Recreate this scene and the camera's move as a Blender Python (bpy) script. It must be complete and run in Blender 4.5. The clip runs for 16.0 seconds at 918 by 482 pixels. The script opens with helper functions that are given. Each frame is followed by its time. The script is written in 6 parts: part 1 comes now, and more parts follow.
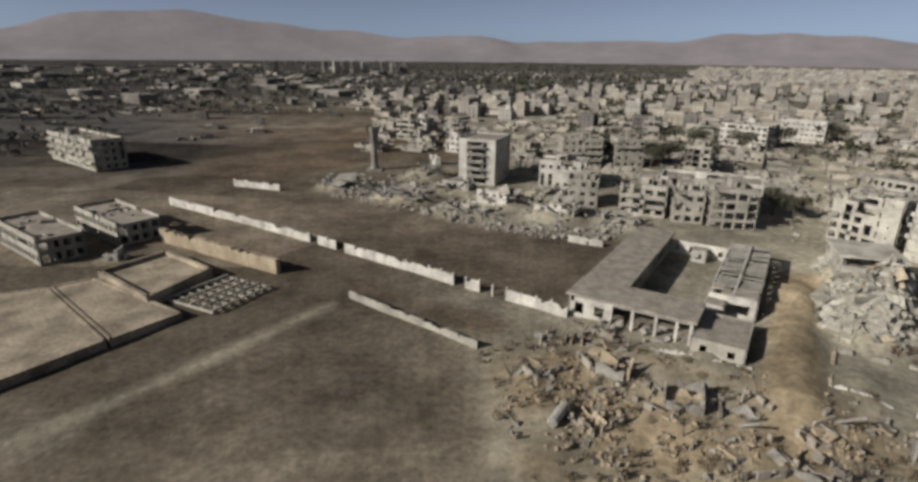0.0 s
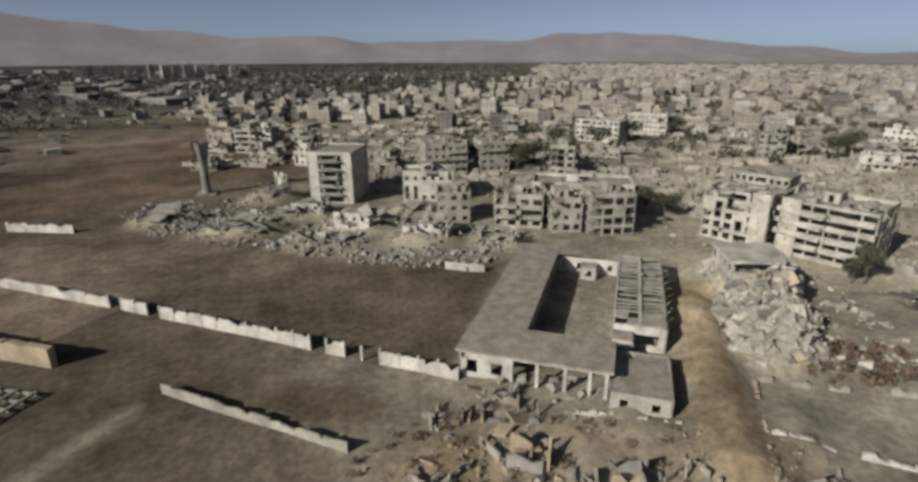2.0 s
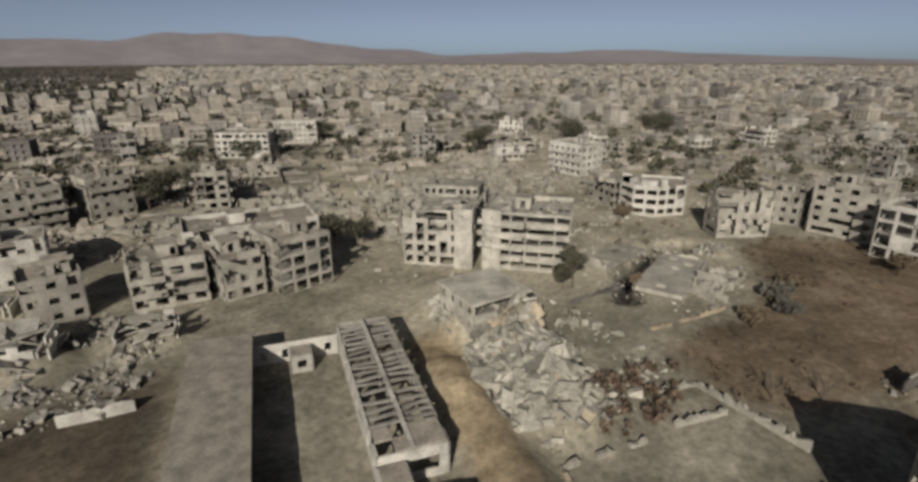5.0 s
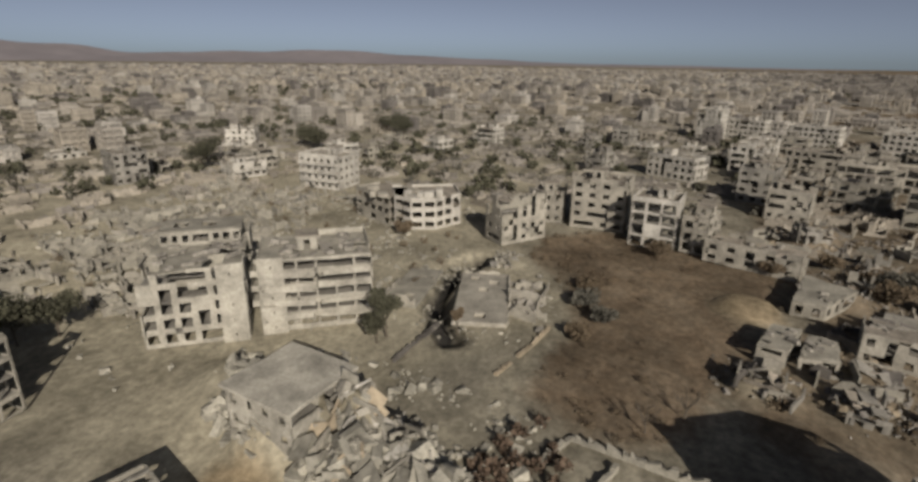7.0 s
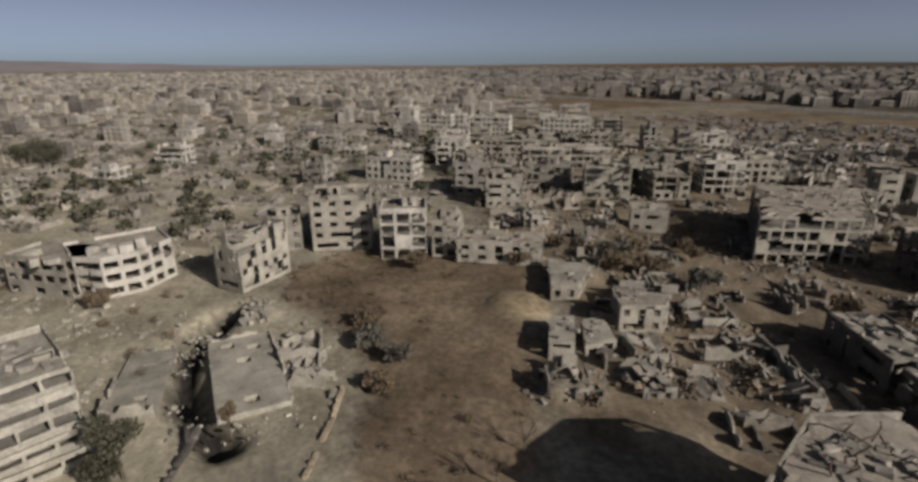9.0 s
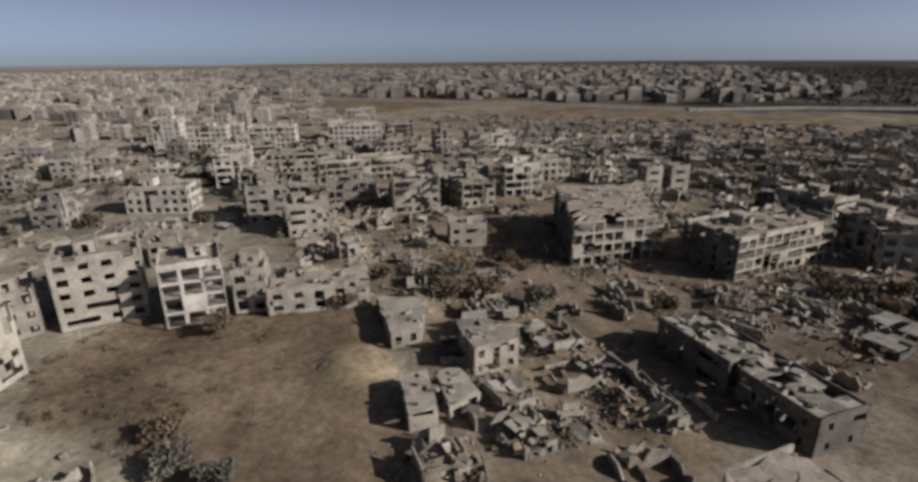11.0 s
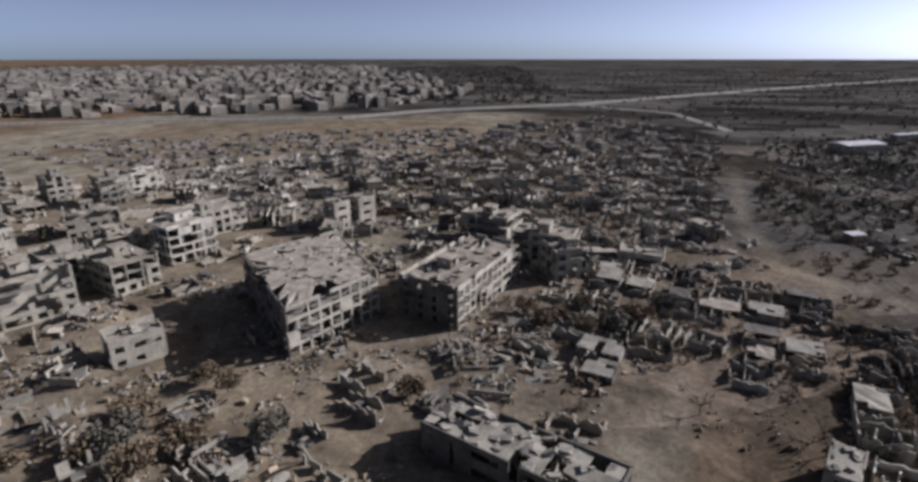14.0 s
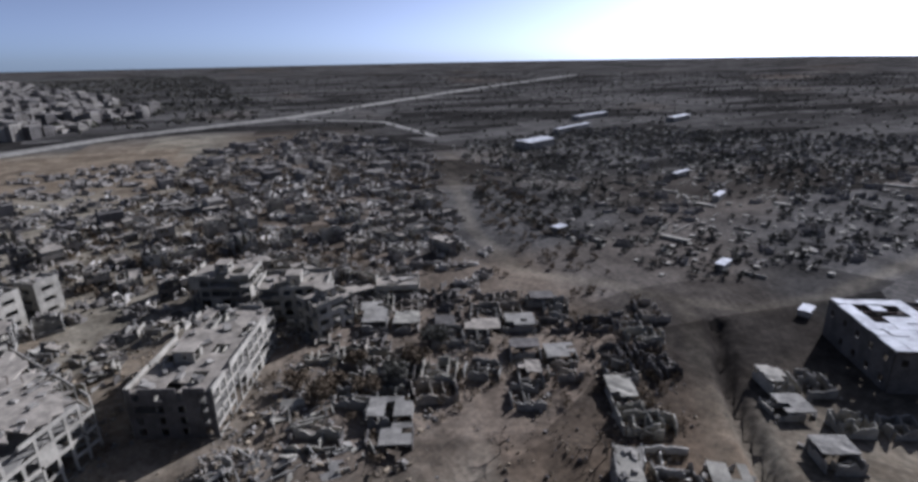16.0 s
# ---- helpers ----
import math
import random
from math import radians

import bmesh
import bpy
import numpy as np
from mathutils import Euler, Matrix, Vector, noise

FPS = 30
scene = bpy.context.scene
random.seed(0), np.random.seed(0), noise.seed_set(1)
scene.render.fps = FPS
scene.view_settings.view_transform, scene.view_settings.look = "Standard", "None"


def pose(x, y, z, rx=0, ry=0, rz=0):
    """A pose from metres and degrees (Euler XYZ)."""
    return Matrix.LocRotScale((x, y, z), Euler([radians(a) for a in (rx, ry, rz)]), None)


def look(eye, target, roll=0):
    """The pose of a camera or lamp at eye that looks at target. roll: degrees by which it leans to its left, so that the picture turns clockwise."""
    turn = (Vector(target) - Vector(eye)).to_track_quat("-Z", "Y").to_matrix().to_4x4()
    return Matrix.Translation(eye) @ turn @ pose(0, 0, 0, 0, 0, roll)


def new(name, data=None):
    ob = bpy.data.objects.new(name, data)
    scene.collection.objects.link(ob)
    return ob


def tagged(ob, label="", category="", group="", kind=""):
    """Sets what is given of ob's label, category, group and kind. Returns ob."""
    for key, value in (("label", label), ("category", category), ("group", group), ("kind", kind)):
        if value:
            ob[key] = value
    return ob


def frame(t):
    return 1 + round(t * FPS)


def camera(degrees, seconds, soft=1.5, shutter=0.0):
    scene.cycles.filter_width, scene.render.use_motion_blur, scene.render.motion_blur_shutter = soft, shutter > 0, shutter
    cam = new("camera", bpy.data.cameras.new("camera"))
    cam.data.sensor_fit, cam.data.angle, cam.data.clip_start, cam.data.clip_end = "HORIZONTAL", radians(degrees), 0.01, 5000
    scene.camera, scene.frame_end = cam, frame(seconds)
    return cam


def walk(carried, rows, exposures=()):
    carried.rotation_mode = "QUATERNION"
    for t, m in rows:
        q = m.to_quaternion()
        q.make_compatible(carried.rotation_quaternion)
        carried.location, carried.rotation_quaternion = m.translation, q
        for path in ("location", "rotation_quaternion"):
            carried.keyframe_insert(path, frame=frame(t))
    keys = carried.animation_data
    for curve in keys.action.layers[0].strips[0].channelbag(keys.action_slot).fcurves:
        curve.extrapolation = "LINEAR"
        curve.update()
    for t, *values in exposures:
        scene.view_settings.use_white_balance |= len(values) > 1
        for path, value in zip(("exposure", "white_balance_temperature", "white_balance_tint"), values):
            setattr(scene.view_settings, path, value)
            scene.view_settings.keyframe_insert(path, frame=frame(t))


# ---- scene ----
cam = camera(80.4, 16.0, soft=3.2)
PATH = [
    (0, (0.0, 0.0, 48.13), (0.0, 1.892, 47.483), 0.6),
    (0.5, (0.197, 5.548, 48.211), (0.229, 7.44, 47.562), 0.6),
    (1, (0.819, 11.997, 48.316), (0.937, 13.884, 47.666), 0.5),
    (1.5, (1.457, 17.851, 48.18), (1.71, 19.727, 47.532), 0.2),
    (2, (2.764, 24.462, 47.872), (3.243, 26.293, 47.227), -0.2),
    (2.5, (4.102, 30.436, 47.531), (4.772, 32.207, 46.888), -0.5),
    (3, (5.766, 36.79, 47.28), (6.637, 38.472, 46.639), -0.7),
    (3.5, (7.349, 41.905, 47.55), (8.377, 43.495, 46.904), -0.9),
    (6, (23.248, 71.711, 48.257), (24.968, 72.504, 47.614), 0.7),
    (6.5, (27.541, 76.861, 48.418), (29.345, 77.435, 47.771), 1.0),
    (7, (32.33, 81.075, 48.27), (34.199, 81.39, 47.631), 0.8),
    (7.5, (37.107, 84.651, 48.032), (39.003, 84.728, 47.401), 0.5),
    (8, (41.713, 87.205, 48.448), (43.606, 87.071, 47.816), 0.3),
    (8.5, (45.772, 88.994, 48.863), (47.63, 88.613, 48.23), 0.0),
    (9, (49.999, 90.237, 49.426), (51.756, 89.522, 48.792), -0.5),
    (9.5, (54.517, 91.133, 49.588), (56.126, 90.127, 48.955), -0.7),
    (12, (76.486, 81.663, 55.798), (77.733, 80.242, 55.145), -0.2),
    (12.5, (80.037, 79.593, 57.929), (81.176, 78.087, 57.27), -0.1),
    (13, (83.253, 76.721, 60.251), (84.194, 75.085, 59.588), 0.0),
    (13.5, (85.337, 73.319, 61.825), (86.056, 71.574, 61.165), 0.0),
    (14, (87.67, 68.513, 63.266), (87.987, 66.652, 62.608), -0.1),
    (14.5, (89.917, 64.614, 65.264), (89.804, 62.729, 64.603), -0.4),
    (15, (91.177, 60.858, 67.342), (90.701, 59.031, 66.683), -0.8),
    (15.5, (92.281, 57.501, 69.098), (91.702, 55.703, 68.441), -1.0),
    (16, (92.969, 53.918, 70.747), (92.325, 52.14, 70.096), -1.0),
]
walk(cam, [(t, look(eye, target, roll)) for t, eye, target, roll in PATH],
     [(0, 0.2, 6200, 9), (3.5, 0.06, 6250, 9), (7, -0.12, 6600, 10), (9.5, -0.03, 6400, 13), (12.5, 0.44, 6030, 15), (14, 0.55, 5730, 16), (16, 0.56, 5250, 16)])

# ---- light ----
SUN_TO = Vector((-0.89, -0.45, 0.505)).normalized()
world = bpy.data.worlds.new("sky")
scene.world = world
world.use_nodes = True
wn, wl = world.node_tree.nodes, world.node_tree.links
sky = wn.new("ShaderNodeTexSky")
sky.sky_type = "NISHITA"
sky.sun_disc = False
sky.sun_elevation = math.asin(SUN_TO.z)
sky.sun_rotation = math.atan2(SUN_TO.x, SUN_TO.y)
sky.air_density, sky.dust_density, sky.ozone_density, sky.altitude = 0.4, 0.3, 2.0, 600
haze = wn.new("ShaderNodeMix")
haze.data_type = "RGBA"
haze.inputs[0].default_value = 0.73
murk = wn.new("ShaderNodeTexSky")  # dusty air, bleached white towards the sun
murk.sky_type, murk.sun_disc = "NISHITA", False
murk.sun_elevation, murk.sun_rotation = sky.sun_elevation, sky.sun_rotation
murk.air_density, murk.dust_density, murk.ozone_density = 0.3, 1.6, 1.0
grey = wn.new("ShaderNodeRGBToBW")
tint = wn.new("ShaderNodeVectorMath")
tint.operation = "SCALE"
tint.inputs[0].default_value = (0.72, 0.715, 0.775)
wl.new(murk.outputs[0], grey.inputs[0])
wl.new(grey.outputs[0], tint.inputs["Scale"])
wl.new(sky.outputs[0], haze.inputs[6])
wl.new(tint.outputs[0], haze.inputs[7])
wl.new(haze.outputs[2], wn["Background"].inputs[0])
wn["Background"].inputs[1].default_value = 0.104
sun = new("sun", bpy.data.lights.new("sun", "SUN"))
sun.data.energy, sun.data.angle, sun.data.color = 5.0, radians(0.6), (1.0, 0.92, 0.83)
sun.matrix_world = look((0, 0, 200), Vector((0, 0, 200)) - SUN_TO)

# ---- materials ----
def material(name, base, vary=0.12, scale=0.25, fine=2.5, rough=0.92, stain=None, bump=0.25, random_tint=0.12, metal=0.0, island=0.0):
    """Weathered mineral surface: broad stains, fine grain and a tint of its own for every object."""
    mat = bpy.data.materials.new(name)
    mat.use_nodes = True
    n, l = mat.node_tree.nodes, mat.node_tree.links
    b = n["Principled BSDF"]
    b.inputs["Roughness"].default_value = rough
    b.inputs["Metallic"].default_value = metal
    b.inputs["Specular IOR Level"].default_value = 0.08
    geo = n.new("ShaderNodeNewGeometry")
    broad, grain = n.new("ShaderNodeTexNoise"), n.new("ShaderNodeTexNoise")
    for tex, size, detail in ((broad, scale, 6), (grain, fine, 4)):
        tex.inputs["Scale"].default_value = size
        tex.inputs["Detail"].default_value = detail
        tex.inputs["Roughness"].default_value = 0.62
        l.new(geo.outputs["Position"], tex.inputs["Vector"])
    dark = stain or tuple(c * (1 - 2.6 * vary) for c in base)
    ramp = n.new("ShaderNodeValToRGB")
    ramp.color_ramp.elements[0].position, ramp.color_ramp.elements[1].position = 0.34, 0.62
    ramp.color_ramp.elements[0].color = (*dark, 1)
    ramp.color_ramp.elements[1].color = (*base, 1)
    l.new(broad.outputs[0], ramp.inputs[0])
    info = n.new("ShaderNodeObjectInfo")
    hsv = n.new("ShaderNodeHueSaturation")
    val = n.new("ShaderNodeMapRange")
    val.inputs["To Min"].default_value, val.inputs["To Max"].default_value = 1 - random_tint, 1 + random_tint
    l.new(info.outputs["Random"], val.inputs["Value"])
    l.new(val.outputs[0], hsv.inputs["Value"])
    if island:
        own = n.new("ShaderNodeMapRange")
        own.inputs["To Min"].default_value, own.inputs["To Max"].default_value = 1 - island, 1 + island
        l.new(geo.outputs["Random Per Island"], own.inputs["Value"])
        both = n.new("ShaderNodeMath")
        both.operation = "MULTIPLY"
        l.new(own.outputs[0], both.inputs[0])
        l.new(val.outputs[0], both.inputs[1])
        l.new(both.outputs[0], hsv.inputs["Value"])
    speck = n.new("ShaderNodeMapRange")
    speck.inputs["From Min"].default_value, speck.inputs["From Max"].default_value = 0.3, 0.7
    speck.inputs["To Min"].default_value, speck.inputs["To Max"].default_value = 1 - vary * 1.3, 1 + vary
    l.new(grain.outputs[0], speck.inputs["Value"])
    mul = n.new("ShaderNodeVectorMath")
    mul.operation = "SCALE"
    l.new(ramp.outputs[0], mul.inputs[0])
    l.new(speck.outputs[0], mul.inputs["Scale"])
    l.new(mul.outputs[0], hsv.inputs["Color"])
    l.new(hsv.outputs[0], b.inputs["Base Color"])
    if bump:
        bp = n.new("ShaderNodeBump")
        bp.inputs["Strength"].default_value, bp.inputs["Distance"].default_value = bump, 0.3
        l.new(grain.outputs[0], bp.inputs["Height"])
        l.new(bp.outputs[0], b.inputs["Normal"])
    return mat


PLASTER = material("plaster_tan", (0.335, 0.312, 0.258), 0.16)
WHITE = material("plaster_white", (0.47, 0.445, 0.385), 0.16)
BLEACHED = material("bleached_plaster", (0.41, 0.385, 0.32), 0.18)
CONCRETE = material("concrete", (0.265, 0.25, 0.215), 0.18)
DUSTY = material("dusty_concrete", (0.325, 0.305, 0.25), 0.16)
ROOF = material("roof_screed", (0.31, 0.277, 0.225), 0.16, 0.4)
DARKCON = material("dark_concrete", (0.14, 0.128, 0.113), 0.18)
RUBBLE = material("rubble_concrete", (0.29, 0.27, 0.23), 0.2, 0.5, 1.5, island=0.3)
TOWN = [material("town_" + k, c, 0.15, 0.05, 1.0, island=0.2) for k, c in (("tan", (0.335, 0.302, 0.245)), ("grey", (0.285, 0.262, 0.222)), ("concrete", (0.245, 0.225, 0.195)), ("dark", (0.15, 0.138, 0.124)), ("pale", (0.41, 0.385, 0.335)))]
DEBRIS = [material("debris_" + k, c, 0.18, 0.3, 1.6, island=0.32) for k, c in (("dusty", (0.35, 0.33, 0.27)), ("earth", (0.295, 0.245, 0.172)), ("dark", (0.19, 0.17, 0.15)), ("grey", (0.245, 0.228, 0.198)))]
EARTH = material("yellow_earth", (0.32, 0.262, 0.18), 0.14, 0.2, 1.2)
RUST = material("rusty_steel", (0.13, 0.095, 0.075), 0.2, 0.8, 4)
TIN = material("painted_tin_roof", (0.50, 0.50, 0.50), 0.15, 0.3, 2, rough=0.75)
LEAF = material("olive_leaves", (0.088, 0.086, 0.058), 0.2, 0.6, 3, bump=0)
DRYLEAF = material("dry_leaves", (0.17, 0.132, 0.088), 0.2, 0.6, 3, bump=0)
GROVE = material("dusty_grove_leaves", (0.125, 0.118, 0.095), 0.2, 0.3, 2, bump=0)
REDLEAF = material("rust_brown_leaves", (0.135, 0.098, 0.070), 0.2, 0.6, 3, bump=0)
BARK = material("bark", (0.13, 0.11, 0.085), 0.2, 1, 5)
TERRACE = material("stained_terrace_screed", (0.35, 0.295, 0.215), 0.24, 0.11, 1.4)
SAND = material("sandy_screed", (0.37, 0.31, 0.22), 0.13, 0.2, 1.5)
HILL = material("far_hills_haze_glow", (0.14, 0.125, 0.12), 0.12, 0.002, 0.01, bump=0)
# emission paints the pinkish haze in front of the hills into the material
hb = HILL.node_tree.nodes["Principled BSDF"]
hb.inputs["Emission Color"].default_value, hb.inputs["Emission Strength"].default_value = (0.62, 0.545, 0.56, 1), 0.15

# ---- building blocks ----
class Sheet:
    """Collects quads and boxes for one mesh."""

    def __init__(self):
        self.v, self.f = [], []

    def quad(self, *p):
        i = len(self.v)
        self.v += [tuple(q) for q in p]
        self.f.append(tuple(range(i, i + len(p))))

    def box(self, m, sx, sy, sz, skew=0.0, rnd=None):
        """A box of that size about the middle of its base, in the pose m; skew roughens the corners."""
        p = []
        for z in (0, sz):
            for x, y in ((-1, -1), (1, -1), (1, 1), (-1, 1)):
                q = Vector((x * sx / 2, y * sy / 2, z))
                if skew:
                    q += Vector((rnd.uniform(-1, 1) * sx, rnd.uniform(-1, 1) * sy, rnd.uniform(-1, 1) * sz)) * skew
                p.append(tuple(m @ q))
        i = len(self.v)
        self.v += p
        self.f += [tuple(i + k for k in q) for q in ((3, 2, 1, 0), (4, 5, 6, 7), (0, 1, 5, 4), (1, 2, 6, 5), (2, 3, 7, 6), (3, 0, 4, 7))]

    def stub(self, m, length, thick, high, rnd):
        """A stretch of broken wall with a ragged top."""
        n = max(2, int(length / 0.9))
        tops = [max(0.25, high * (1 - abs(rnd.gauss(0, 0.3)))) for _ in range(n + 1)]
        i = len(self.v)
        for k in range(n + 1):
            x = length * (k / n - 0.5)
            for q in ((x, -thick / 2, 0), (x, thick / 2, 0), (x, thick / 2, tops[k]), (x, -thick / 2, tops[k])):
                self.v.append(tuple(m @ Vector(q)))
        for k in range(n):
            a, b = i + 4 * k, i + 4 * k + 4
            self.f += [(a, b, b + 3, a + 3), (b + 1, a + 1, a + 2, b + 2), (a + 3, b + 3, b + 2, a + 2)]
        self.f += [(i, i + 3, i + 2, i + 1), tuple(i + 4 * n + k for k in (0, 1, 2, 3))]

    def beam(self, a, b, w, h=None):
        """A straight bar from a to b."""
        a, b = Vector(a), Vector(b)
        d = b - a
        m = Matrix.Translation(a) @ d.to_track_quat("Z", "Y").to_matrix().to_4x4()
        self.box(m, w, h or w, d.length)

    def mesh(self, name, mat):
        me = bpy.data.meshes.new(name)
        me.from_pydata(self.v, [], self.f)
        me.materials.append(mat)
        me.update()
        return me


def loose_pieces(sheet):
    """Splits a sheet into the pieces that hang together."""
    root = {}

    def find(k):
        while root[k] != k:
            root[k] = root[root[k]]
            k = root[k]
        return k

    keys = [tuple(round(c, 2) for c in v) for v in sheet.v]
    for k in keys:
        root.setdefault(k, k)
    for f in sheet.f:
        for i in f[1:]:
            root[find(keys[i])] = find(keys[f[0]])
    groups = {}
    for f in sheet.f:
        groups.setdefault(find(keys[f[0]]), []).append(f)
    out = []
    for faces in groups.values():
        sh = Sheet()
        for f in faces:
            sh.quad(*[sheet.v[i] for i in f])
        out.append(sh)
    return sorted(out, key=lambda s: -len(s.f))


def part(name, sheet, mat, parent, label=""):
    if name in ("roof_slab", "floor_slab"):
        pieces = loose_pieces(sheet)
        if not pieces:
            return parent
        first, rest = pieces[0], pieces[1:]
        for piece in rest[:5]:
            if len(piece.f) > 7:
                ob = new(name, piece.mesh(name, mat))
                ob.parent = parent
        sheet = first
    ob = new(name, sheet.mesh(name, mat))
    ob.parent = parent
    if label:
        tagged(ob, label)
    return ob


def thing(name, x, y, yaw, label, category, group="", z=0.0):
    ob = new(name)
    ob.empty_display_size = 0.5
    ob.matrix_basis = pose(x, y, z, 0, 0, yaw)
    return tagged(ob, label, category, group)


def pierced(sh, a, b, z0, storeys, height, bay, wide, sill, head, rnd, damage, thick=0.28, top=0.0):
    """A wall from a to b (its outside on the right hand) with a window in each bay of each storey, and shot-out holes."""
    ax, ay = a
    dx, dy = b[0] - ax, b[1] - ay
    length = math.hypot(dx, dy)
    dx, dy = dx / length, dy / length
    nx, ny = dy, -dx
    bays = max(1, round(length / bay))
    us, vs = [0.0], [z0]
    for k in range(bays):
        w = length / bays
        us += [k * w + w * (1 - wide) / 2, k * w + w * (1 + wide) / 2]
    us.append(length)
    for k in range(storeys):
        vs += [z0 + k * height + sill, z0 + k * height + head]
    vs.append(z0 + storeys * height + top)
    cols, rows = len(us) - 1, len(vs) - 1
    solid = [[not (i % 2 and j % 2) for j in range(rows)] for i in range(cols)]
    for i in range(cols):
        for j in range(rows):
            if solid[i][j] and j and rnd.random() < damage * (0.35 + 0.9 * j / rows):
                solid[i][j] = False
            elif i % 2 and j % 2 and rnd.random() < 0.05:
                solid[i][j] = True

    held = [(i, 0) for i in range(cols) if solid[i][0]]
    seen = set(held)
    while held:
        i, j = held.pop()
        for a, b2 in ((i + 1, j), (i - 1, j), (i, j + 1), (i, j - 1)):
            if 0 <= a < cols and 0 <= b2 < rows and solid[a][b2] and (a, b2) not in seen:
                seen.add((a, b2))
                held.append((a, b2))
    solid = [[(i, j) in seen for j in range(rows)] for i in range(cols)]

    def at(u, v, t):
        return (ax + dx * u - nx * t, ay + dy * u - ny * t, v)

    jit = {}

    def uv(i, j):
        if (i, j) not in jit:
            k = 0.12 if damage > 0.03 else 0.03
            jit[i, j] = (us[i] + (rnd.uniform(-k, k) if 0 < i < cols else 0), vs[j] + (rnd.uniform(-k, k) if 0 < j < rows else 0))
        return jit[i, j]

    def ok(i, j):
        return 0 <= i < cols and 0 <= j < rows and solid[i][j]

    for i in range(cols):
        for j in range(rows):
            if not solid[i][j]:
                continue
            c = [uv(i, j), uv(i + 1, j), uv(i + 1, j + 1), uv(i, j + 1)]
            sh.quad(*[at(*p, 0) for p in c])
            sh.quad(*[at(*p, thick) for p in reversed(c)])
            for e, (di, dj) in enumerate(((0, -1), (1, 0), (0, 1), (-1, 0))):
                if not ok(i + di, j + dj):
                    p, q = c[e], c[(e + 1) % 4]
                    sh.quad(at(*q, 0), at(*p, 0), at(*p, thick), at(*q, thick))


def slab_sheet(x0, y0, x1, y1, z, t, rnd, cell=4.0, lost=0.0, sag=0.0):
    """A floor slab with its broken places missing."""
    sh = Sheet()
    nx, ny = max(1, round((x1 - x0) / cell)), max(1, round((y1 - y0) / cell))
    keep = [[rnd.random() >= lost for _ in range(ny)] for _ in range(nx)]
    hz = [[z - (rnd.random() ** 3) * sag for _ in range(ny + 1)] for _ in range(nx + 1)]
    X = [x0 + (x1 - x0) * i / nx for i in range(nx + 1)]
    Y = [y0 + (y1 - y0) * j / ny for j in range(ny + 1)]
    for i in range(nx):
        for j in range(ny):
            if not keep[i][j]:
                continue
            c = [(i, j), (i + 1, j), (i + 1, j + 1), (i, j + 1)]
            sh.quad(*[(X[a], Y[b], hz[a][b]) for a, b in c])
            sh.quad(*[(X[a], Y[b], hz[a][b] - t) for a, b in reversed(c)])
            for e, (di, dj) in enumerate(((0, -1), (1, 0), (0, 1), (-1, 0))):
                a, b = i + di, j + dj
                if not (0 <= a < nx and 0 <= b < ny and keep[a][b]):
                    p, q = c[e], c[(e + 1) % 4]
                    P, Q = (X[p[0]], Y[p[1]], hz[p[0]][p[1]]), (X[q[0]], Y[q[1]], hz[q[0]][q[1]])
                    sh.quad(P, (P[0], P[1], P[2] - t), (Q[0], Q[1], Q[2] - t), Q)
    return sh


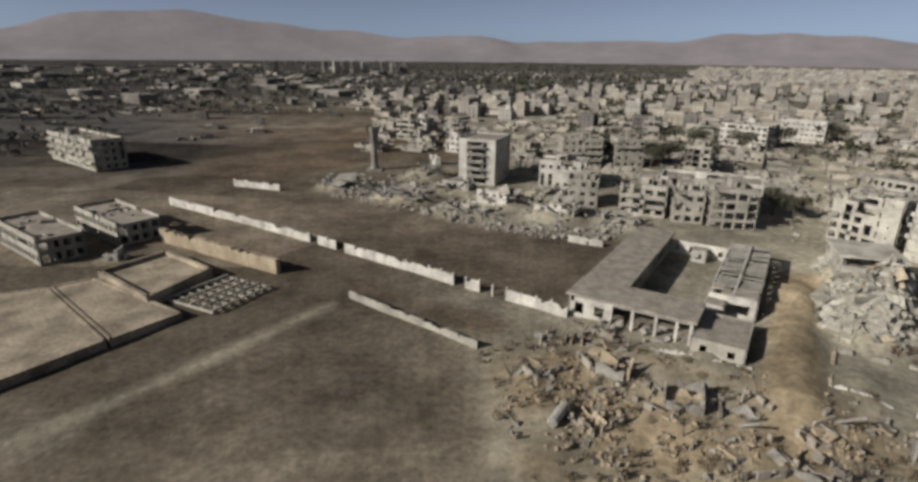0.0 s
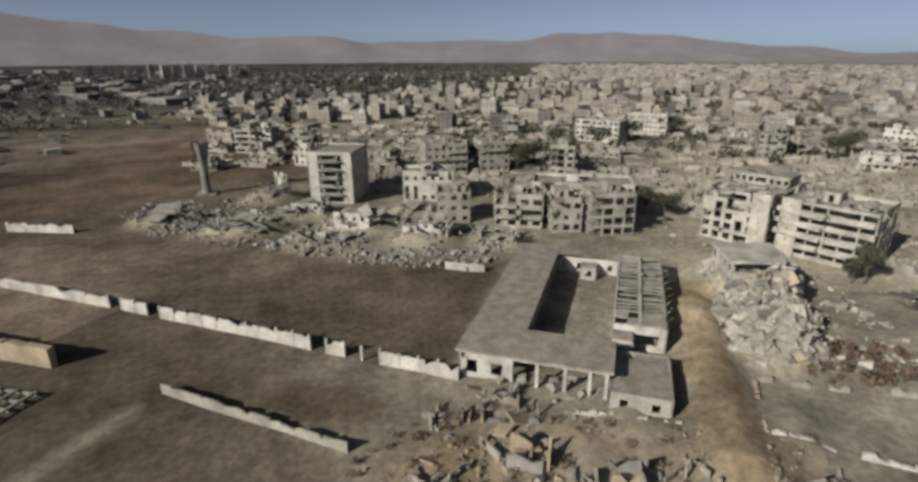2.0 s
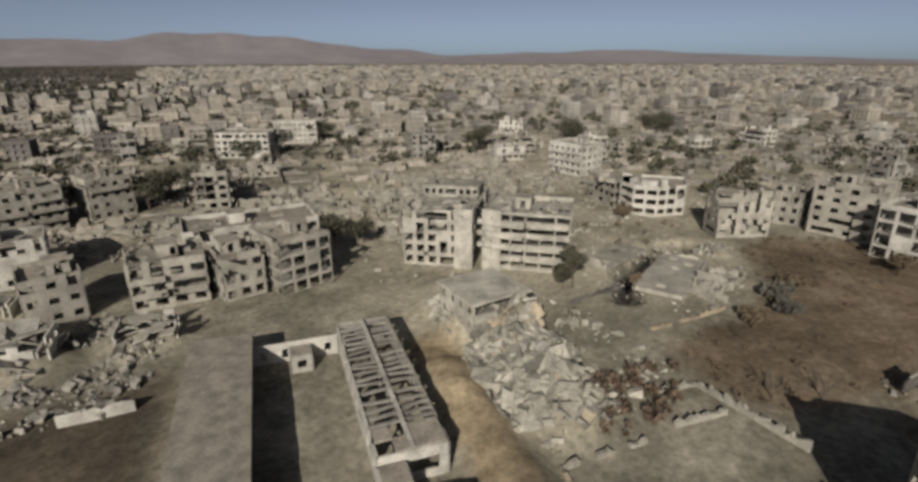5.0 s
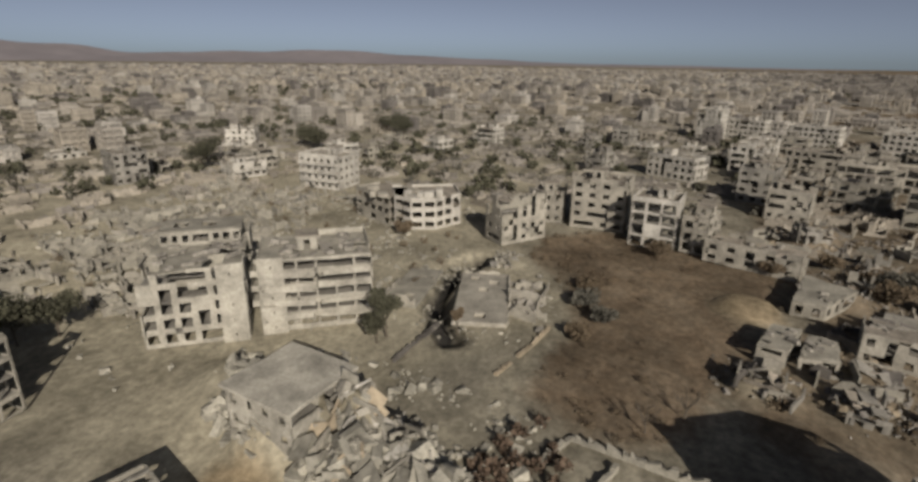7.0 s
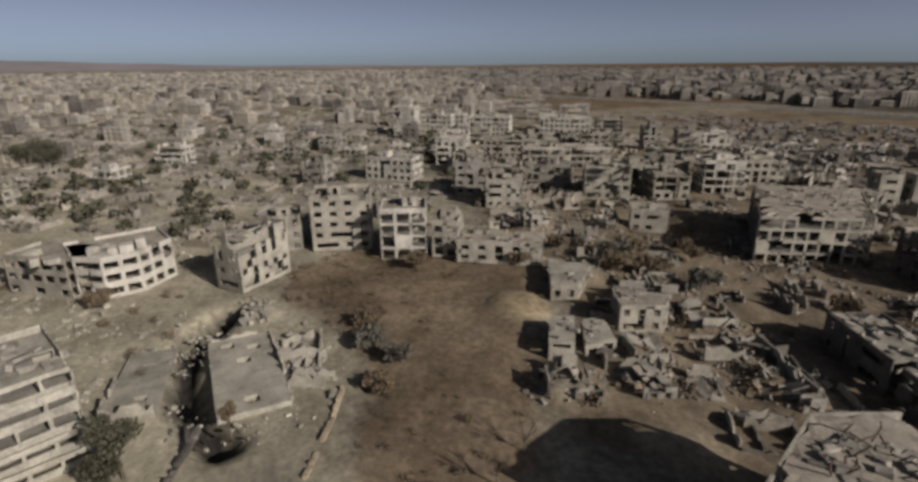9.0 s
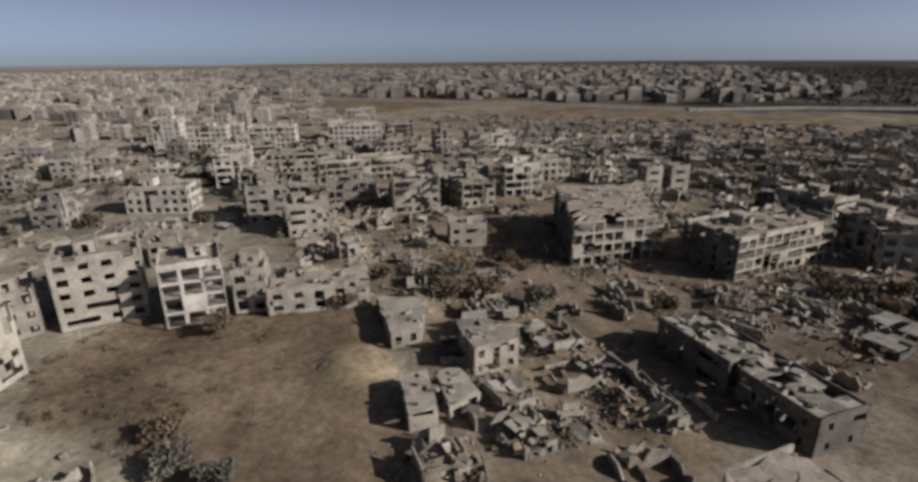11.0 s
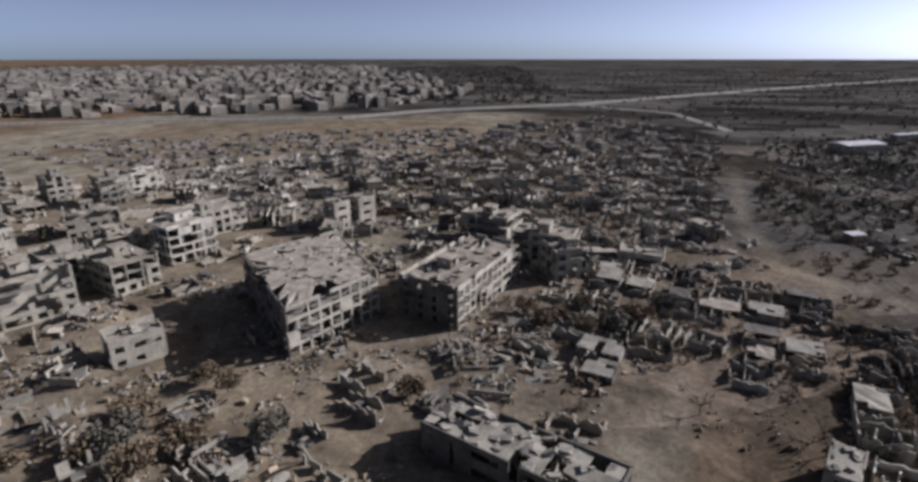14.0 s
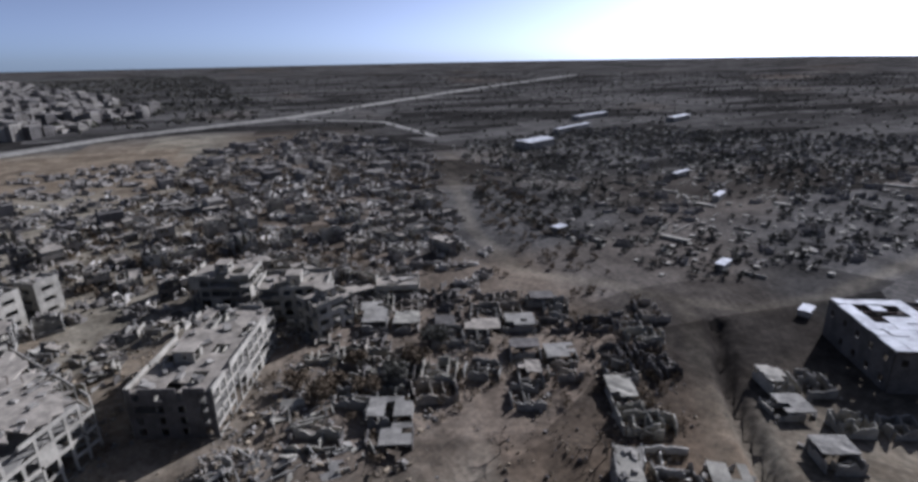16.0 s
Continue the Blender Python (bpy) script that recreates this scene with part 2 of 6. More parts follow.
def ruin(name, label, x, y, yaw, w, d, storeys, seed, height=3.1, style="window", mat=None, damage=0.06, lost=0.04, bay=3.2, balconies="", parapet=0.9,
         penthouse=True, open_sides="", group="", category="ruined building", clutter=6, blank="", roof=None):
    """A war-damaged block on an Empty at the corner (x, y): local x runs along the front (south), y into the depth.
    balconies, open_sides: letters of the sides (s, e, n, w) that have balconies or an open column frame."""
    rnd = random.Random(seed)
    mat = mat or PLASTER
    damage, lost = (damage * 1.5 + 0.015, lost * 1.4 + 0.04) if damage else (0, lost)
    ob = thing(name, x, y, yaw, label, category, group)
    top = storeys * height
    wide, sill, head = (0.46, 0.95, 2.25)
    if style == "frame":
        wide, sill, head = 0.84, 0.15, height - 0.45
    elif style == "loggia":
        wide, sill, head = 0.88, 1.0, height - 0.3
    elif style == "large":
        wide, sill, head = 0.62, 0.75, 2.45
    corners = {"s": ((0, 0), (w, 0)), "e": ((w, 0), (w, d)), "n": ((w, d), (0, d)), "w": ((0, d), (0, 0))}
    for side, (a, b) in corners.items():
        sh = Sheet()
        if side in blank:
            pierced(sh, a, b, 0, storeys, height, 4.2, 0.34, 0.7, 2.3, rnd, damage, 0.28, parapet)
        elif side in open_sides:
            pierced(sh, a, b, 0, storeys, height, bay * 1.15, 0.86, 0.12, height - 0.42, rnd, damage * 0.5, 0.35)
        else:
            pierced(sh, a, b, 0, storeys, height, bay, wide, sill, head, rnd, damage, 0.28, parapet if rnd.random() < 0.8 else 0.3)
        # blank end walls take dark concrete, their shade put into the colour
        part("wall", sh, DARKCON if side in blank else mat, ob, "end wall coloured dark for its shade" if side in blank else "")
        if side in balconies:
            ux, uy = (b[0] - a[0]), (b[1] - a[1])
            ln = math.hypot(ux, uy)
            ux, uy = ux / ln, uy / ln
            nx, ny = uy, -ux
            for k in range(1, storeys):
                n = max(1, int(ln // (bay * 2.2)))
                for q in range(n):
                    if rnd.random() < damage * 2:
                        continue
                    u0, u1, z, out = ln * q / n + 0.5, ln * (q + 1) / n - 0.5, k * height, 1.25
                    bs = Sheet()
                    mx, my = a[0] + ux * (u0 + u1) / 2 + nx * out / 2, a[1] + uy * (u0 + u1) / 2 + ny * out / 2
                    m = pose(mx, my, z - 0.18, 0, 0, math.degrees(math.atan2(uy, ux))) @ pose(0, 0, 0, 0, rnd.gauss(0, 10 * damage), 0)
                    bs.box(m, u1 - u0, out, 0.18)
                    balcony = part("balcony", bs, mat, ob)
                    rs = Sheet()
                    kept = 1 - 1.5 * damage * rnd.random()
                    rs.box(m @ pose((1 - kept) * (u1 - u0) * rnd.uniform(-0.5, 0.5), -out / 2 + 0.06, 0.184), (u1 - u0) * kept, 0.12, rnd.choice((0.95, 0.95, 0.6)), damage * 0.3, rnd)
                    for s in (-1, 1):
                        rs.box(m @ pose(s * ((u1 - u0) / 2 - 0.06), 0.064, 0.184), 0.116, out - 0.124, 0.94)
                    part("railing", rs, mat, balcony)
    for k in range(1, storeys):
        part("floor_slab", slab_sheet(0.3, 0.3, w - 0.3, d - 0.3, k * height, 0.22, rnd, 4.5, lost * 0.7, 0.1), CONCRETE, ob)
    part("roof_slab", slab_sheet(0.29, 0.29, w - 0.29, d - 0.29, top, 0.26, rnd, 3.5, lost, 0.5 if damage > 0.05 else 0.1), roof or ROOF, ob)
    for f in (0.36, 0.68):
        inner = Sheet()
        inner.box(pose(w / 2, d * f, 0), w - 0.8, 0.2, top - 0.35)
        part("partition", inner, DUSTY, ob)
    if penthouse:
        px, py = w * rnd.uniform(0.3, 0.7), d * rnd.uniform(0.35, 0.65)
        ph = Sheet()
        pierced(ph, (px - 2, py - 2.2), (px + 2, py - 2.2), top, 1, 2.6, 4, 0.3, 0.1, 2.0, rnd, damage)
        pierced(ph, (px + 2, py - 2.2), (px + 2, py + 2.2), top, 1, 2.6, 4, 0.2, 1, 2.0, rnd, damage)
        pierced(ph, (px + 2, py + 2.2), (px - 2, py + 2.2), top, 1, 2.6, 4, 0.2, 1, 2.0, rnd, damage)
        pierced(ph, (px - 2, py + 2.2), (px - 2, py - 2.2), top, 1, 2.6, 4, 0.2, 1, 2.0, rnd, damage)
        stair = part("stair_house", ph, mat, ob)
        cap = Sheet()
        cap.box(pose(px, py, top + 2.604), 4.3, 4.7, 0.2, 0.02, rnd)
        part("roof_slab", cap, ROOF, stair)
    for _ in range(clutter):
        cs = Sheet()
        cs.box(pose(rnd.uniform(1.5, w - 1.5), rnd.uniform(1.5, d - 1.5), top - 0.05, rnd.uniform(-12, 12), rnd.uniform(-12, 12), rnd.uniform(0, 90)),
               rnd.uniform(0.8, 2.8), rnd.uniform(0.6, 1.8), rnd.uniform(0.25, 0.9), 0.12, rnd)
        part("roof_debris", cs, RUBBLE, ob)
    return ob


def hash01(*k):
    return random.Random(repr(k)).random()


def inside(poly, x, y):
    hit = False
    for (x0, y0), (x1, y1) in zip(poly, poly[1:] + poly[:1]):
        if (y0 > y) != (y1 > y) and x < (x1 - x0) * (y - y0) / (y1 - y0) + x0:
            hit = not hit
    return hit


def edge_distance(poly, x, y):
    best = 1e9
    for (x0, y0), (x1, y1) in zip(poly, poly[1:] + poly[:1]):
        dx, dy = x1 - x0, y1 - y0
        t = max(0, min(1, ((x - x0) * dx + (y - y0) * dy) / (dx * dx + dy * dy)))
        best = min(best, math.hypot(x - x0 - t * dx, y - y0 - t * dy))
    return best


def line_distance(pts, x, y):
    best = 1e9
    for (x0, y0), (x1, y1) in zip(pts, pts[1:]):
        dx, dy = x1 - x0, y1 - y0
        t = max(0, min(1, ((x - x0) * dx + (y - y0) * dy) / (dx * dx + dy * dy)))
        best = min(best, math.hypot(x - x0 - t * dx, y - y0 - t * dy))
    return best

# ---- ground ----
SPOIL = (142, 39.5, 8.5, 6.5, -10, 3.4)
HEAPS = []  # rubble heaps: x, y, radius along, radius across, yaw, height


def heap_height(x, y):
    z = 0.0
    if 42 < x < 84 and 60 < y < 116:  # the earth bank beside the compound
        e = line_distance(BANK, x, y) / 5.4
        if e < 1:
            z = 2.9 * (1 - e * e) * (0.78 + 0.55 * noise.noise(Vector((x * 0.28, y * 0.28, 23))))
    for hx, hy, ra, rb, yaw, h in HEAPS:
        if abs(x - hx) > max(ra, rb) or abs(y - hy) > max(ra, rb):
            continue
        c, s = math.cos(radians(yaw)), math.sin(radians(yaw))
        u, v = ((x - hx) * c + (y - hy) * s) / ra, (-(x - hx) * s + (y - hy) * c) / rb
        r = u * u + v * v
        if r < 1:
            z = max(z, h * (1 - r) ** 0.9 * (0.72 + 0.45 * noise.noise(Vector((x * 0.22, y * 0.22, 3)))))
    return z


BROWN = [(183, 82), (192, 64), (178, 42), (164, 25), (146, 31.5), (134, 41), (121.5, 45.3), (109, 52.7), (98, 60), (94, 68), (97, 77), (104, 83), (116.5, 79), (128, 74.5), (148, 77.5), (162, 85)]
GREEN = [(112, 97), (118, 88), (108, 87), (99, 88), (92, 96), (97, 106), (106, 103)]
COURTDUST = [(152, 100), (160, 87), (146, 78), (127, 80), (118, 90), (122, 99), (138, 102)]
YARD = [(-46, 186), (-100, 178), (20, 97), (30, 116), (46, 143), (10, 152), (-16, 168)]
MEADOW = [(-260, 330), (-150, 246), (-96, 212), (-62, 224), (-40, 260), (20, 270), (10, 330), (-80, 380)]
FIELD = [(-60, 50), (-30, 93), (-22, 102), (3, 82), (6, 55), (0, 20), (-60, 10)]
LANE = [(-100, 170), (12, 93), (5, 86), (-24, 106), (-90, 150)]
SOUTHFIELD = [(440, -235), (330, -195), (230, -290), (150, -280), (140, -420), (200, -520), (290, -455), (450, -390)]
RUINSOIL = [(84, 4), (86, 40), (102, 52), (122, 52), (135, 30), (172, 24), (176, -30), (150, -80), (112, -100), (72, -85), (62, -40), (76, -8)]
EASTSOIL = [(176, 24), (330, -10), (450, -110), (330, -190), (150, -110)]
DARKPLOT = [(66, -2), (58, -40), (20, -60), (-5, -38), (20, 5), (40, 12)]
WASTE = [(3, 84), (5, 52), (24, 36), (60, 46), (62, 74), (44, 76), (26, 90)]
PALE = [(62, 80), (96, 93), (112, 90), (152, 76), (178, 96), (205, 96), (300, 70), (380, 160), (330, 290), (200, 290), (110, 200), (84, 150), (70, 115)]
ROAD = [(34, 40), (48, 66), (56, 80), (79, 117), (103, 150), (140, 210), (190, 290)]
SOUTHROAD = [(34, 12), (24, 0), (12, -17), (0, -34), (-12, -50), (-19, -62), (-6.5, -80), (15, -101), (13, -150), (-16, -257), (-45, -335)]
CROSSROAD = [(-19, -62), (-33, -50), (-62, -48), (-110, -56), (-160, -66)]
TRENCH = [(-18, -47), (-12, -40), (-1, -27), (11, -9), (19, 4.5)]
GULLY = [(120, 97.5), (127.5, 101), (139.5, 104), (152.3, 102.5), (164, 95.5)]
OCHRE = [(38, 48), (43, 57), (48.5, 67), (55.5, 79), (62, 92), (70.5, 103), (79, 116)]
BANK = [(49.5, 68), (56, 79), (62, 90), (68, 100.5), (73, 108)]
FIELDPATH = [(96, 92), (104.5, 87), (118, 82), (140, 76), (153, 80), (166, 90)]
EARTHPLOT = [(76, -30), (52, -41), (34, -23), (42, -5), (67, -2)]
WESTPLOT = [(-17, -46), (20, 8), (8, 34), (-40, 34), (-62, -34)]
TRACK = [(-66, 48), (-56, 60), (-44.5, 74), (-26.5, 100)]


def soil(x, y):
    """How much of brown earth, grass and pale road dust lies at a place."""
    wob = 4 * noise.noise(Vector((x * 0.06, y * 0.06, 7)))
    south = max(0, min(1, (10 - y) / 40)) * max(0, min(1, (150 - x) / 60))
    west = max(0, min(1, (15 - x) / 30)) * max(0, min(1, (y - 30) / 40))
    brown = max(far_brown(x, y) * 0.25, 0.75 * south, 0.55 * west)
    green, dust = (max(far_green(x, y), 0.85 * south * max(0, min(1, (40 - x) / 40))), 0.0)
    for poly, k in ((BROWN, 0.68), (WESTPLOT, 0.45), (YARD, 0.6), (MEADOW, 0.8), (FIELD, 0.48), (LANE, 0.65), (SOUTHFIELD, 0.6), (DARKPLOT, 0.8), (RUINSOIL, 0.55), (EASTSOIL, 0.5)):
        e = edge_distance(poly, x, y) + wob * 0.5
        brown = max(brown, k * min(1, max(0, 0.5 + (e if inside(poly, x, y) else -e) / (3 if poly is BROWN else 5))))
    if inside(YARD, x, y):
        green = max(green, 0.3)
    if inside(GREEN, x, y):
        green = 0.5 * min(1, edge_distance(GREEN, x, y) / 4)
    green = max(green, 0.35 * west, 0.58 * south)
    for poly, k in ((PALE, 0.8), (WASTE, 0.4), (COURTDUST, 0.95)):
        e = edge_distance(poly, x, y) + wob * 0.5
        dust = max(dust, (1 - brown) * k * min(1, max(0, 0.5 + (e if inside(poly, x, y) else -e) / 12)))
    for line, half, k in ((ROAD, 6, 1), (SOUTHROAD, 4, 0.07), (CROSSROAD, 4, 0.09), (TRACK, 2.4, 0.5), (FIELDPATH, 2.2, 0.75)):
        e = line_distance(line, x, y) + wob * 0.3
        dust = max(dust, k * min(1, max(0, (half - e) / 2.5)))
    if inside(GREEN, x, y):
        dust *= 0.35
    ditch = min(1.0, 1.8 * max(0, 1 - line_distance(GULLY, x, y) / 3.8))  # soil darkened along the ditch to paint in its shade
    green, dust = max(green, ditch), dust * (1 - ditch)
    if inside(SOUTHFIELD, x, y):
        green *= 0.5
    return brown * (1 - dust), green * (1 - dust), dust


def far_brown(x, y):
    """Dark orchards lie to the west and south, pale town dust to the east."""
    a = math.atan2(y - 60, x - 60)
    k = 0.5 - 0.5 * math.cos(a - radians(60))
    return 0.18 + 0.82 * min(1, max(0, (k - 0.3) / 0.35))


def far_green(x, y):
    """Dark cropland: all of the plain south and west beyond the ruins."""
    a = math.degrees(math.atan2(y + 30, x - 60)) % 360
    k = max(0, min(1, (a - 100) / 25)) * max(0, min(1, ((318 if math.hypot(x - 60, y + 30) > 480 else 282) - a) / 22))
    r = math.hypot(x - 60, y + 30)
    if y > 0 and r > 500:
        k = max(k, max(0, min(1, (a - 48) / 32)) * min(1, (r - 500) / 300))
    patch = 0.5 + 0.9 * noise.noise(Vector((x * 0.009, y * 0.009, 21)))
    away = max(0, min(1, (line_distance([(-40, 40), (-20, 200)], x, y) - 45) / 90)) if y > -20 else 1
    return k * away * max(0, min(1, (r - 25) / 90)) * max(0.0, min(1, 0.25 + patch + min(0.6, r / 900)))


def graded(lo, hi, near_lo, near_hi, step, grow):
    out, x, s = [], near_lo, step
    while x < near_hi:
        out.append(x)
        x += step
    while x < hi:
        out.append(x)
        s *= grow
        x += s
    out.append(hi)
    x, s = near_lo, step
    low = []
    while x > lo:
        s *= grow
        x -= s
        low.append(max(x, lo))
    return low[::-1] + out


def ground_material():
    mat = material("ground_earth", (0.285, 0.262, 0.20), 0.16, 0.12, 0.9, random_tint=0)
    n, l = mat.node_tree.nodes, mat.node_tree.links
    b = n["Principled BSDF"]
    b.inputs["Specular IOR Level"].default_value, b.inputs["Roughness"].default_value = 0.0, 1.0
    base = b.inputs["Base Color"].links[0].from_socket
    att = n.new("ShaderNodeAttribute")
    att.attribute_name = "soil"
    sep = n.new("ShaderNodeSeparateColor")
    l.new(att.outputs["Color"], sep.inputs[0])
    tex = n.new("ShaderNodeTexNoise")
    tex.inputs["Scale"].default_value, tex.inputs["Detail"].default_value, tex.inputs["Roughness"].default_value = 0.35, 8, 0.7
    geo = n.new("ShaderNodeNewGeometry")
    l.new(geo.outputs["Position"], tex.inputs["Vector"])
    for channel, a, c in ((0, (0.084, 0.055, 0.034), (0.170, 0.114, 0.068)), (1, (0.034, 0.033, 0.031), (0.068, 0.063, 0.056)), (2, (0.285, 0.258, 0.19), (0.40, 0.362, 0.265))):
        ramp = n.new("ShaderNodeValToRGB")
        ramp.color_ramp.elements[0].position, ramp.color_ramp.elements[1].position = 0.35, 0.65
        ramp.color_ramp.elements[0].color, ramp.color_ramp.elements[1].color = (*a, 1), (*c, 1)
        l.new(tex.outputs[0], ramp.inputs[0])
        mix = n.new("ShaderNodeMix")
        mix.data_type = "RGBA"
        l.new(sep.outputs[channel], mix.inputs[0])
        l.new(base, mix.inputs[6])
        l.new(ramp.outputs[0], mix.inputs[7])
        base = mix.outputs[2]
    clay = n.new("ShaderNodeValToRGB")
    clay.color_ramp.elements[0].position, clay.color_ramp.elements[1].position = 0.35, 0.65
    clay.color_ramp.elements[0].color, clay.color_ramp.elements[1].color = (0.22, 0.17, 0.105, 1), (0.39, 0.31, 0.195, 1)
    l.new(tex.outputs[0], clay.inputs[0])
    mix = n.new("ShaderNodeMix")
    mix.data_type = "RGBA"
    l.new(att.outputs["Alpha"], mix.inputs[0])
    l.new(base, mix.inputs[6])
    l.new(clay.outputs[0], mix.inputs[7])
    base = mix.outputs[2]
    plots = n.new("ShaderNodeTexVoronoi")
    plots.inputs["Scale"].default_value = 0.011
    strip = n.new("ShaderNodeMapping")
    strip.inputs["Rotation"].default_value, strip.inputs["Scale"].default_value = (0, 0, 0.4), (0.7, 2.4, 1)
    l.new(geo.outputs["Position"], strip.inputs["Vector"])
    l.new(strip.outputs[0], plots.inputs["Vector"])
    lot = n.new("ShaderNodeRGBToBW")
    l.new(plots.outputs["Color"], lot.inputs[0])
    shade = n.new("ShaderNodeMapRange")
    shade.inputs["From Min"].default_value, shade.inputs["From Max"].default_value = 0.25, 0.75
    shade.inputs["To Min"].default_value, shade.inputs["To Max"].default_value = 0.5, 1.9
    l.new(lot.outputs[0], shade.inputs["Value"])
    field = n.new("ShaderNodeVectorMath")
    field.operation = "SCALE"
    l.new(base, field.inputs[0])
    l.new(shade.outputs[0], field.inputs["Scale"])
    crop = n.new("ShaderNodeMix")
    crop.data_type = "RGBA"
    l.new(sep.outputs[1], crop.inputs[0])
    l.new(base, crop.inputs[6])
    l.new(field.outputs[0], crop.inputs[7])
    base = crop.outputs[2]
    # broad damp patches, and stones and lighter crumbs on top
    patch = n.new("ShaderNodeTexNoise")
    patch.inputs["Scale"].default_value, patch.inputs["Detail"].default_value, patch.inputs["Roughness"].default_value = 0.045, 7, 0.68
    crumb = n.new("ShaderNodeTexNoise")
    crumb.inputs["Scale"].default_value, crumb.inputs["Detail"].default_value = 0.75, 5
    crumb.inputs["Roughness"].default_value = 0.75
    gains = []
    for tex2, lo, hi, a, c in ((patch, 0.36, 0.6, 0.58, 1.16), (crumb, 0.36, 0.66, 0.74, 1.27)):
        l.new(geo.outputs["Position"], tex2.inputs["Vector"])
        r2 = n.new("ShaderNodeMapRange")
        for k, v in zip(("From Min", "From Max", "To Min", "To Max"), (lo, hi, a, c)):
            r2.inputs[k].default_value = v
        l.new(tex2.outputs[0], r2.inputs["Value"])
        gain = n.new("ShaderNodeVectorMath")
        gain.operation = "SCALE"
        l.new(base, gain.inputs[0])
        l.new(r2.outputs[0], gain.inputs["Scale"])
        base = gain.outputs[0]
    l.new(base, b.inputs["Base Color"])
    return mat


def build_ground():
    X, Y = graded(-4900, 4950, -125, 215, 2.1, 1.16), graded(-4900, 4900, -110, 245, 2.1, 1.16)
    verts, cols = [], []
    for y in Y:
        for x in X:
            near = -160 < x < 300 and -190 < y < 300
            z = 0.5 * noise.noise(Vector((x * 0.03, y * 0.03, 0))) + 0.22 * noise.noise(Vector((x * 0.15, y * 0.15, 1)))
            r, g, d = soil(x, y) if -500 < x < 520 and -700 < y < 520 else (far_brown(x, y), far_green(x, y), 0)
            if near:
                up = heap_height(x, y)
                z = z * (1 - 0.8 * d) + up - 3.8 * max(0, 1 - line_distance(TRENCH, x, y) / 3.0) - 5.0 * max(0, 1 - line_distance(GULLY, x, y) / 4.2)
                d = max(d, min(0.85, up * 0.5) * max(0.0, min(1.0, (y - 25) / 30)))
            verts.append((x, y, z - 0.15))
            o = 0.0
            if near:
                e = line_distance(OCHRE, x, y) + 2.5 * noise.noise(Vector((x * 0.1, y * 0.1, 31)))
                o = max(0.0, min(0.9, (5.0 - e) / 2.0))
                e = math.hypot((x - SPOIL[0]) / SPOIL[2], (y - SPOIL[1]) / SPOIL[3])
                o = max(o, 0.8 * min(1.0, max(0.0, (1.1 - e) * 4)))
                if inside(WASTE, x, y):
                    o = max(o, 0.85 * min(1.0, edge_distance(WASTE, x, y) / 6) * max(0.0, min(1.0, 0.75 + 1.2 * noise.noise(Vector((x * 0.09, y * 0.09, 13))))))
            cols += (r * (1 - o), g * (1 - o), d * (1 - 0.8 * o), o)
    nx = len(X)
    faces = [(j * nx + i, j * nx + i + 1, (j + 1) * nx + i + 1, (j + 1) * nx + i) for j in range(len(Y) - 1) for i in range(nx - 1)]
    me = bpy.data.meshes.new("ground")
    me.from_pydata(verts, [], faces)
    att = me.color_attributes.new("soil", "FLOAT_COLOR", "POINT")
    att.data.foreach_set("color", cols)
    me.polygons.foreach_set("use_smooth", [True] * len(faces))
    me.materials.append(ground_material())
    tagged(new("ground", me), "dusty brown earth ground with dirt roads and bare fields", "ground", kind="structure")


CLEARED = [(168, -30, 13), (170, -44, 12), (178, -34, 9), (120, -58, 10), (116, -66, 8), (158, -24, 9), (178, -22, 9), (118, -44, 9), (124, -40, 7), (96, 41, 12), (90, 48, 9), (102, 46, 7), (100, 1, 8), (112, -6, 8), (88, 8, 6), (172, -4, 7), (157, -10, 8), (142, -18, 7), (143, -6, 7), (165, -4, 7), (151, -15, 7), (157, 1, 6)]  # swept open ground: x, y, radius
TAKEN = []  # places already built on: x, y, radius


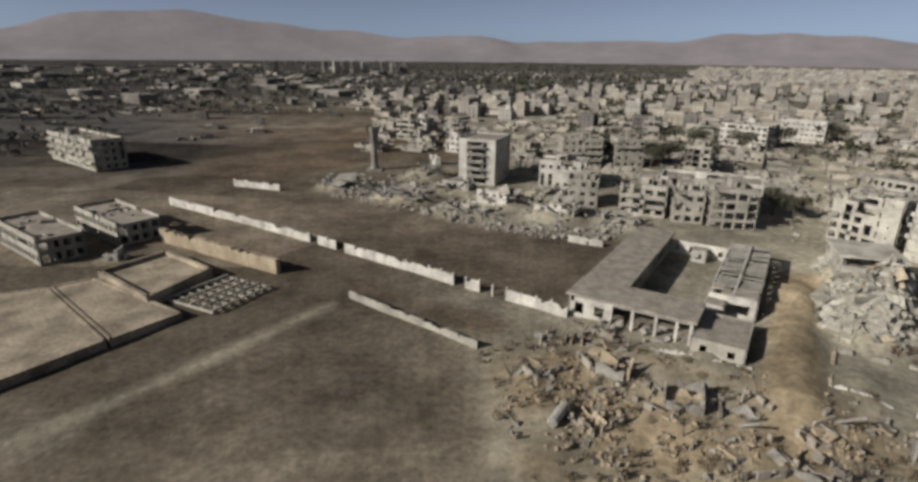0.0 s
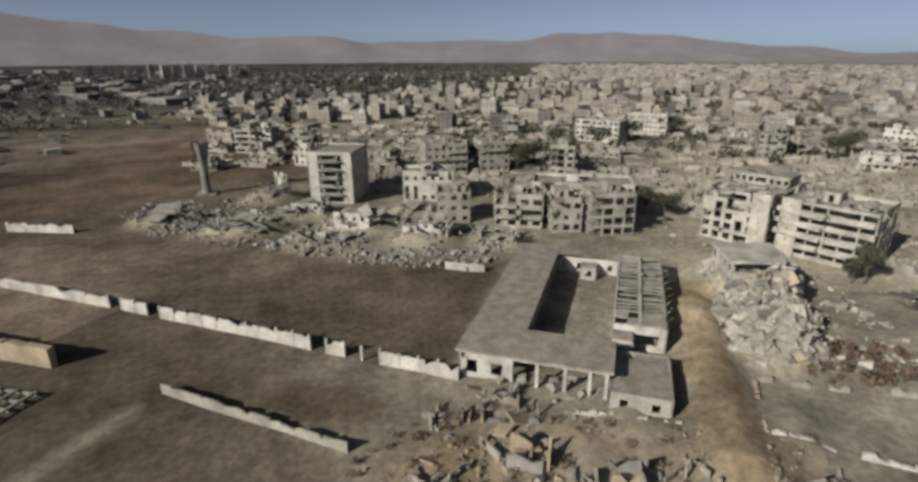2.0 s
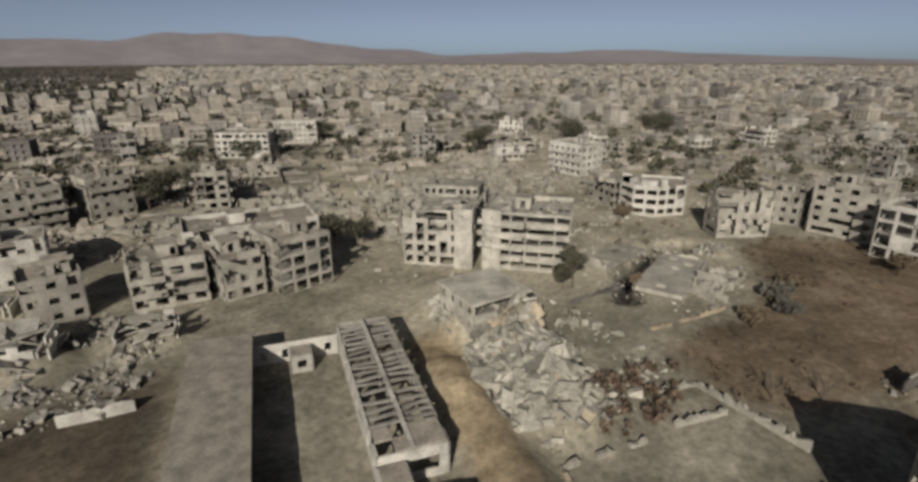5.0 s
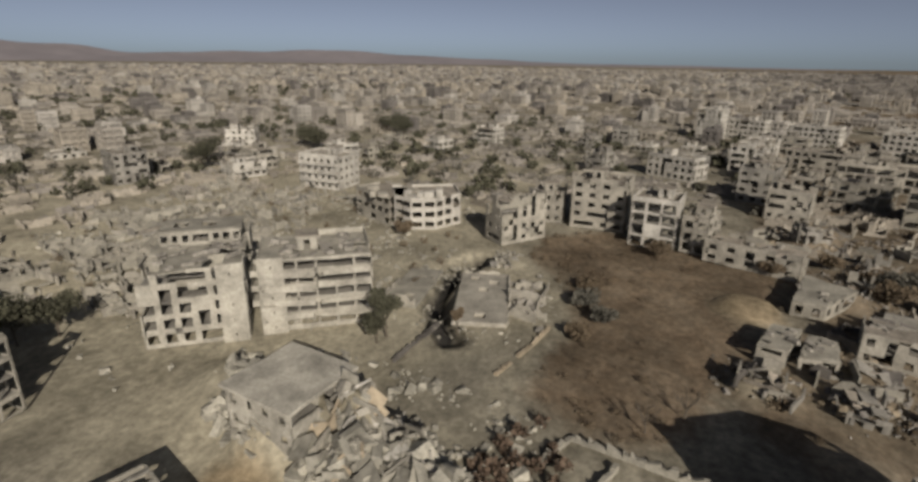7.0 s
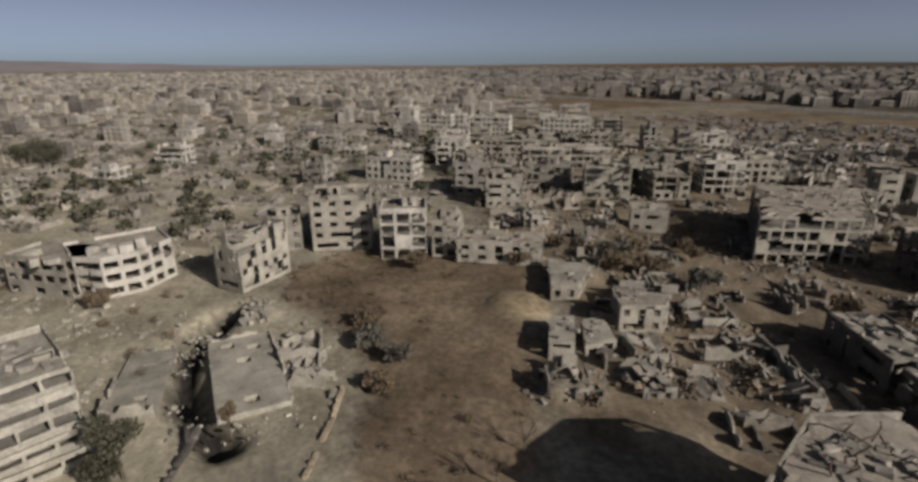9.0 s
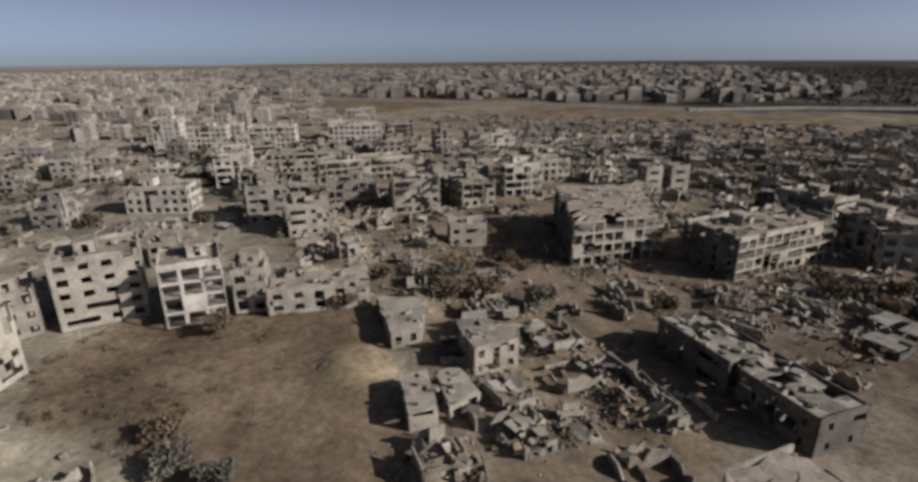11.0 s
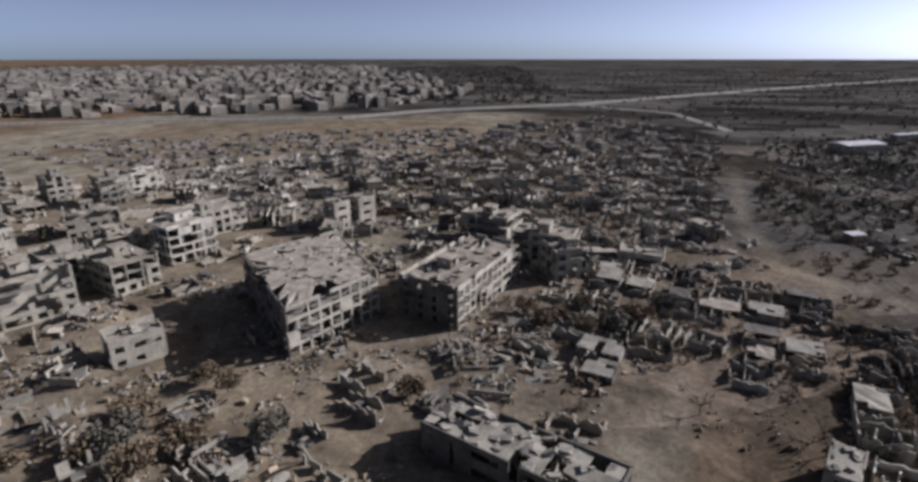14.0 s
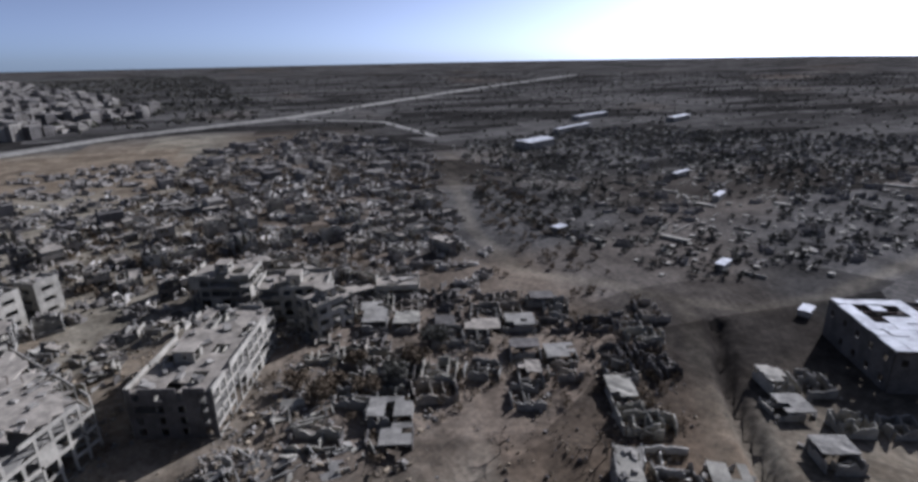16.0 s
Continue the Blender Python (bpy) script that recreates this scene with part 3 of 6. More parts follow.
def low_ruin(sh, x, y, yaw, w, d, rnd, pieces=None):
    """A levelled house: ragged walls of its rooms, tilted slabs and blocks on the ground.
    With a list for the pieces every wall and slab becomes a sheet of its own, about the house's origin."""
    def piece(kind):
        if pieces is None:
            return sh
        if kind == "rubble" and pieces and pieces[-1][0] == "rubble":
            return pieces[-1][1]
        pieces.append((kind, Sheet()))
        return pieces[-1][1]

    m = pose(0, 0, -0.3) if pieces is not None else pose(x, y, -0.3, 0, 0, yaw)
    if rnd.random() < 0.6:
        # the rooms still show as a plan
        cut = rnd.uniform(-0.2, 0.2)
        for px, py, ln, turn in ((0, -d / 2, w, 0), (0, d / 2, w, 0), (-w / 2, 0, d, 90), (w / 2, 0, d, 90), (cut * w, 0, d, 90), (0, cut * d, w, 0)):
            if rnd.random() < 0.78:
                share = rnd.uniform(0.45, 1.0)
                off = (1 - share) * ln * rnd.uniform(-0.5, 0.5)
                piece("wall_stub").stub(m @ pose(px, py, 0, 0, 0, turn) @ pose(off, 0, 0), ln * share, 0.3, rnd.uniform(0.8, 3.3), rnd)
        slabs, blocks = rnd.randint(1, 2), rnd.randint(4, 8)
    else:
        for k in range(rnd.randint(4, 7)):
            along = rnd.random() < 0.5
            ln = rnd.uniform(1.5, 0.6 * (w if along else d))
            piece("wall_stub").stub(m @ pose(rnd.uniform(-0.5, 0.5) * w, rnd.uniform(-0.5, 0.5) * d, 0, 0, 0, (0 if along else 90) + rnd.uniform(-4, 4)), ln, 0.3, rnd.uniform(0.6, 3.0), rnd)
        slabs, blocks = rnd.randint(2, 3), rnd.randint(5, 9)
    for k in range(slabs):
        piece("broken_slab").box(m @ pose(rnd.uniform(-0.35, 0.35) * w, rnd.uniform(-0.35, 0.35) * d, rnd.uniform(0.2, 1.6), rnd.gauss(0, 9), rnd.gauss(0, 9), rnd.uniform(-20, 20)), rnd.uniform(1.2, 0.32 * w), rnd.uniform(1.0, 0.32 * d), 0.24, 0.1, rnd)
    for k in range(blocks):
        s = rnd.uniform(0.2, 0.75)
        piece("rubble").box(m @ pose(rnd.uniform(-0.6, 0.6) * w, rnd.uniform(-0.6, 0.6) * d, 0, rnd.gauss(0, 18), rnd.gauss(0, 18), rnd.uniform(0, 90)), s * 1.5, s, s * 0.8, 0.18, rnd)


def free(x, y, r):
    return all(math.hypot(x - a, y - b) > r + q for a, b, q in TAKEN) and all(math.hypot(x - a, y - b) > q for a, b, q in CLEARED) and line_distance(ROAD, x, y) > r + 5 and line_distance(SOUTHROAD, x, y) > r + 6


# ---- the ruins that stand near the path ----
def block(name, label, x0, y0, x1, y1, depth, storeys, seed, **more):
    """A ruin whose front runs from (x0, y0) to (x1, y1), seen with its outside on the right hand."""
    w = math.hypot(x1 - x0, y1 - y0)
    yaw = math.degrees(math.atan2(y1 - y0, x1 - x0))
    c, s = math.cos(radians(yaw)), math.sin(radians(yaw))
    TAKEN.append((x0 + c * w / 2 - s * depth / 2, y0 + s * w / 2 + c * depth / 2, math.hypot(w, depth) / 2))
    return ruin(name, label, x0, y0, yaw, w, depth, storeys, seed, **more)


def polygon_house(name, label, pts, storeys, height, seed, mat=None, damage=0.1, lost=0.05, bay=3.2, wide=0.42, clutter=6, rods=0, sill=0.9, shaded=()):
    """A flat-roofed house on a footprint of any corners, with broken walls, floors and a slab that oversails them."""
    rnd = random.Random(seed)
    mat = mat or PLASTER
    cx, cy = sum(q[0] for q in pts) / len(pts), sum(q[1] for q in pts) / len(pts)
    ob = thing(name, cx, cy, 0, label, "ruined building")
    ring = sorted([(x - cx, y - cy) for x, y in pts], key=lambda q: math.atan2(q[1], q[0]))
    TAKEN.append((cx, cy, max(math.hypot(*q) for q in ring) * 0.8))
    for a, b in zip(ring, ring[1:] + ring[:1]):
        sh = Sheet()
        # the end between these corners has its shade painted in as dark concrete
        dark = bool(shaded) and all(min(math.hypot(q[0] + cx - e[0], q[1] + cy - e[1]) for e in shaded) < 0.1 for q in (a, b))
        pierced(sh, a, b, -0.4, storeys, height, *(((4.5, 0.3, 0.9) if dark else (bay, wide, sill))), min(2.55, height - 0.5), rnd, damage, 0.28, 0.3 if storeys > 1 else 0.0)
        part("wall", sh, DARKCON if dark else mat, ob, "end wall coloured dark for its shade" if dark else "")
    for k in range(1, storeys + 1):
        last = k == storeys
        z, grow = k * height - 0.4, 1.03 if last and storeys == 1 else 0.965
        edge = []
        for a, b in zip(ring, ring[1:] + ring[:1]):
            n = max(2, int(math.hypot(b[0] - a[0], b[1] - a[1]) / 1.6))
            for i in range(n):
                t = i / n
                bite = 1 - (rnd.random() ** 4) * lost * 4
                edge.append(((a[0] + (b[0] - a[0]) * t) * grow * bite, (a[1] + (b[1] - a[1]) * t) * grow * bite))
        sh = Sheet()
        dip = [z + 0.3 - rnd.random() ** 3 * 0.35 for _ in edge]
        for i in range(len(edge)):
            j = (i + 1) % len(edge)
            p, q = (*edge[i], dip[i]), (*edge[j], dip[j])
            p0, q0 = (*edge[i], dip[i] - 0.3), (*edge[j], dip[j] - 0.3)
            pi, qi = [(edge[m][0] * 0.86, edge[m][1] * 0.86, z + 0.3 - 0.1 * hash01(m, seed)) for m in (i, j)]
            sh.quad(p, q, qi, pi)
            sh.quad(pi, qi, (0, 0, z + 0.27))
            sh.quad(q0, p0, (0, 0, z))
            sh.quad(p0, q0, q, p)
        part("roof_slab" if last else "floor_slab", sh, (ROOF, DUSTY)[seed % 2] if last else CONCRETE, ob)
    top = storeys * height - 0.1
    reach = min(math.hypot(*q) for q in ring) * 0.6
    for _ in range(clutter):
        sh = Sheet()
        sh.box(pose(rnd.uniform(-1, 1) * reach, rnd.uniform(-1, 1) * reach, top - 0.05, rnd.uniform(-9, 9), rnd.uniform(-9, 9), rnd.uniform(0, 90)), rnd.uniform(0.5, 2.0), rnd.uniform(0.4, 1.2), rnd.uniform(0.2, 0.6), 0.15, rnd)
        part("roof_debris", sh, RUBBLE, ob)
    for _ in range(rods):
        sh = Sheet()
        q = Vector((rnd.uniform(-1, 1) * reach, rnd.uniform(-1, 1) * reach, top))
        bend = q + Vector((rnd.gauss(0, 0.7), rnd.gauss(0, 0.7), rnd.uniform(1.0, 2.0)))
        sh.beam(q, bend, 0.14)
        sh.beam(bend, bend + Vector((rnd.gauss(0, 1.2), rnd.gauss(0, 1.2), rnd.uniform(-0.4, 0.6))), 0.12)
        part("bent_rod", sh, RUST, ob)
    return ob


def office_tower(x, y, yaw, w, d):
    """The pale tower: blank walls, and one column of shattered balconies up its front."""
    rnd = random.Random(11)
    ob = thing("office_tower", x, y, yaw, "pale six-storey tower with shattered balconies above a rubble field", "tower")
    TAKEN.append((x + 12, y + 6, 14))
    h, n = 2.85, 6
    for a, b, bay, wide in (((0, 0), (w, 0), w, 0.54), ((w, 0), (w, d), 6.5, 0.16), ((w, d), (0, d), 4.0, 0.4), ((0, d), (0, 0), 6.5, 0.16)):
        sh = Sheet()
        pierced(sh, a, b, -0.3, n, h, bay, wide, 0.5, 2.45, rnd, 0.0, 0.35, 0.7)
        part("wall", sh, WHITE, ob)
    for k in range(1, n):
        part("floor_slab", slab_sheet(0.4, 0.4, w - 0.4, d - 0.4, k * h - 0.3, 0.25, rnd, 5, 0.05, 0.1), CONCRETE, ob)
        bs = Sheet()
        tilt = rnd.uniform(-5, 5)
        m = pose(w / 2 + rnd.uniform(-0.3, 0.3), -0.7, k * h - 0.25, 0, tilt, 0)
        bs.box(m, 8.0, 1.5, 0.2, 0.06, rnd)
        bs.box(m @ pose(rnd.uniform(-0.8, 0.8), -0.68, 0.2), rnd.uniform(4, 7.4), 0.14, 0.95, 0.06, rnd)
        part("balcony", bs, CONCRETE, ob, "broken balcony")
        for s in (-1, 1):
            if rnd.random() < 0.7:
                ps = Sheet()
                ps.box(pose(w / 2 + s * 2.4, -0.1, k * h - 0.2), 0.6, 0.4, h - 0.2)
                part("pier", ps, CONCRETE, ob)
    part("roof_slab", slab_sheet(0.4, 0.4, w - 0.4, d - 0.4, n * h - 0.1, 0.3, rnd, 4, 0.02, 0.1), ROOF, ob)
    for f in (0.3, 0.6):
        ps = Sheet()
        ps.box(pose(w / 2, d * f, -0.3), w - 1, 0.25, n * h)
        part("partition", ps, DUSTY, ob)


def row_ruin(x, y, yaw, w, d):
    """A row of rooms without roofs: ragged outer walls, cross walls every few metres, fallen floors inside."""
    rnd = random.Random(39)
    ob = thing("row_house", x, y, yaw, "row of roofless rooms in broken walls coloured dark for shade along a lane", "ruined building")
    for k in range(5):
        TAKEN.append((x + math.cos(radians(yaw)) * w * (k + 0.5) / 5, y + math.sin(radians(yaw)) * w * (k + 0.5) / 5, 5))
    for a, b in (((0, 0), (w * 0.52, 0)), ((w * 0.58, 0), (w, 0)), ((w, 0), (w, d)), ((w, d), (w * 0.3, d)), ((w * 0.22, d), (0, d)), ((0, d), (0, 0))):
        sh = Sheet()
        pierced(sh, a, b, -0.3, 2, 3.3, 4.6, 0.2, 0.9, 2.2, rnd, 0.1)
        # dark concrete carries the shade of the row's far side in its colour
        part("wall", sh, DARKCON, ob)
    u = 3.5
    while u < w - 2:
        sh = Sheet()
        sh.stub(pose(u, d / 2, -0.3, 0, 0, 90), d * rnd.uniform(0.55, 0.98), 0.28, rnd.uniform(4.0, 5.9), rnd)
        part("cross_wall", sh, rnd.choice((PLASTER, DUSTY)), ob)
        u += rnd.uniform(3.4, 5.2)
    for k in range(4):
        sh = Sheet()
        sh.stub(pose(w * (k + 0.5) / 4, d * rnd.uniform(0.35, 0.65), -0.3), w / 4 * rnd.uniform(0.5, 0.9), 0.25, rnd.uniform(2.0, 5.0), rnd)
        part("partition", sh, DUSTY, ob)
    part("floor_slab", slab_sheet(0.4, 0.4, w - 0.4, d - 0.4, 6.0, 0.26, rnd, 2.6, 0.24, 0.9), DUSTY, ob, "broken dusty roof slabs with gaps")
    for k in range(40):
        sh = Sheet()
        q = rnd.uniform(0.7, 2.6)
        sh.box(pose(rnd.uniform(0.8, w - 0.8), rnd.uniform(0.8, d - 0.8), 5.7, rnd.gauss(0, 12), rnd.gauss(0, 12), rnd.uniform(0, 180)), q, q * 0.7, rnd.uniform(0.3, 0.7), 0.15, rnd)
        part("debris_block", sh, RUBBLE, ob)


office_tower(-0.5, 214.6, -21, 15.3, 20)
block("apartment_block", "four-storey concrete frame block with open bays", 74.7, 154.2, 86.8, 152.5, 14, 4, 12, height=2.85, style="frame", bay=3.0, damage=0.03)
block("apartment_block", "three-storey block with its front torn open", 65.5, 160.5, 74.0, 158.6, 13, 3, 13, style="large", damage=0.16, lost=0.2)
block("apartment_block", "three-storey block with sagging balconies", 51.5, 170.5, 64.5, 164.5, 12, 3, 14, style="large", damage=0.10, lost=0.12, balconies="s")
block("apartment_block", "small three-storey block beside the rubble field", 36.2, 178.0, 46.0, 176.0, 10, 3, 15, damage=0.08)
block("villa", "white three-storey house with tall windows", 30.5, 206.5, 47.5, 201.5, 11, 3, 16, height=3.3, mat=WHITE, damage=0.03)
block("school", "long pale building with a ribbed concrete roof", 69.0, 184.0, 98.0, 171.0, 15, 3, 17, height=2.9, mat=WHITE, damage=0.07, style="large")
block("apartment_block", "dusty four-storey block with deep balconies", 47.0, 247.0, 65.0, 247.0, 14, 4, 18, balconies="s", damage=0.05)
block("apartment_block", "narrow dusty four-storey block with balconies", 71.0, 247.0, 84.0, 247.0, 12, 4, 19, balconies="s", damage=0.05)
block("hospital_wing", "white four-storey wing with rows of square windows", 152.4, 323.1, 169.0, 302.0, 14, 4, 20, mat=WHITE, style="large", damage=0.02, penthouse=False)
block("hospital_wing", "white four-storey wing with rows of square windows", 197.0, 340.0, 216.0, 325.2, 14, 4, 21, mat=WHITE, damage=0.02, bay=2.8, penthouse=False)
block("apartment_block", "wide five-storey block with shattered west front", 104.5, 147.5, 112.2, 132.2, 24, 5, 22, height=2.75, damage=0.2, lost=0.2, style="large", bay=3.0, mat=BLEACHED, roof=DUSTY, clutter=34, penthouse=False)
block("apartment_block", "five-storey block with long balconies and a blank wall", 114.0, 131.0, 122.5, 112.5, 15, 5, 23, height=2.75, damage=0.1, balconies="sw", style="loggia", bay=3.4, mat=BLEACHED, roof=DUSTY, clutter=24)
block("apartment_block", "pale four-storey corner block with balconies", 226.6, 176.7, 222.7, 159.1, 14, 4, 24, mat=WHITE, damage=0.04, balconies="s")
block("apartment_block", "three-storey block behind the brown field", 197.8, 85.5, 196.8, 76.6, 11, 3, 25, damage=0.04)
block("apartment_block", "tall ruined block seen from its narrow end", 172.0, 93.0, 181.5, 81.5, 8, 4, 26, damage=0.2, lost=0.3, mat=PLASTER, penthouse=False)
block("apartment_block", "five-storey plastered block with small windows", 194.6, 74.3, 190.5, 58.8, 14, 5, 27, height=2.9, damage=0.05, bay=3.6)
block("apartment_block", "four-storey concrete frame with open bays", 181.0, 58.8, 177.0, 47.6, 13, 4, 28, height=3.2, style="frame", bay=3.6, damage=0.02, mat=WHITE)
block("apartment_block", "three-storey broken block beside an open frame", 177.5, 46.0, 174.0, 40.2, 11, 3, 29, damage=0.12, style="large")
block("workshop", "low long two-storey building with a flat roof", 171.5, 41.5, 160.0, 23.0, 9, 2, 30, height=2.6, damage=0.08, penthouse=False, bay=4.5)
polygon_house("apartment_block", "long four-storey block with open west bays and an end wall coloured dark for shade", [(141.5, -27.5), (128.5, -51), (151, -80), (168, -56)], 4, 3.05, 34, damage=0.16, lost=0.12, bay=3.0, wide=0.8, sill=0.2, clutter=46, rods=10, shaded=((141.5, -27.5), (168, -56)))
block("apartment_block", "long four-storey block with a dusty flat roof", 107.5, -46.0, 95.0, -81.0, 17, 4, 35, height=2.6, style="frame", damage=0.1, lost=0.05, bay=3.0, clutter=24, blank="w")
block("apartment_block", "blank-walled stair tower block", 165.0, -113.0, 161.0, -119.0, 7, 3, 36, height=3.4, damage=0.0, bay=9, penthouse=False)
block("apartment_block", "blank-walled stair tower block", 158.5, -121.0, 154.0, -127.5, 7, 3, 37, height=3.4, damage=0.0, bay=9, penthouse=False)
polygon_house("house", "single-storey house with a flat sandy roof beside a brown field", [(149.5, 16), (158, 23), (142, 31.5), (140, 26)], 1, 3.2, 31, damage=0.1, lost=0.04)
polygon_house("house", "two-storey house with a pale front and a blown-out corner", [(124.5, 15), (131.5, 24), (124.2, 27.5), (121, 19.8)], 2, 2.8, 32, damage=0.16, lost=0.1, bay=2.8)
polygon_house("house", "flat-roofed house with an open pier front", [(119, 40.8), (127.9, 35.2), (129.6, 39.5), (121, 44.8)], 1, 3.4, 33, damage=0.14, lost=0.05, wide=0.7)
polygon_house("house", "flat-roofed house with a cracked slab beside a dark gap", [(117.2, 33.6), (124.4, 30.8), (126.9, 34.4), (118, 39.4)], 1, 3.4, 43, damage=0.14, lost=0.08, wide=0.6)
polygon_house("house", "narrow two-storey house at the edge of an earth plot", [(46, -3), (42, -1), (37.5, -8.5), (41.5, -11)], 2, 2.9, 45, damage=0.14, lost=0.1, mat=CONCRETE)
polygon_house("apartment_block", "five-storey block with a sandy roof and bent rods", [(77, 29.9), (80.5, 38.5), (75, 52), (65, 48), (66, 35)], 5, 2.9, 38, damage=0.14, lost=0.05, mat=PLASTER, clutter=26, rods=14)
row_ruin(106.5, -3.5, 155, 32, 9.5)
for bx, by, bu0, bu1, bh, bt in ((104.5, 147.5, 12.6, 17.0, 14.6, "blank plastered stair bay"), (114.0, 131.0, 0.2, 4.6, 14.9, "blank plastered stair bay")):
    bay_yaw = -63.3 if bx < 110 else -65.3
    bay_wall = thing("stair_bay", bx, by, bay_yaw, "blank plastered stair bay standing proud of a block front", "stair bay")
    sh = Sheet()
    pierced(sh, (bu0, -0.7), (bu1, -0.7), -0.3, 5, 2.9, 9, 0.05, 1.2, 1.8, random.Random(5), 0.0, 0.6, 0.4)
    part("wall", sh, BLEACHED, bay_wall)
    for bu in (bu0, bu1 - 0.3):
        sh = Sheet()
        sh.box(pose(bu + 0.15, -0.05, -0.3), 0.296, 0.1, 14.8)
        part("return_wall", sh, BLEACHED, bay_wall)
loft = thing("roof_storey", 104.5, 147.5, -63.3, "set-back roof storey with a row of square openings", "ruined building", z=13.75)
for a, b in (((1.5, 14), (16, 14)), ((16, 14), (16, 22)), ((16, 22), (1.5, 22)), ((1.5, 22), (1.5, 14))):
    sh = Sheet()
    pierced(sh, a, b, 0.0, 1, 2.9, 1.8, 0.55, 0.7, 2.1, random.Random(8), 0.08)
    part("wall", sh, BLEACHED, loft)
part("roof_slab", slab_sheet(1.3, 13.8, 16.2, 22.2, 3.1, 0.24, random.Random(9), 2.5, 0.08, 0.3), DUSTY, loft)
block("barracks", "two-storey building with a row of white window piers", -121.0, 135.0, -98.4, 118.9, 10, 2, 40, height=3.0, damage=0.02, style="large", bay=2.6, penthouse=False)
block("barracks", "two-storey building with a row of white window piers", -110.0, 149.3, -88.1, 132.8, 11, 2, 41, height=2.8, damage=0.02, style="large", bay=2.6, penthouse=False)
block("apartment_block", "long white four-storey block with deep balconies", -192.8, 255.4, -153.4, 226.1, 13, 4, 42, height=3.1, mat=DUSTY, balconies="s", damage=0.06)

block("apartment_block", "long three-storey block with empty windows", 283.0, 39.0, 268.0, 23.0, 12, 3, 61, mat=WHITE, style="large", damage=0.08)
block("apartment_block", "long three-storey block with empty windows", 312.0, -28.0, 296.0, -53.0, 12, 3, 62, style="large", damage=0.08)
block("apartment_block", "long three-storey block with empty windows", 275.0, -34.0, 258.0, -72.0, 12, 3, 63, style="frame", damage=0.08, lost=0.1)
block("apartment_block", "white four-storey block on the town edge", 395.0, -58.0, 378.0, -80.0, 12, 4, 64, mat=WHITE, style="large", damage=0.05)
block("apartment_block", "white four-storey block on the town edge", 366.0, -96.0, 346.0, -122.0, 12, 4, 65, mat=WHITE, style="large", damage=0.05)
block("apartment_block", "white four-storey block on the town edge", 425.0, -28.0, 408.0, -50.0, 12, 4, 66, mat=WHITE, style="large", damage=0.05)
block("apartment_block", "slim white tower block", 419.0, -12.0, 410.0, -24.0, 12, 6, 67, mat=WHITE, damage=0.03)
block("apartment_block", "three-storey block among levelled houses", 217.0, 12.0, 211.0, 1.0, 11, 3, 68, damage=0.1)
block("apartment_block", "three-storey block with collapsed corner", 240.0, -16.0, 228.0, -29.0, 11, 3, 69, damage=0.14, style="frame", lost=0.15)
block("apartment_block", "three-storey block with collapsed corner", 255.0, -88.0, 243.0, -100.0, 11, 3, 70, damage=0.12, style="large")
block("apartment_block", "three-storey block with horizontal openings", 213.0, -91.0, 200.0, -113.0, 12, 3, 71, damage=0.06, style="large")
block("house", "small two-storey house with square windows", 175.0, -16.0, 168.5, -24.5, 8, 2, 72, damage=0.1, lost=0.2, penthouse=False)
block("apartment_block", "three-storey block with a dusty flat roof", 118.0, -113.0, 101.0, -107.0, 12, 3, 73, damage=0.12, style="frame", lost=0.1)
block("apartment_block", "three-storey block with a dusty flat roof", 99.0, -97.0, 80.0, -92.0, 12, 3, 74, damage=0.12, style="large", lost=0.1)
block("apartment_block", "three-storey block with a dusty flat roof", 84.5, -78.0, 74.5, -83.0, 10, 3, 75, damage=0.12, style="large", lost=0.1)
block("house", "low house under a pale slab roof", 65.5, -99.0, 52.5, -95.0, 10, 1, 76, damage=0.1, penthouse=False)
block("apartment_block", "four-storey block facing open ground", 323.0, 247.0, 318.0, 262.0, 12, 3, 77, mat=WHITE, damage=0.05)

# the walled compound
OX, OY, CYAW = 21.7, 96.8, -32.0

# ---- collapsed buildings, rubble and debris ----
def mound(x, y, ra, rb, yaw, h):
    HEAPS.append((x, y, ra, rb, yaw, h))


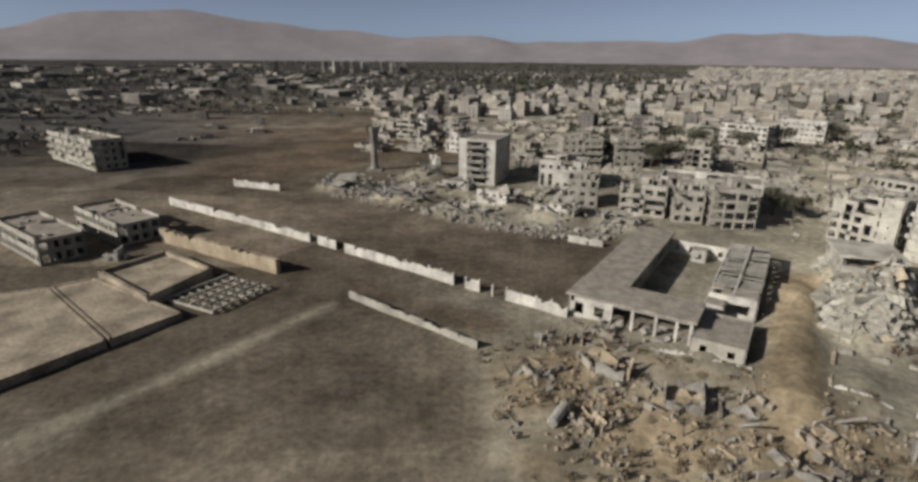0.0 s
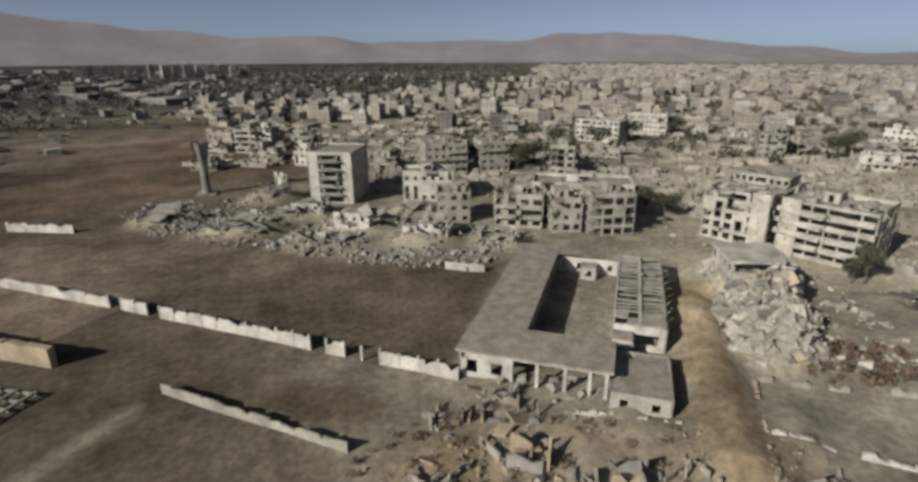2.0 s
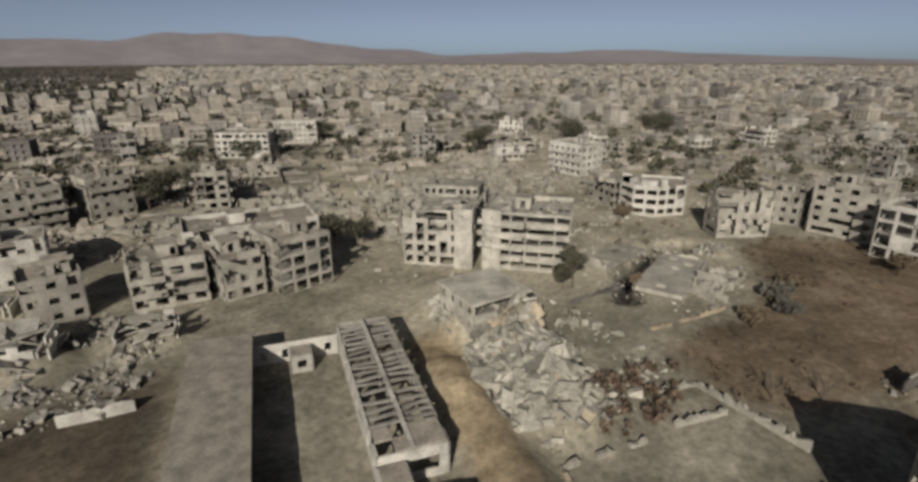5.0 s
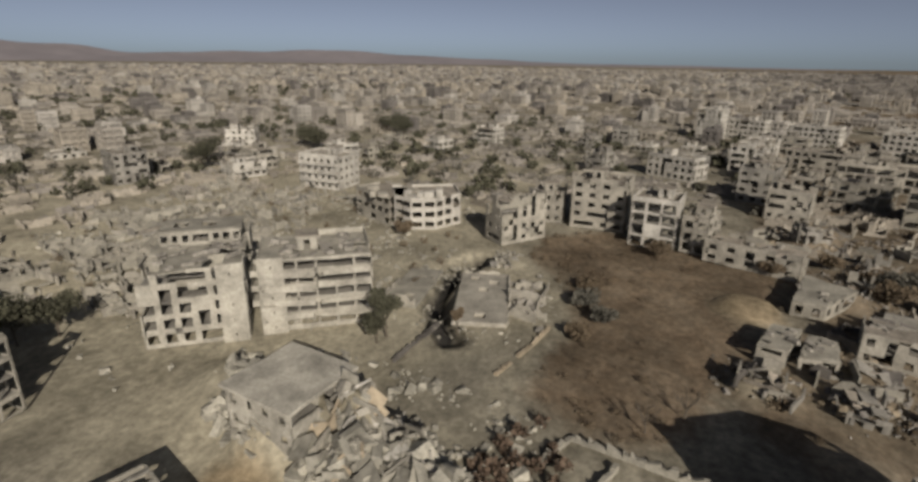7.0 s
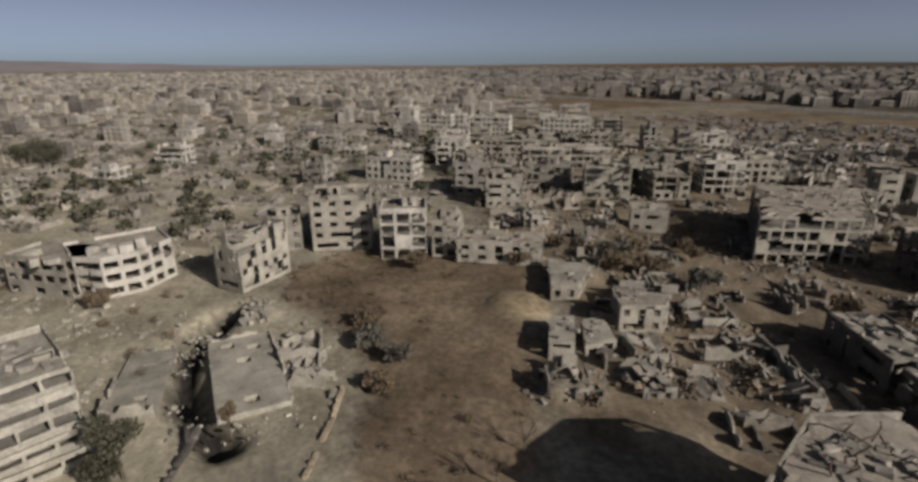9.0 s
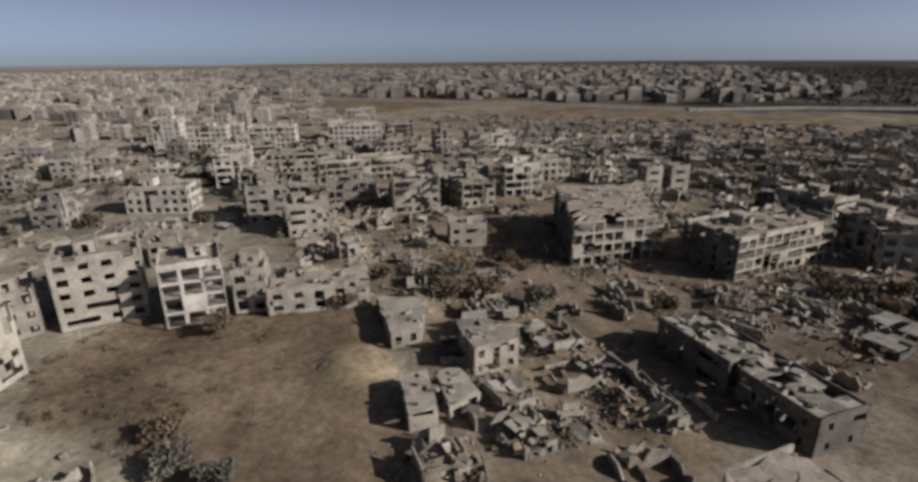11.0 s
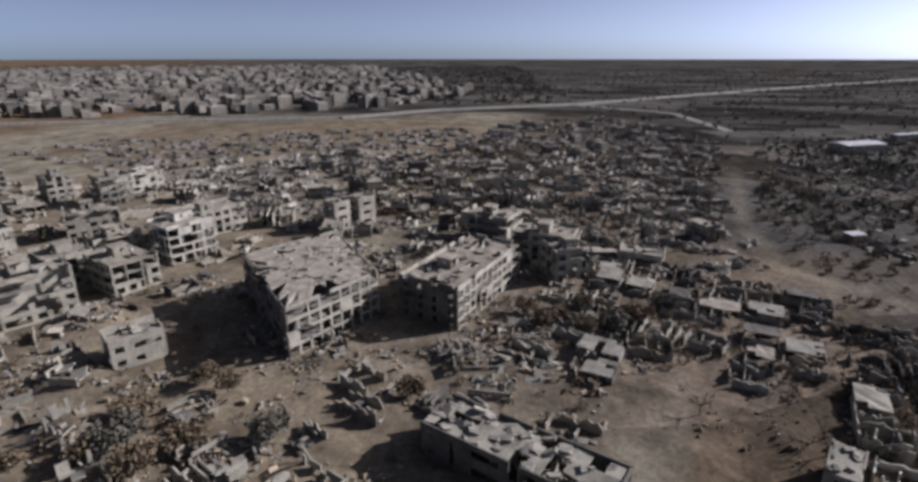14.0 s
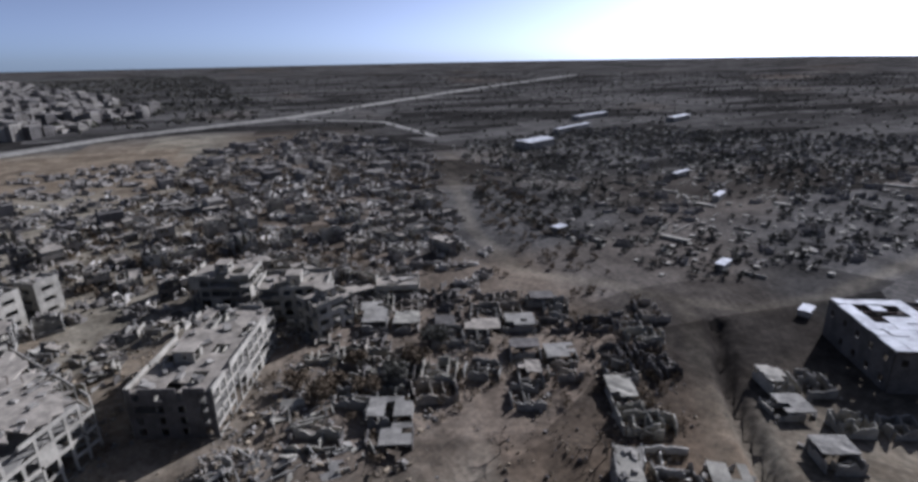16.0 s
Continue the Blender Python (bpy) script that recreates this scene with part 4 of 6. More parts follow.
def wreck(label, x, y, yaw, w, d, h, seed, slabs=6, walls=5, mat=None, name="collapsed_house", floors=None, big=1.0):
    """A building fallen onto itself: tilted slabs and stubs of wall on a heap."""
    rnd = random.Random(seed)
    mound(x, y, w * 0.72, d * 0.72, yaw, h * 0.62)
    TAKEN.append((x, y, max(w, d) * 0.5))
    ob = thing(name, x, y, yaw, label, "collapsed building")
    for k in range(int(slabs * 1.5)):
        sx, sy = rnd.uniform(0.14, 0.36) * w * big, rnd.uniform(0.16, 0.38) * d * big
        px, py = rnd.uniform(-0.32, 0.32) * w, rnd.uniform(-0.32, 0.32) * d
        z = h * rnd.uniform(0.15, 0.75) * (1 - (2 * px / w) ** 2)
        sh = slab_sheet(-sx / 2, -sy / 2, sx / 2, sy / 2, 0.0, 0.25, rnd, 2.2, 0.1, 0.25)
        m = pose(px, py, z, rnd.gauss(0, 15), rnd.gauss(0, 15), rnd.uniform(-25, 25))
        sh.v = [tuple(m @ Vector(v)) for v in sh.v]
        part("broken_slab", sh, rnd.choice(floors or (ROOF, DUSTY, CONCRETE)), ob)
    for k in range(walls):
        ln, hh = rnd.uniform(0.3, 0.75) * (w if k % 2 else d), rnd.uniform(0.55, 1.1) * h
        side = rnd.choice((-1, 1))
        a = (-ln / 2, side * d * rnd.uniform(0.2, 0.48)) if k % 2 else (side * w * rnd.uniform(0.2, 0.48), -ln / 2)
        b = (a[0] + ln, a[1]) if k % 2 else (a[0], a[1] + ln)
        sh = Sheet()
        pierced(sh, a, b, -0.4, max(1, round(hh / 3.0)), max(2.0, hh / max(1, round(hh / 3.0))), 2.6, 0.45, 0.9, 1.9, rnd, 0.3)
        part("wall_stub", sh, mat or PLASTER, ob)
    for k in range(3):
        p = Vector((rnd.uniform(-0.4, 0.4) * w, rnd.uniform(-0.4, 0.4) * d, h * 0.35))
        sh = Sheet()
        sh.beam(p, p + Vector((rnd.uniform(-3, 3), rnd.uniform(-3, 3), rnd.uniform(-0.3, 2.0))), 0.3)
        part("fallen_beam", sh, CONCRETE, ob)
    return ob


WL = "collapsed house of broken slabs and wall stubs"
# pancaked building between the dirt road and the balcony blocks
def pancaked_block():
    """A block whose north end still carries a roof slab, and whose south half has slid down into a long steep heap."""
    rnd = random.Random(101)
    for args in ((89.8, 113, 9, 7.5, -20, 7.0), (87.5, 105, 8.5, 8.0, 55, 9.6), (83.5, 98.5, 9, 8.0, 55, 8.0), (78.5, 91.5, 8.5, 7.5, 55, 5.6), (74.5, 86.5, 6, 5.5, 55, 3.0), (96, 124, 13, 8, 55, 3.2)):
        mound(*args)
    for x, y, r in ((90, 113, 9), (84, 100, 9), (77, 90, 8)):
        TAKEN.append((x, y, r))
    stand = thing("collapsed_block", 89.8, 113, -20, "standing end of a pancaked block under a pale roof slab", "collapsed building")
    part("roof", slab_sheet(-6.3, -6.2, 6.3, 6.2, 8.6, 0.5, rnd, 2.4, 0.0, 0.35), BLEACHED, stand, "broad pale roof slab")
    for a, b in (((-5.8, -5.8), (5.8, -5.8)), ((5.8, -5.8), (5.8, 5.8)), ((5.8, 5.8), (-5.8, 5.8)), ((-5.8, 5.8), (-5.8, -5.8))):
        sh = Sheet()
        pierced(sh, a, b, -0.4, 3, 2.82, 2.9, 0.42, 0.8, 2.1, rnd, 0.16)
        part("wall", sh, BLEACHED, stand)
    for z in (2.6, 5.4):
        part("floor_slab", slab_sheet(-5.4, -5.4, 5.4, 5.4, z, 0.25, rnd, 2.7, 0.1, 0.3), CONCRETE, stand)
    slid = thing("collapsed_block", 82, 97.5, 54, "fallen half of a pancaked block, dusty slabs in a steep heap", "collapsed building")
    turn = pose(82, 97.5, 0, 0, 0, 54)
    for k in range(190):
        u, v = rnd.uniform(-15, 11), rnd.gauss(0, 3.8)
        x, y, _ = turn @ Vector((u, v, 0))
        z = heap_height(x, y)
        if z < 0.5:
            continue
        gx, gy = heap_height(x + 1, y) - heap_height(x - 1, y), heap_height(x, y + 1) - heap_height(x, y - 1)
        m = turn.inverted() @ Matrix.Translation((x, y, z)) @ Vector((-gx / 2, -gy / 2, 1)).to_track_quat("Z", "Y").to_matrix().to_4x4() @ pose(0, 0, -0.15, rnd.gauss(0, 16), rnd.gauss(0, 16), rnd.uniform(0, 360))
        sh = Sheet()
        kind = rnd.random()
        if kind < 0.22:
            ln = rnd.uniform(2.6, 5.0)
            pierced(sh, (-ln / 2, 0), (ln / 2, 0), -0.6, 1, rnd.uniform(1.9, 3.0), 2.4, 0.4, 0.7, 1.7, rnd, 0.2)
            m = turn.inverted() @ Matrix.Translation((x, y, z - 0.5)) @ pose(0, 0, 0, rnd.gauss(0, 16), rnd.gauss(0, 10), 54 + rnd.choice((0, 90)) + rnd.gauss(0, 14))
            sh.v = [tuple(m @ Vector(q)) for q in sh.v]
            part("wall_fragment", sh, rnd.choice((DUSTY, PLASTER, WHITE)), slid)
        elif kind < 0.62:
            w = rnd.uniform(1.6, 4.2)
            sh = slab_sheet(-w / 2, -w * 0.35, w / 2, w * 0.35, 0.2, 0.3, rnd, 1.1, 0.1, 0.2)
            sh.v = [tuple(m @ Vector(q)) for q in sh.v]
            part("broken_slab", sh, rnd.choice((WHITE, PLASTER, SAND, DUSTY)), slid)
        elif kind < 0.9:
            w = rnd.uniform(0.8, 2.0)
            sh.box(m, w, w * rnd.uniform(0.5, 1), w * rnd.uniform(0.3, 0.6), 0.2, rnd)
            part("block", sh, rnd.choice((PLASTER, DUSTY)), slid)
        else:
            q = m.translation
            sh.beam(q, q + Vector((rnd.gauss(0, 1.6), rnd.gauss(0, 1.6), rnd.uniform(0.2, 1.8))), 0.28)
            part("fallen_beam", sh, CONCRETE, slid)


pancaked_block()
# the blasted house with the open court beside the palm
court = thing("blasted_house", 137.5, 93.2, 4, "blasted low house reduced to a floor and wall stubs", "ruined building")
TAKEN.append((137, 91, 13))
crnd = random.Random(104)
part("floor", slab_sheet(-13, -5.0, 12, 5.6, 0.75, 0.9, crnd, 2.0, 0.05, 0.12), PLASTER, court, "pale cracked floor slab")
for cu, cv, cl, ct, ch in ((-9, -5.2, 6, 0, 0.8), (0, -5.4, 8, 0, 1.9), (8, -5.2, 7, 0, 1.4), (-7, -9.5, 7, 72, 1.8), (-1, -9, 8, 80, 2.4), (6, -9.5, 6, 100, 1.6), (1, -12.5, 12, -14, 1.5), (-9, -8, 6, 60, 2.0), (11.8, 1, 8, 90, 1.3), (5, 5.5, 7, 0, 0.8)):
    sh = Sheet()
    sh.stub(pose(cu, cv, -0.3, 0, 0, ct), cl, 0.32, ch + 0.6, crnd)
    part("wall_stub", sh, PLASTER, court)
for k in range(44):
    sh = Sheet()
    q = crnd.uniform(0.4, 1.9)
    sh.box(pose(crnd.gauss(0, 5), crnd.gauss(-9, 2.0), -0.1, crnd.gauss(0, 22), crnd.gauss(0, 22), crnd.uniform(0, 180)), q * 1.5, q, crnd.uniform(0.4, 1.1), 0.15, crnd)
    part("debris_slab", sh, RUBBLE, court)
yard = thing("bare_floor", 140, 109, -5, "pale floor of a vanished house between ditch and block", "ruined building")
TAKEN.append((140, 109, 9))
part("floor", slab_sheet(-10, -3.6, 10, 4.0, 0.6, 0.8, crnd, 1.9, 0.06, 0.12), DUSTY, yard)
for cu, cv, cl, ct, ch in ((-9.8, 0, 7, 90, 2.4), (-4, 4.0, 10, 0, 1.6), (5, -1, 5, 80, 1.0)):
    sh = Sheet()
    sh.stub(pose(cu, cv, -0.3, 0, 0, ct), cl, 0.32, ch + 0.6, crnd)
    part("wall_stub", sh, PLASTER, yard)
wreck(WL, 156, 91.5, 20, 9, 6, 2.2, 106, 6, 4)
wreck(WL, 160, 90, -40, 10, 7, 2.4, 107, 5, 3)
# the huddle of ruined houses south of the brown field
for n, (wx, wy, ww, wd, wh) in enumerate(((113, 46, 9, 8, 4), (108, 34, 10, 8, 3.5), (116, 29, 11, 9, 4), (103, 28, 9, 7, 3), (133, 17, 12, 9, 4), (121, 8, 14, 10, 3), (108, 12, 10, 8, 3.5),
                                          (98, 16, 12, 8, 3), (137, 5, 12, 10, 3), (154, 14, 11, 9, 4.5), (168, 2, 12, 10, 4.5), (150, -6, 10, 8, 2.5))):
    wreck(WL, wx, wy, -35 + 20 * hash01(wx, wy), ww, wd, wh, 110 + n, 5, 5, (PLASTER, CONCRETE, DUSTY)[n % 3], floors=(ROOF, CONCRETE, DARKCON))
for n, (wx, wy, ww, wd, wh) in enumerate(((180, -12, 11, 9, 5), (189, 9, 12, 10, 6), (186, 24, 10, 9, 5), (201, 2, 12, 9, 5.5), (198, -36, 13, 10, 5), (166, -76, 12, 10, 4),
                                          (180, -84, 12, 9, 4.5), (150, -78, 14, 9, 3.5), (135, -80, 11, 9, 3.5), (125, -98, 13, 10, 4), (150, -96, 12, 9, 3))):
    wreck(WL, wx, wy, -20 + 30 * hash01(wx, wy), ww, wd, wh, 140 + n, 5, 5, (PLASTER, CONCRETE, DUSTY)[n % 3])
# in front of the long blocks
for n, (wx, wy, ww, wd, wh) in enumerate(((98, -32, 16, 11, 3.5), (91, -46, 15, 11, 3.2), (107, -36, 10, 8, 3), (97, -22, 11, 8, 3), (86, -30, 12, 9, 2.6))):
    wreck(WL, wx, wy, -15 + 30 * hash01(wx, wy), ww * 1.1, wd * 1.1, wh * 0.8, 170 + n, 6, 5, (CONCRETE, DUSTY, ROOF)[n % 3], floors=(DUSTY, CONCRETE, ROOF))


def plan_house(x, y, yaw, w, d, seed, roofed, mats):
    """A house without its roof: outer walls with door gaps, rooms, now and then a slab left over one of them."""
    rnd = random.Random(seed)
    ob = thing("roofless_house", x, y, yaw, "low house with one roof slab still in place" if roofed else "roofless house of thin broken room walls", "ruined house", "roofless houses", z=heap_height(x, y) * 0.6)
    mat = rnd.choice(mats)
    high = rnd.uniform(1.5, 2.9)
    for px, py, ln, turn in ((0, -d / 2, w, 0), (0, d / 2, w, 0), (-w / 2, 0, d, 90), (w / 2, 0, d, 90)):
        if rnd.random() < 0.9:
            share = rnd.uniform(0.55, 1.0)
            sh = Sheet()
            sh.stub(pose(px, py, -0.4, 0, 0, turn) @ pose((1 - share) * ln * rnd.uniform(-0.5, 0.5), 0, 0), ln * share, 0.26, high + 0.4, rnd)
            part("wall", sh, mat, ob)
    for k in range(rnd.randint(1, 3)):
        along = k % 2
        ln = (w if along else d) * rnd.uniform(0.4, 0.95)
        sh = Sheet()
        sh.stub(pose(0 if along else rnd.uniform(-0.3, 0.3) * w, rnd.uniform(-0.3, 0.3) * d if along else 0, -0.4, 0, 0, 0 if along else 90), ln, 0.22, high * rnd.uniform(0.6, 1.05) + 0.4, rnd)
        part("room_wall", sh, mat, ob)
    if roofed:
        part("roof_slab", slab_sheet(-w / 2, -d / 2, w * rnd.uniform(0.0, 0.45), d / 2, high + 0.22, 0.22, rnd, 1.8, 0.08, 0.3), rnd.choice(mats), ob)
    sh = Sheet()
    for k in range(rnd.randint(8, 16)):
        q = rnd.uniform(0.25, 0.9)
        sh.box(pose(rnd.uniform(-0.6, 0.6) * w, rnd.uniform(-0.6, 0.6) * d, -0.2, rnd.gauss(0, 18), rnd.gauss(0, 18), rnd.uniform(0, 90)), q * 1.5, q, q * 0.5 + 0.2, 0.2, rnd)
    tagged(part("rubble", sh, RUBBLE, ob), "loose broken blocks", kind="stuff")


def roofless_quarter(poly, pitch, seed, fill, keep_out, mats=(CONCRETE, DUSTY, ROOF, DARKCON), roofed=0.34):
    rnd = random.Random(seed)
    c, sn = math.cos(radians(-20)), math.sin(radians(-20))
    for i in range(-30, 31):
        for j in range(-30, 31):
            u, v = i * pitch + rnd.uniform(-0.2, 0.2) * pitch, j * pitch * 0.8 + rnd.uniform(-0.2, 0.2) * pitch
            x, y = 60 + c * u - sn * v, -50 + sn * u + c * v
            if not inside(poly, x, y) or any(inside(q, x, y) for q in keep_out) or rnd.random() > fill or not free(x, y, 2.0) or line_distance(TRENCH, x, y) < 5.5:
                continue
            plan_house(x, y, -20 + rnd.choice((0, 90)) + rnd.gauss(0, 4), rnd.uniform(0.7, 1.05) * pitch, rnd.uniform(0.5, 0.8) * pitch, rnd.randint(0, 99999), rnd.random() < roofed, mats)


# by the tower
wreck("collapsed wing with one wall leaning like a ramp", -14, 222, 20, 16, 14, 9, 200, 6, 3, WHITE)
wreck("heap of fallen floor slabs", -2, 196, -20, 20, 12, 5.9, 201, 15, 3, WHITE, floors=(DUSTY, PLASTER, CONCRETE), big=1.35)
wreck("heap of fallen floor slabs", 14, 180, -25, 20, 14, 5.9, 202, 16, 3, WHITE, floors=(DUSTY, PLASTER, CONCRETE), big=1.35)
wreck("heap of fallen floor slabs", -20, 186, -15, 20, 13, 5.5, 203, 16, 3, WHITE, floors=(DUSTY, PLASTER, CONCRETE), big=1.35)
wreck("heap of fallen floor slabs", -42, 200, -10, 20, 14, 5.2, 204, 15, 3, WHITE, floors=(DUSTY, PLASTER, CONCRETE), big=1.35)
wreck("heap of fallen floor slabs", 30, 166, -30, 18, 14, 5.9, 205, 15, 4, WHITE, floors=(DUSTY, PLASTER, CONCRETE), big=1.35)
wreck("heap of fallen floor slabs", 32, 190, -30, 16, 10, 5.2, 206, 10, 3, WHITE, floors=(DUSTY, PLASTER, CONCRETE), big=1.35)
wreck("heap of fallen floor slabs", 48, 158, -30, 14, 10, 4.4, 207, 10, 4, WHITE, floors=(DUSTY, PLASTER, CONCRETE), big=1.35)
wreck("heap of fallen floor slabs", 2, 168, -25, 16, 11, 4.7, 208, 13, 2, WHITE, floors=(DUSTY, PLASTER, CONCRETE), big=1.35)
# by the near end of the compound
for n, (wx, wy, ww, wd, wh) in enumerate(((14, 76, 12, 8, 1.8), (26, 80, 12, 8, 2.0), (30, 68, 13, 9, 1.8), (20, 64, 10, 8, 1.5), (40, 66, 12, 8, 1.8), (36, 56, 12, 8, 1.5), (50, 60, 10, 8, 1.5), (24, 90, 9, 6, 2.0))):
    wreck("low heap of smashed walls and earth", wx, wy, 40 * hash01(wx, wy), ww, wd, wh, 220 + n, 3, 2, ROOF, "rubble_pile", (EARTH, EARTH, RUBBLE))
# along the east side of the town
for n, (wx, wy, ww, wd, wh) in enumerate(((150, 150, 14, 10, 3), (165, 165, 14, 10, 3), (142, 170, 14, 11, 3.5), (128, 186, 14, 11, 4), (160, 190, 15, 10, 3.5), (205, 150, 12, 9, 3), (200, 165, 12, 9, 3), (180, 180, 14, 9, 3),
                                          (112, 178, 12, 10, 4), (96, 196, 14, 10, 5), (120, 205, 14, 10, 4), (90, 215, 14, 11, 6), (70, 222, 14, 11, 6), (30, 232, 14, 11, 5), (52, 228, 13, 10, 5))):
    wreck(WL, wx, wy, -32 + 20 * hash01(wx, wy), ww, wd, wh, 240 + n, 6, 5, (PLASTER, CONCRETE, DUSTY)[n % 3])

mound(*SPOIL)   # the yellow spoil heap
mrnd = random.Random(71)
for k in range(26):
    mound(mrnd.uniform(6, 58), mrnd.uniform(48, 82), mrnd.uniform(2.5, 6), mrnd.uniform(2.5, 5), mrnd.uniform(0, 180), mrnd.uniform(0.6, 1.7))
for k in range(30):
    mound(mrnd.uniform(86, 140), mrnd.uniform(-30, 45), mrnd.uniform(3, 7), mrnd.uniform(3, 6), mrnd.uniform(0, 180), mrnd.uniform(0.6, 1.8))
for k in range(24):
    mound(mrnd.uniform(20, 90), mrnd.uniform(-90, -10), mrnd.uniform(3, 7), mrnd.uniform(3, 6), mrnd.uniform(0, 180), mrnd.uniform(0.5, 1.5))
mound(62, 72, 7, 4, 60, 1.4)
mound(70, 92, 5, 3, 60, 1.2)


def debris(name, label, poly, count, lo, hi, mat, seed, tall=0.6):
    """Loose broken pieces strewn over a stretch of ground."""
    rnd = random.Random(seed)
    xs, ys = [p[0] for p in poly], [p[1] for p in poly]
    sh = Sheet()
    while count:
        x, y = rnd.uniform(min(xs), max(xs)), rnd.uniform(min(ys), max(ys))
        if not inside(poly, x, y):
            continue
        count -= 1
        if inside(EARTHPLOT, x, y) and rnd.random() < 0.85:
            continue
        patch = noise.noise(Vector((x * 0.07, y * 0.07, 11))) + 0.5 * noise.noise(Vector((x * 0.21, y * 0.21, 5)))
        if patch < rnd.uniform(-0.2, 0.35) or edge_distance(poly, x, y) < rnd.random() ** 2 * 14 or line_distance(ROAD, x, y) < 3.5:
            continue
        if any(math.hypot(x - a, y - b) < q * 0.9 for a, b, q in CLEARED) and rnd.random() < 0.9:
            continue
        s = lo + (hi - lo) * rnd.random() ** 4
        z = heap_height(x, y) - 0.3
        sh.box(pose(x, y, z, rnd.gauss(0, 22), rnd.gauss(0, 22), rnd.uniform(0, 360)), s, s * rnd.uniform(0.3, 1), s * rnd.uniform(0.12, tall) + 0.22, 0.17, rnd)
    tagged(new(name, sh.mesh(name, mat)), label, "rubble", kind="stuff")


RUBBLEFIELD = [(-64, 222), (-48, 190), (-18, 170), (12, 150), (36, 138), (50, 150), (50, 176), (26, 200), (0, 206), (-30, 230)]
NEARWASTE = [(3, 84), (5, 52), (24, 36), (60, 46), (62, 74), (44, 76), (26, 90)]
ROADSIDE = [(62, 84), (98, 78), (112, 110), (104, 150), (96, 150)]
COURT = [(112, 84), (152, 72), (172, 92), (150, 110), (124, 112)]
SOUTHRUINS = [(84, 4), (100, 52), (122, 54), (135, 30), (172, 24), (206, 20), (206, -50), (176, -95), (112, -110), (72, -85), (62, -40), (76, -8)]
EASTWASTE = [(100, 150), (124, 110), (180, 100), (222, 100), (232, 200), (140, 225), (90, 225)]
SOUTHLOTS = [(70, -100), (30, -70), (-6, -60), (26, 4), (60, 6), (62, -40)]
debris("rubble", "grey-white broken concrete strewn between collapsed slabs", RUBBLEFIELD, 16000, 0.12, 1.7, RUBBLE, 1, 0.7)
debris("rubble", "pale splinters and broken blockwork among fallen slabs", RUBBLEFIELD, 12000, 0.1, 0.9, DEBRIS[0], 21, 0.7)
debris("rubble", "pale concrete chunks over the wrecked roadside", ROADSIDE, 7000, 0.3, 2.0, DEBRIS[0], 2)
HEAPSTRIP = [(66, 96), (72, 86), (88, 92), (101, 103), (104, 124), (92, 132), (80, 122)]
debris("rubble", "dust-covered slabs and blocks of a pancaked building", HEAPSTRIP, 6000, 0.5, 3.2, DEBRIS[0], 22, 0.7)
debris("rubble", "yellow earth clods and broken blockwork", NEARWASTE, 9000, 0.12, 0.7, EARTH, 3, 0.9)
debris("rubble", "broken blockwork and pale slabs", NEARWASTE, 1500, 0.25, 1.2, RUBBLE, 4)
debris("rubble", "pale debris round the blasted house", COURT, 1500, 0.2, 0.9, DEBRIS[0], 5)
debris("rubble", "grey debris between ruined houses", SOUTHRUINS, 24000, 0.2, 1.1, DEBRIS[3], 6, 0.6)
debris("rubble", "brown clods and splinters between ruined houses", SOUTHRUINS, 9000, 0.3, 1.4, DEBRIS[1], 26, 0.6)
debris("rubble", "pale debris over open ground", EASTWASTE, 9000, 0.3, 1.6, DEBRIS[0], 7)
debris("rubble", "grey debris over dark lots", SOUTHLOTS, 9000, 0.2, 0.8, DEBRIS[2], 8)
debris("rubble", "brown clods over the southern lots", SOUTHLOTS, 9000, 0.2, 0.8, DEBRIS[1], 28)


def levelled(label, poly, count, seed, mat, low, high, single=False):
    """Levelled houses over a stretch of ground; the near ones are things of their own."""
    rnd = random.Random(seed)
    xs, ys = [p[0] for p in poly], [p[1] for p in poly]
    sh = Sheet()
    while count:
        x, y = rnd.uniform(min(xs), max(xs)), rnd.uniform(min(ys), max(ys))
        if not inside(poly, x, y):
            continue
        count -= 1
        if not free(x, y, -2.5):
            continue
        yaw, w, d = -32 + rnd.uniform(-15, 15), rnd.uniform(low, high), rnd.uniform(low, high) * 0.8
        if single:
            pieces = []
            low_ruin(None, x, y, yaw, w, d, rnd, pieces)
            ob = thing("levelled_house", x, y, yaw, label, "ruined house", "levelled houses", z=heap_height(x, y) * 0.7)
            for kind, piece in pieces:
                bit = part(kind, piece, rnd.choice(mat), ob)
                if kind == "rubble":
                    tagged(bit, "loose broken blocks", kind="stuff")
        else:
            low_ruin(sh, x, y, yaw, w, d, rnd)
    if not single:
        tagged(new("levelled_houses", sh.mesh("levelled_houses", mat)), label, "ruins", kind="stuff")


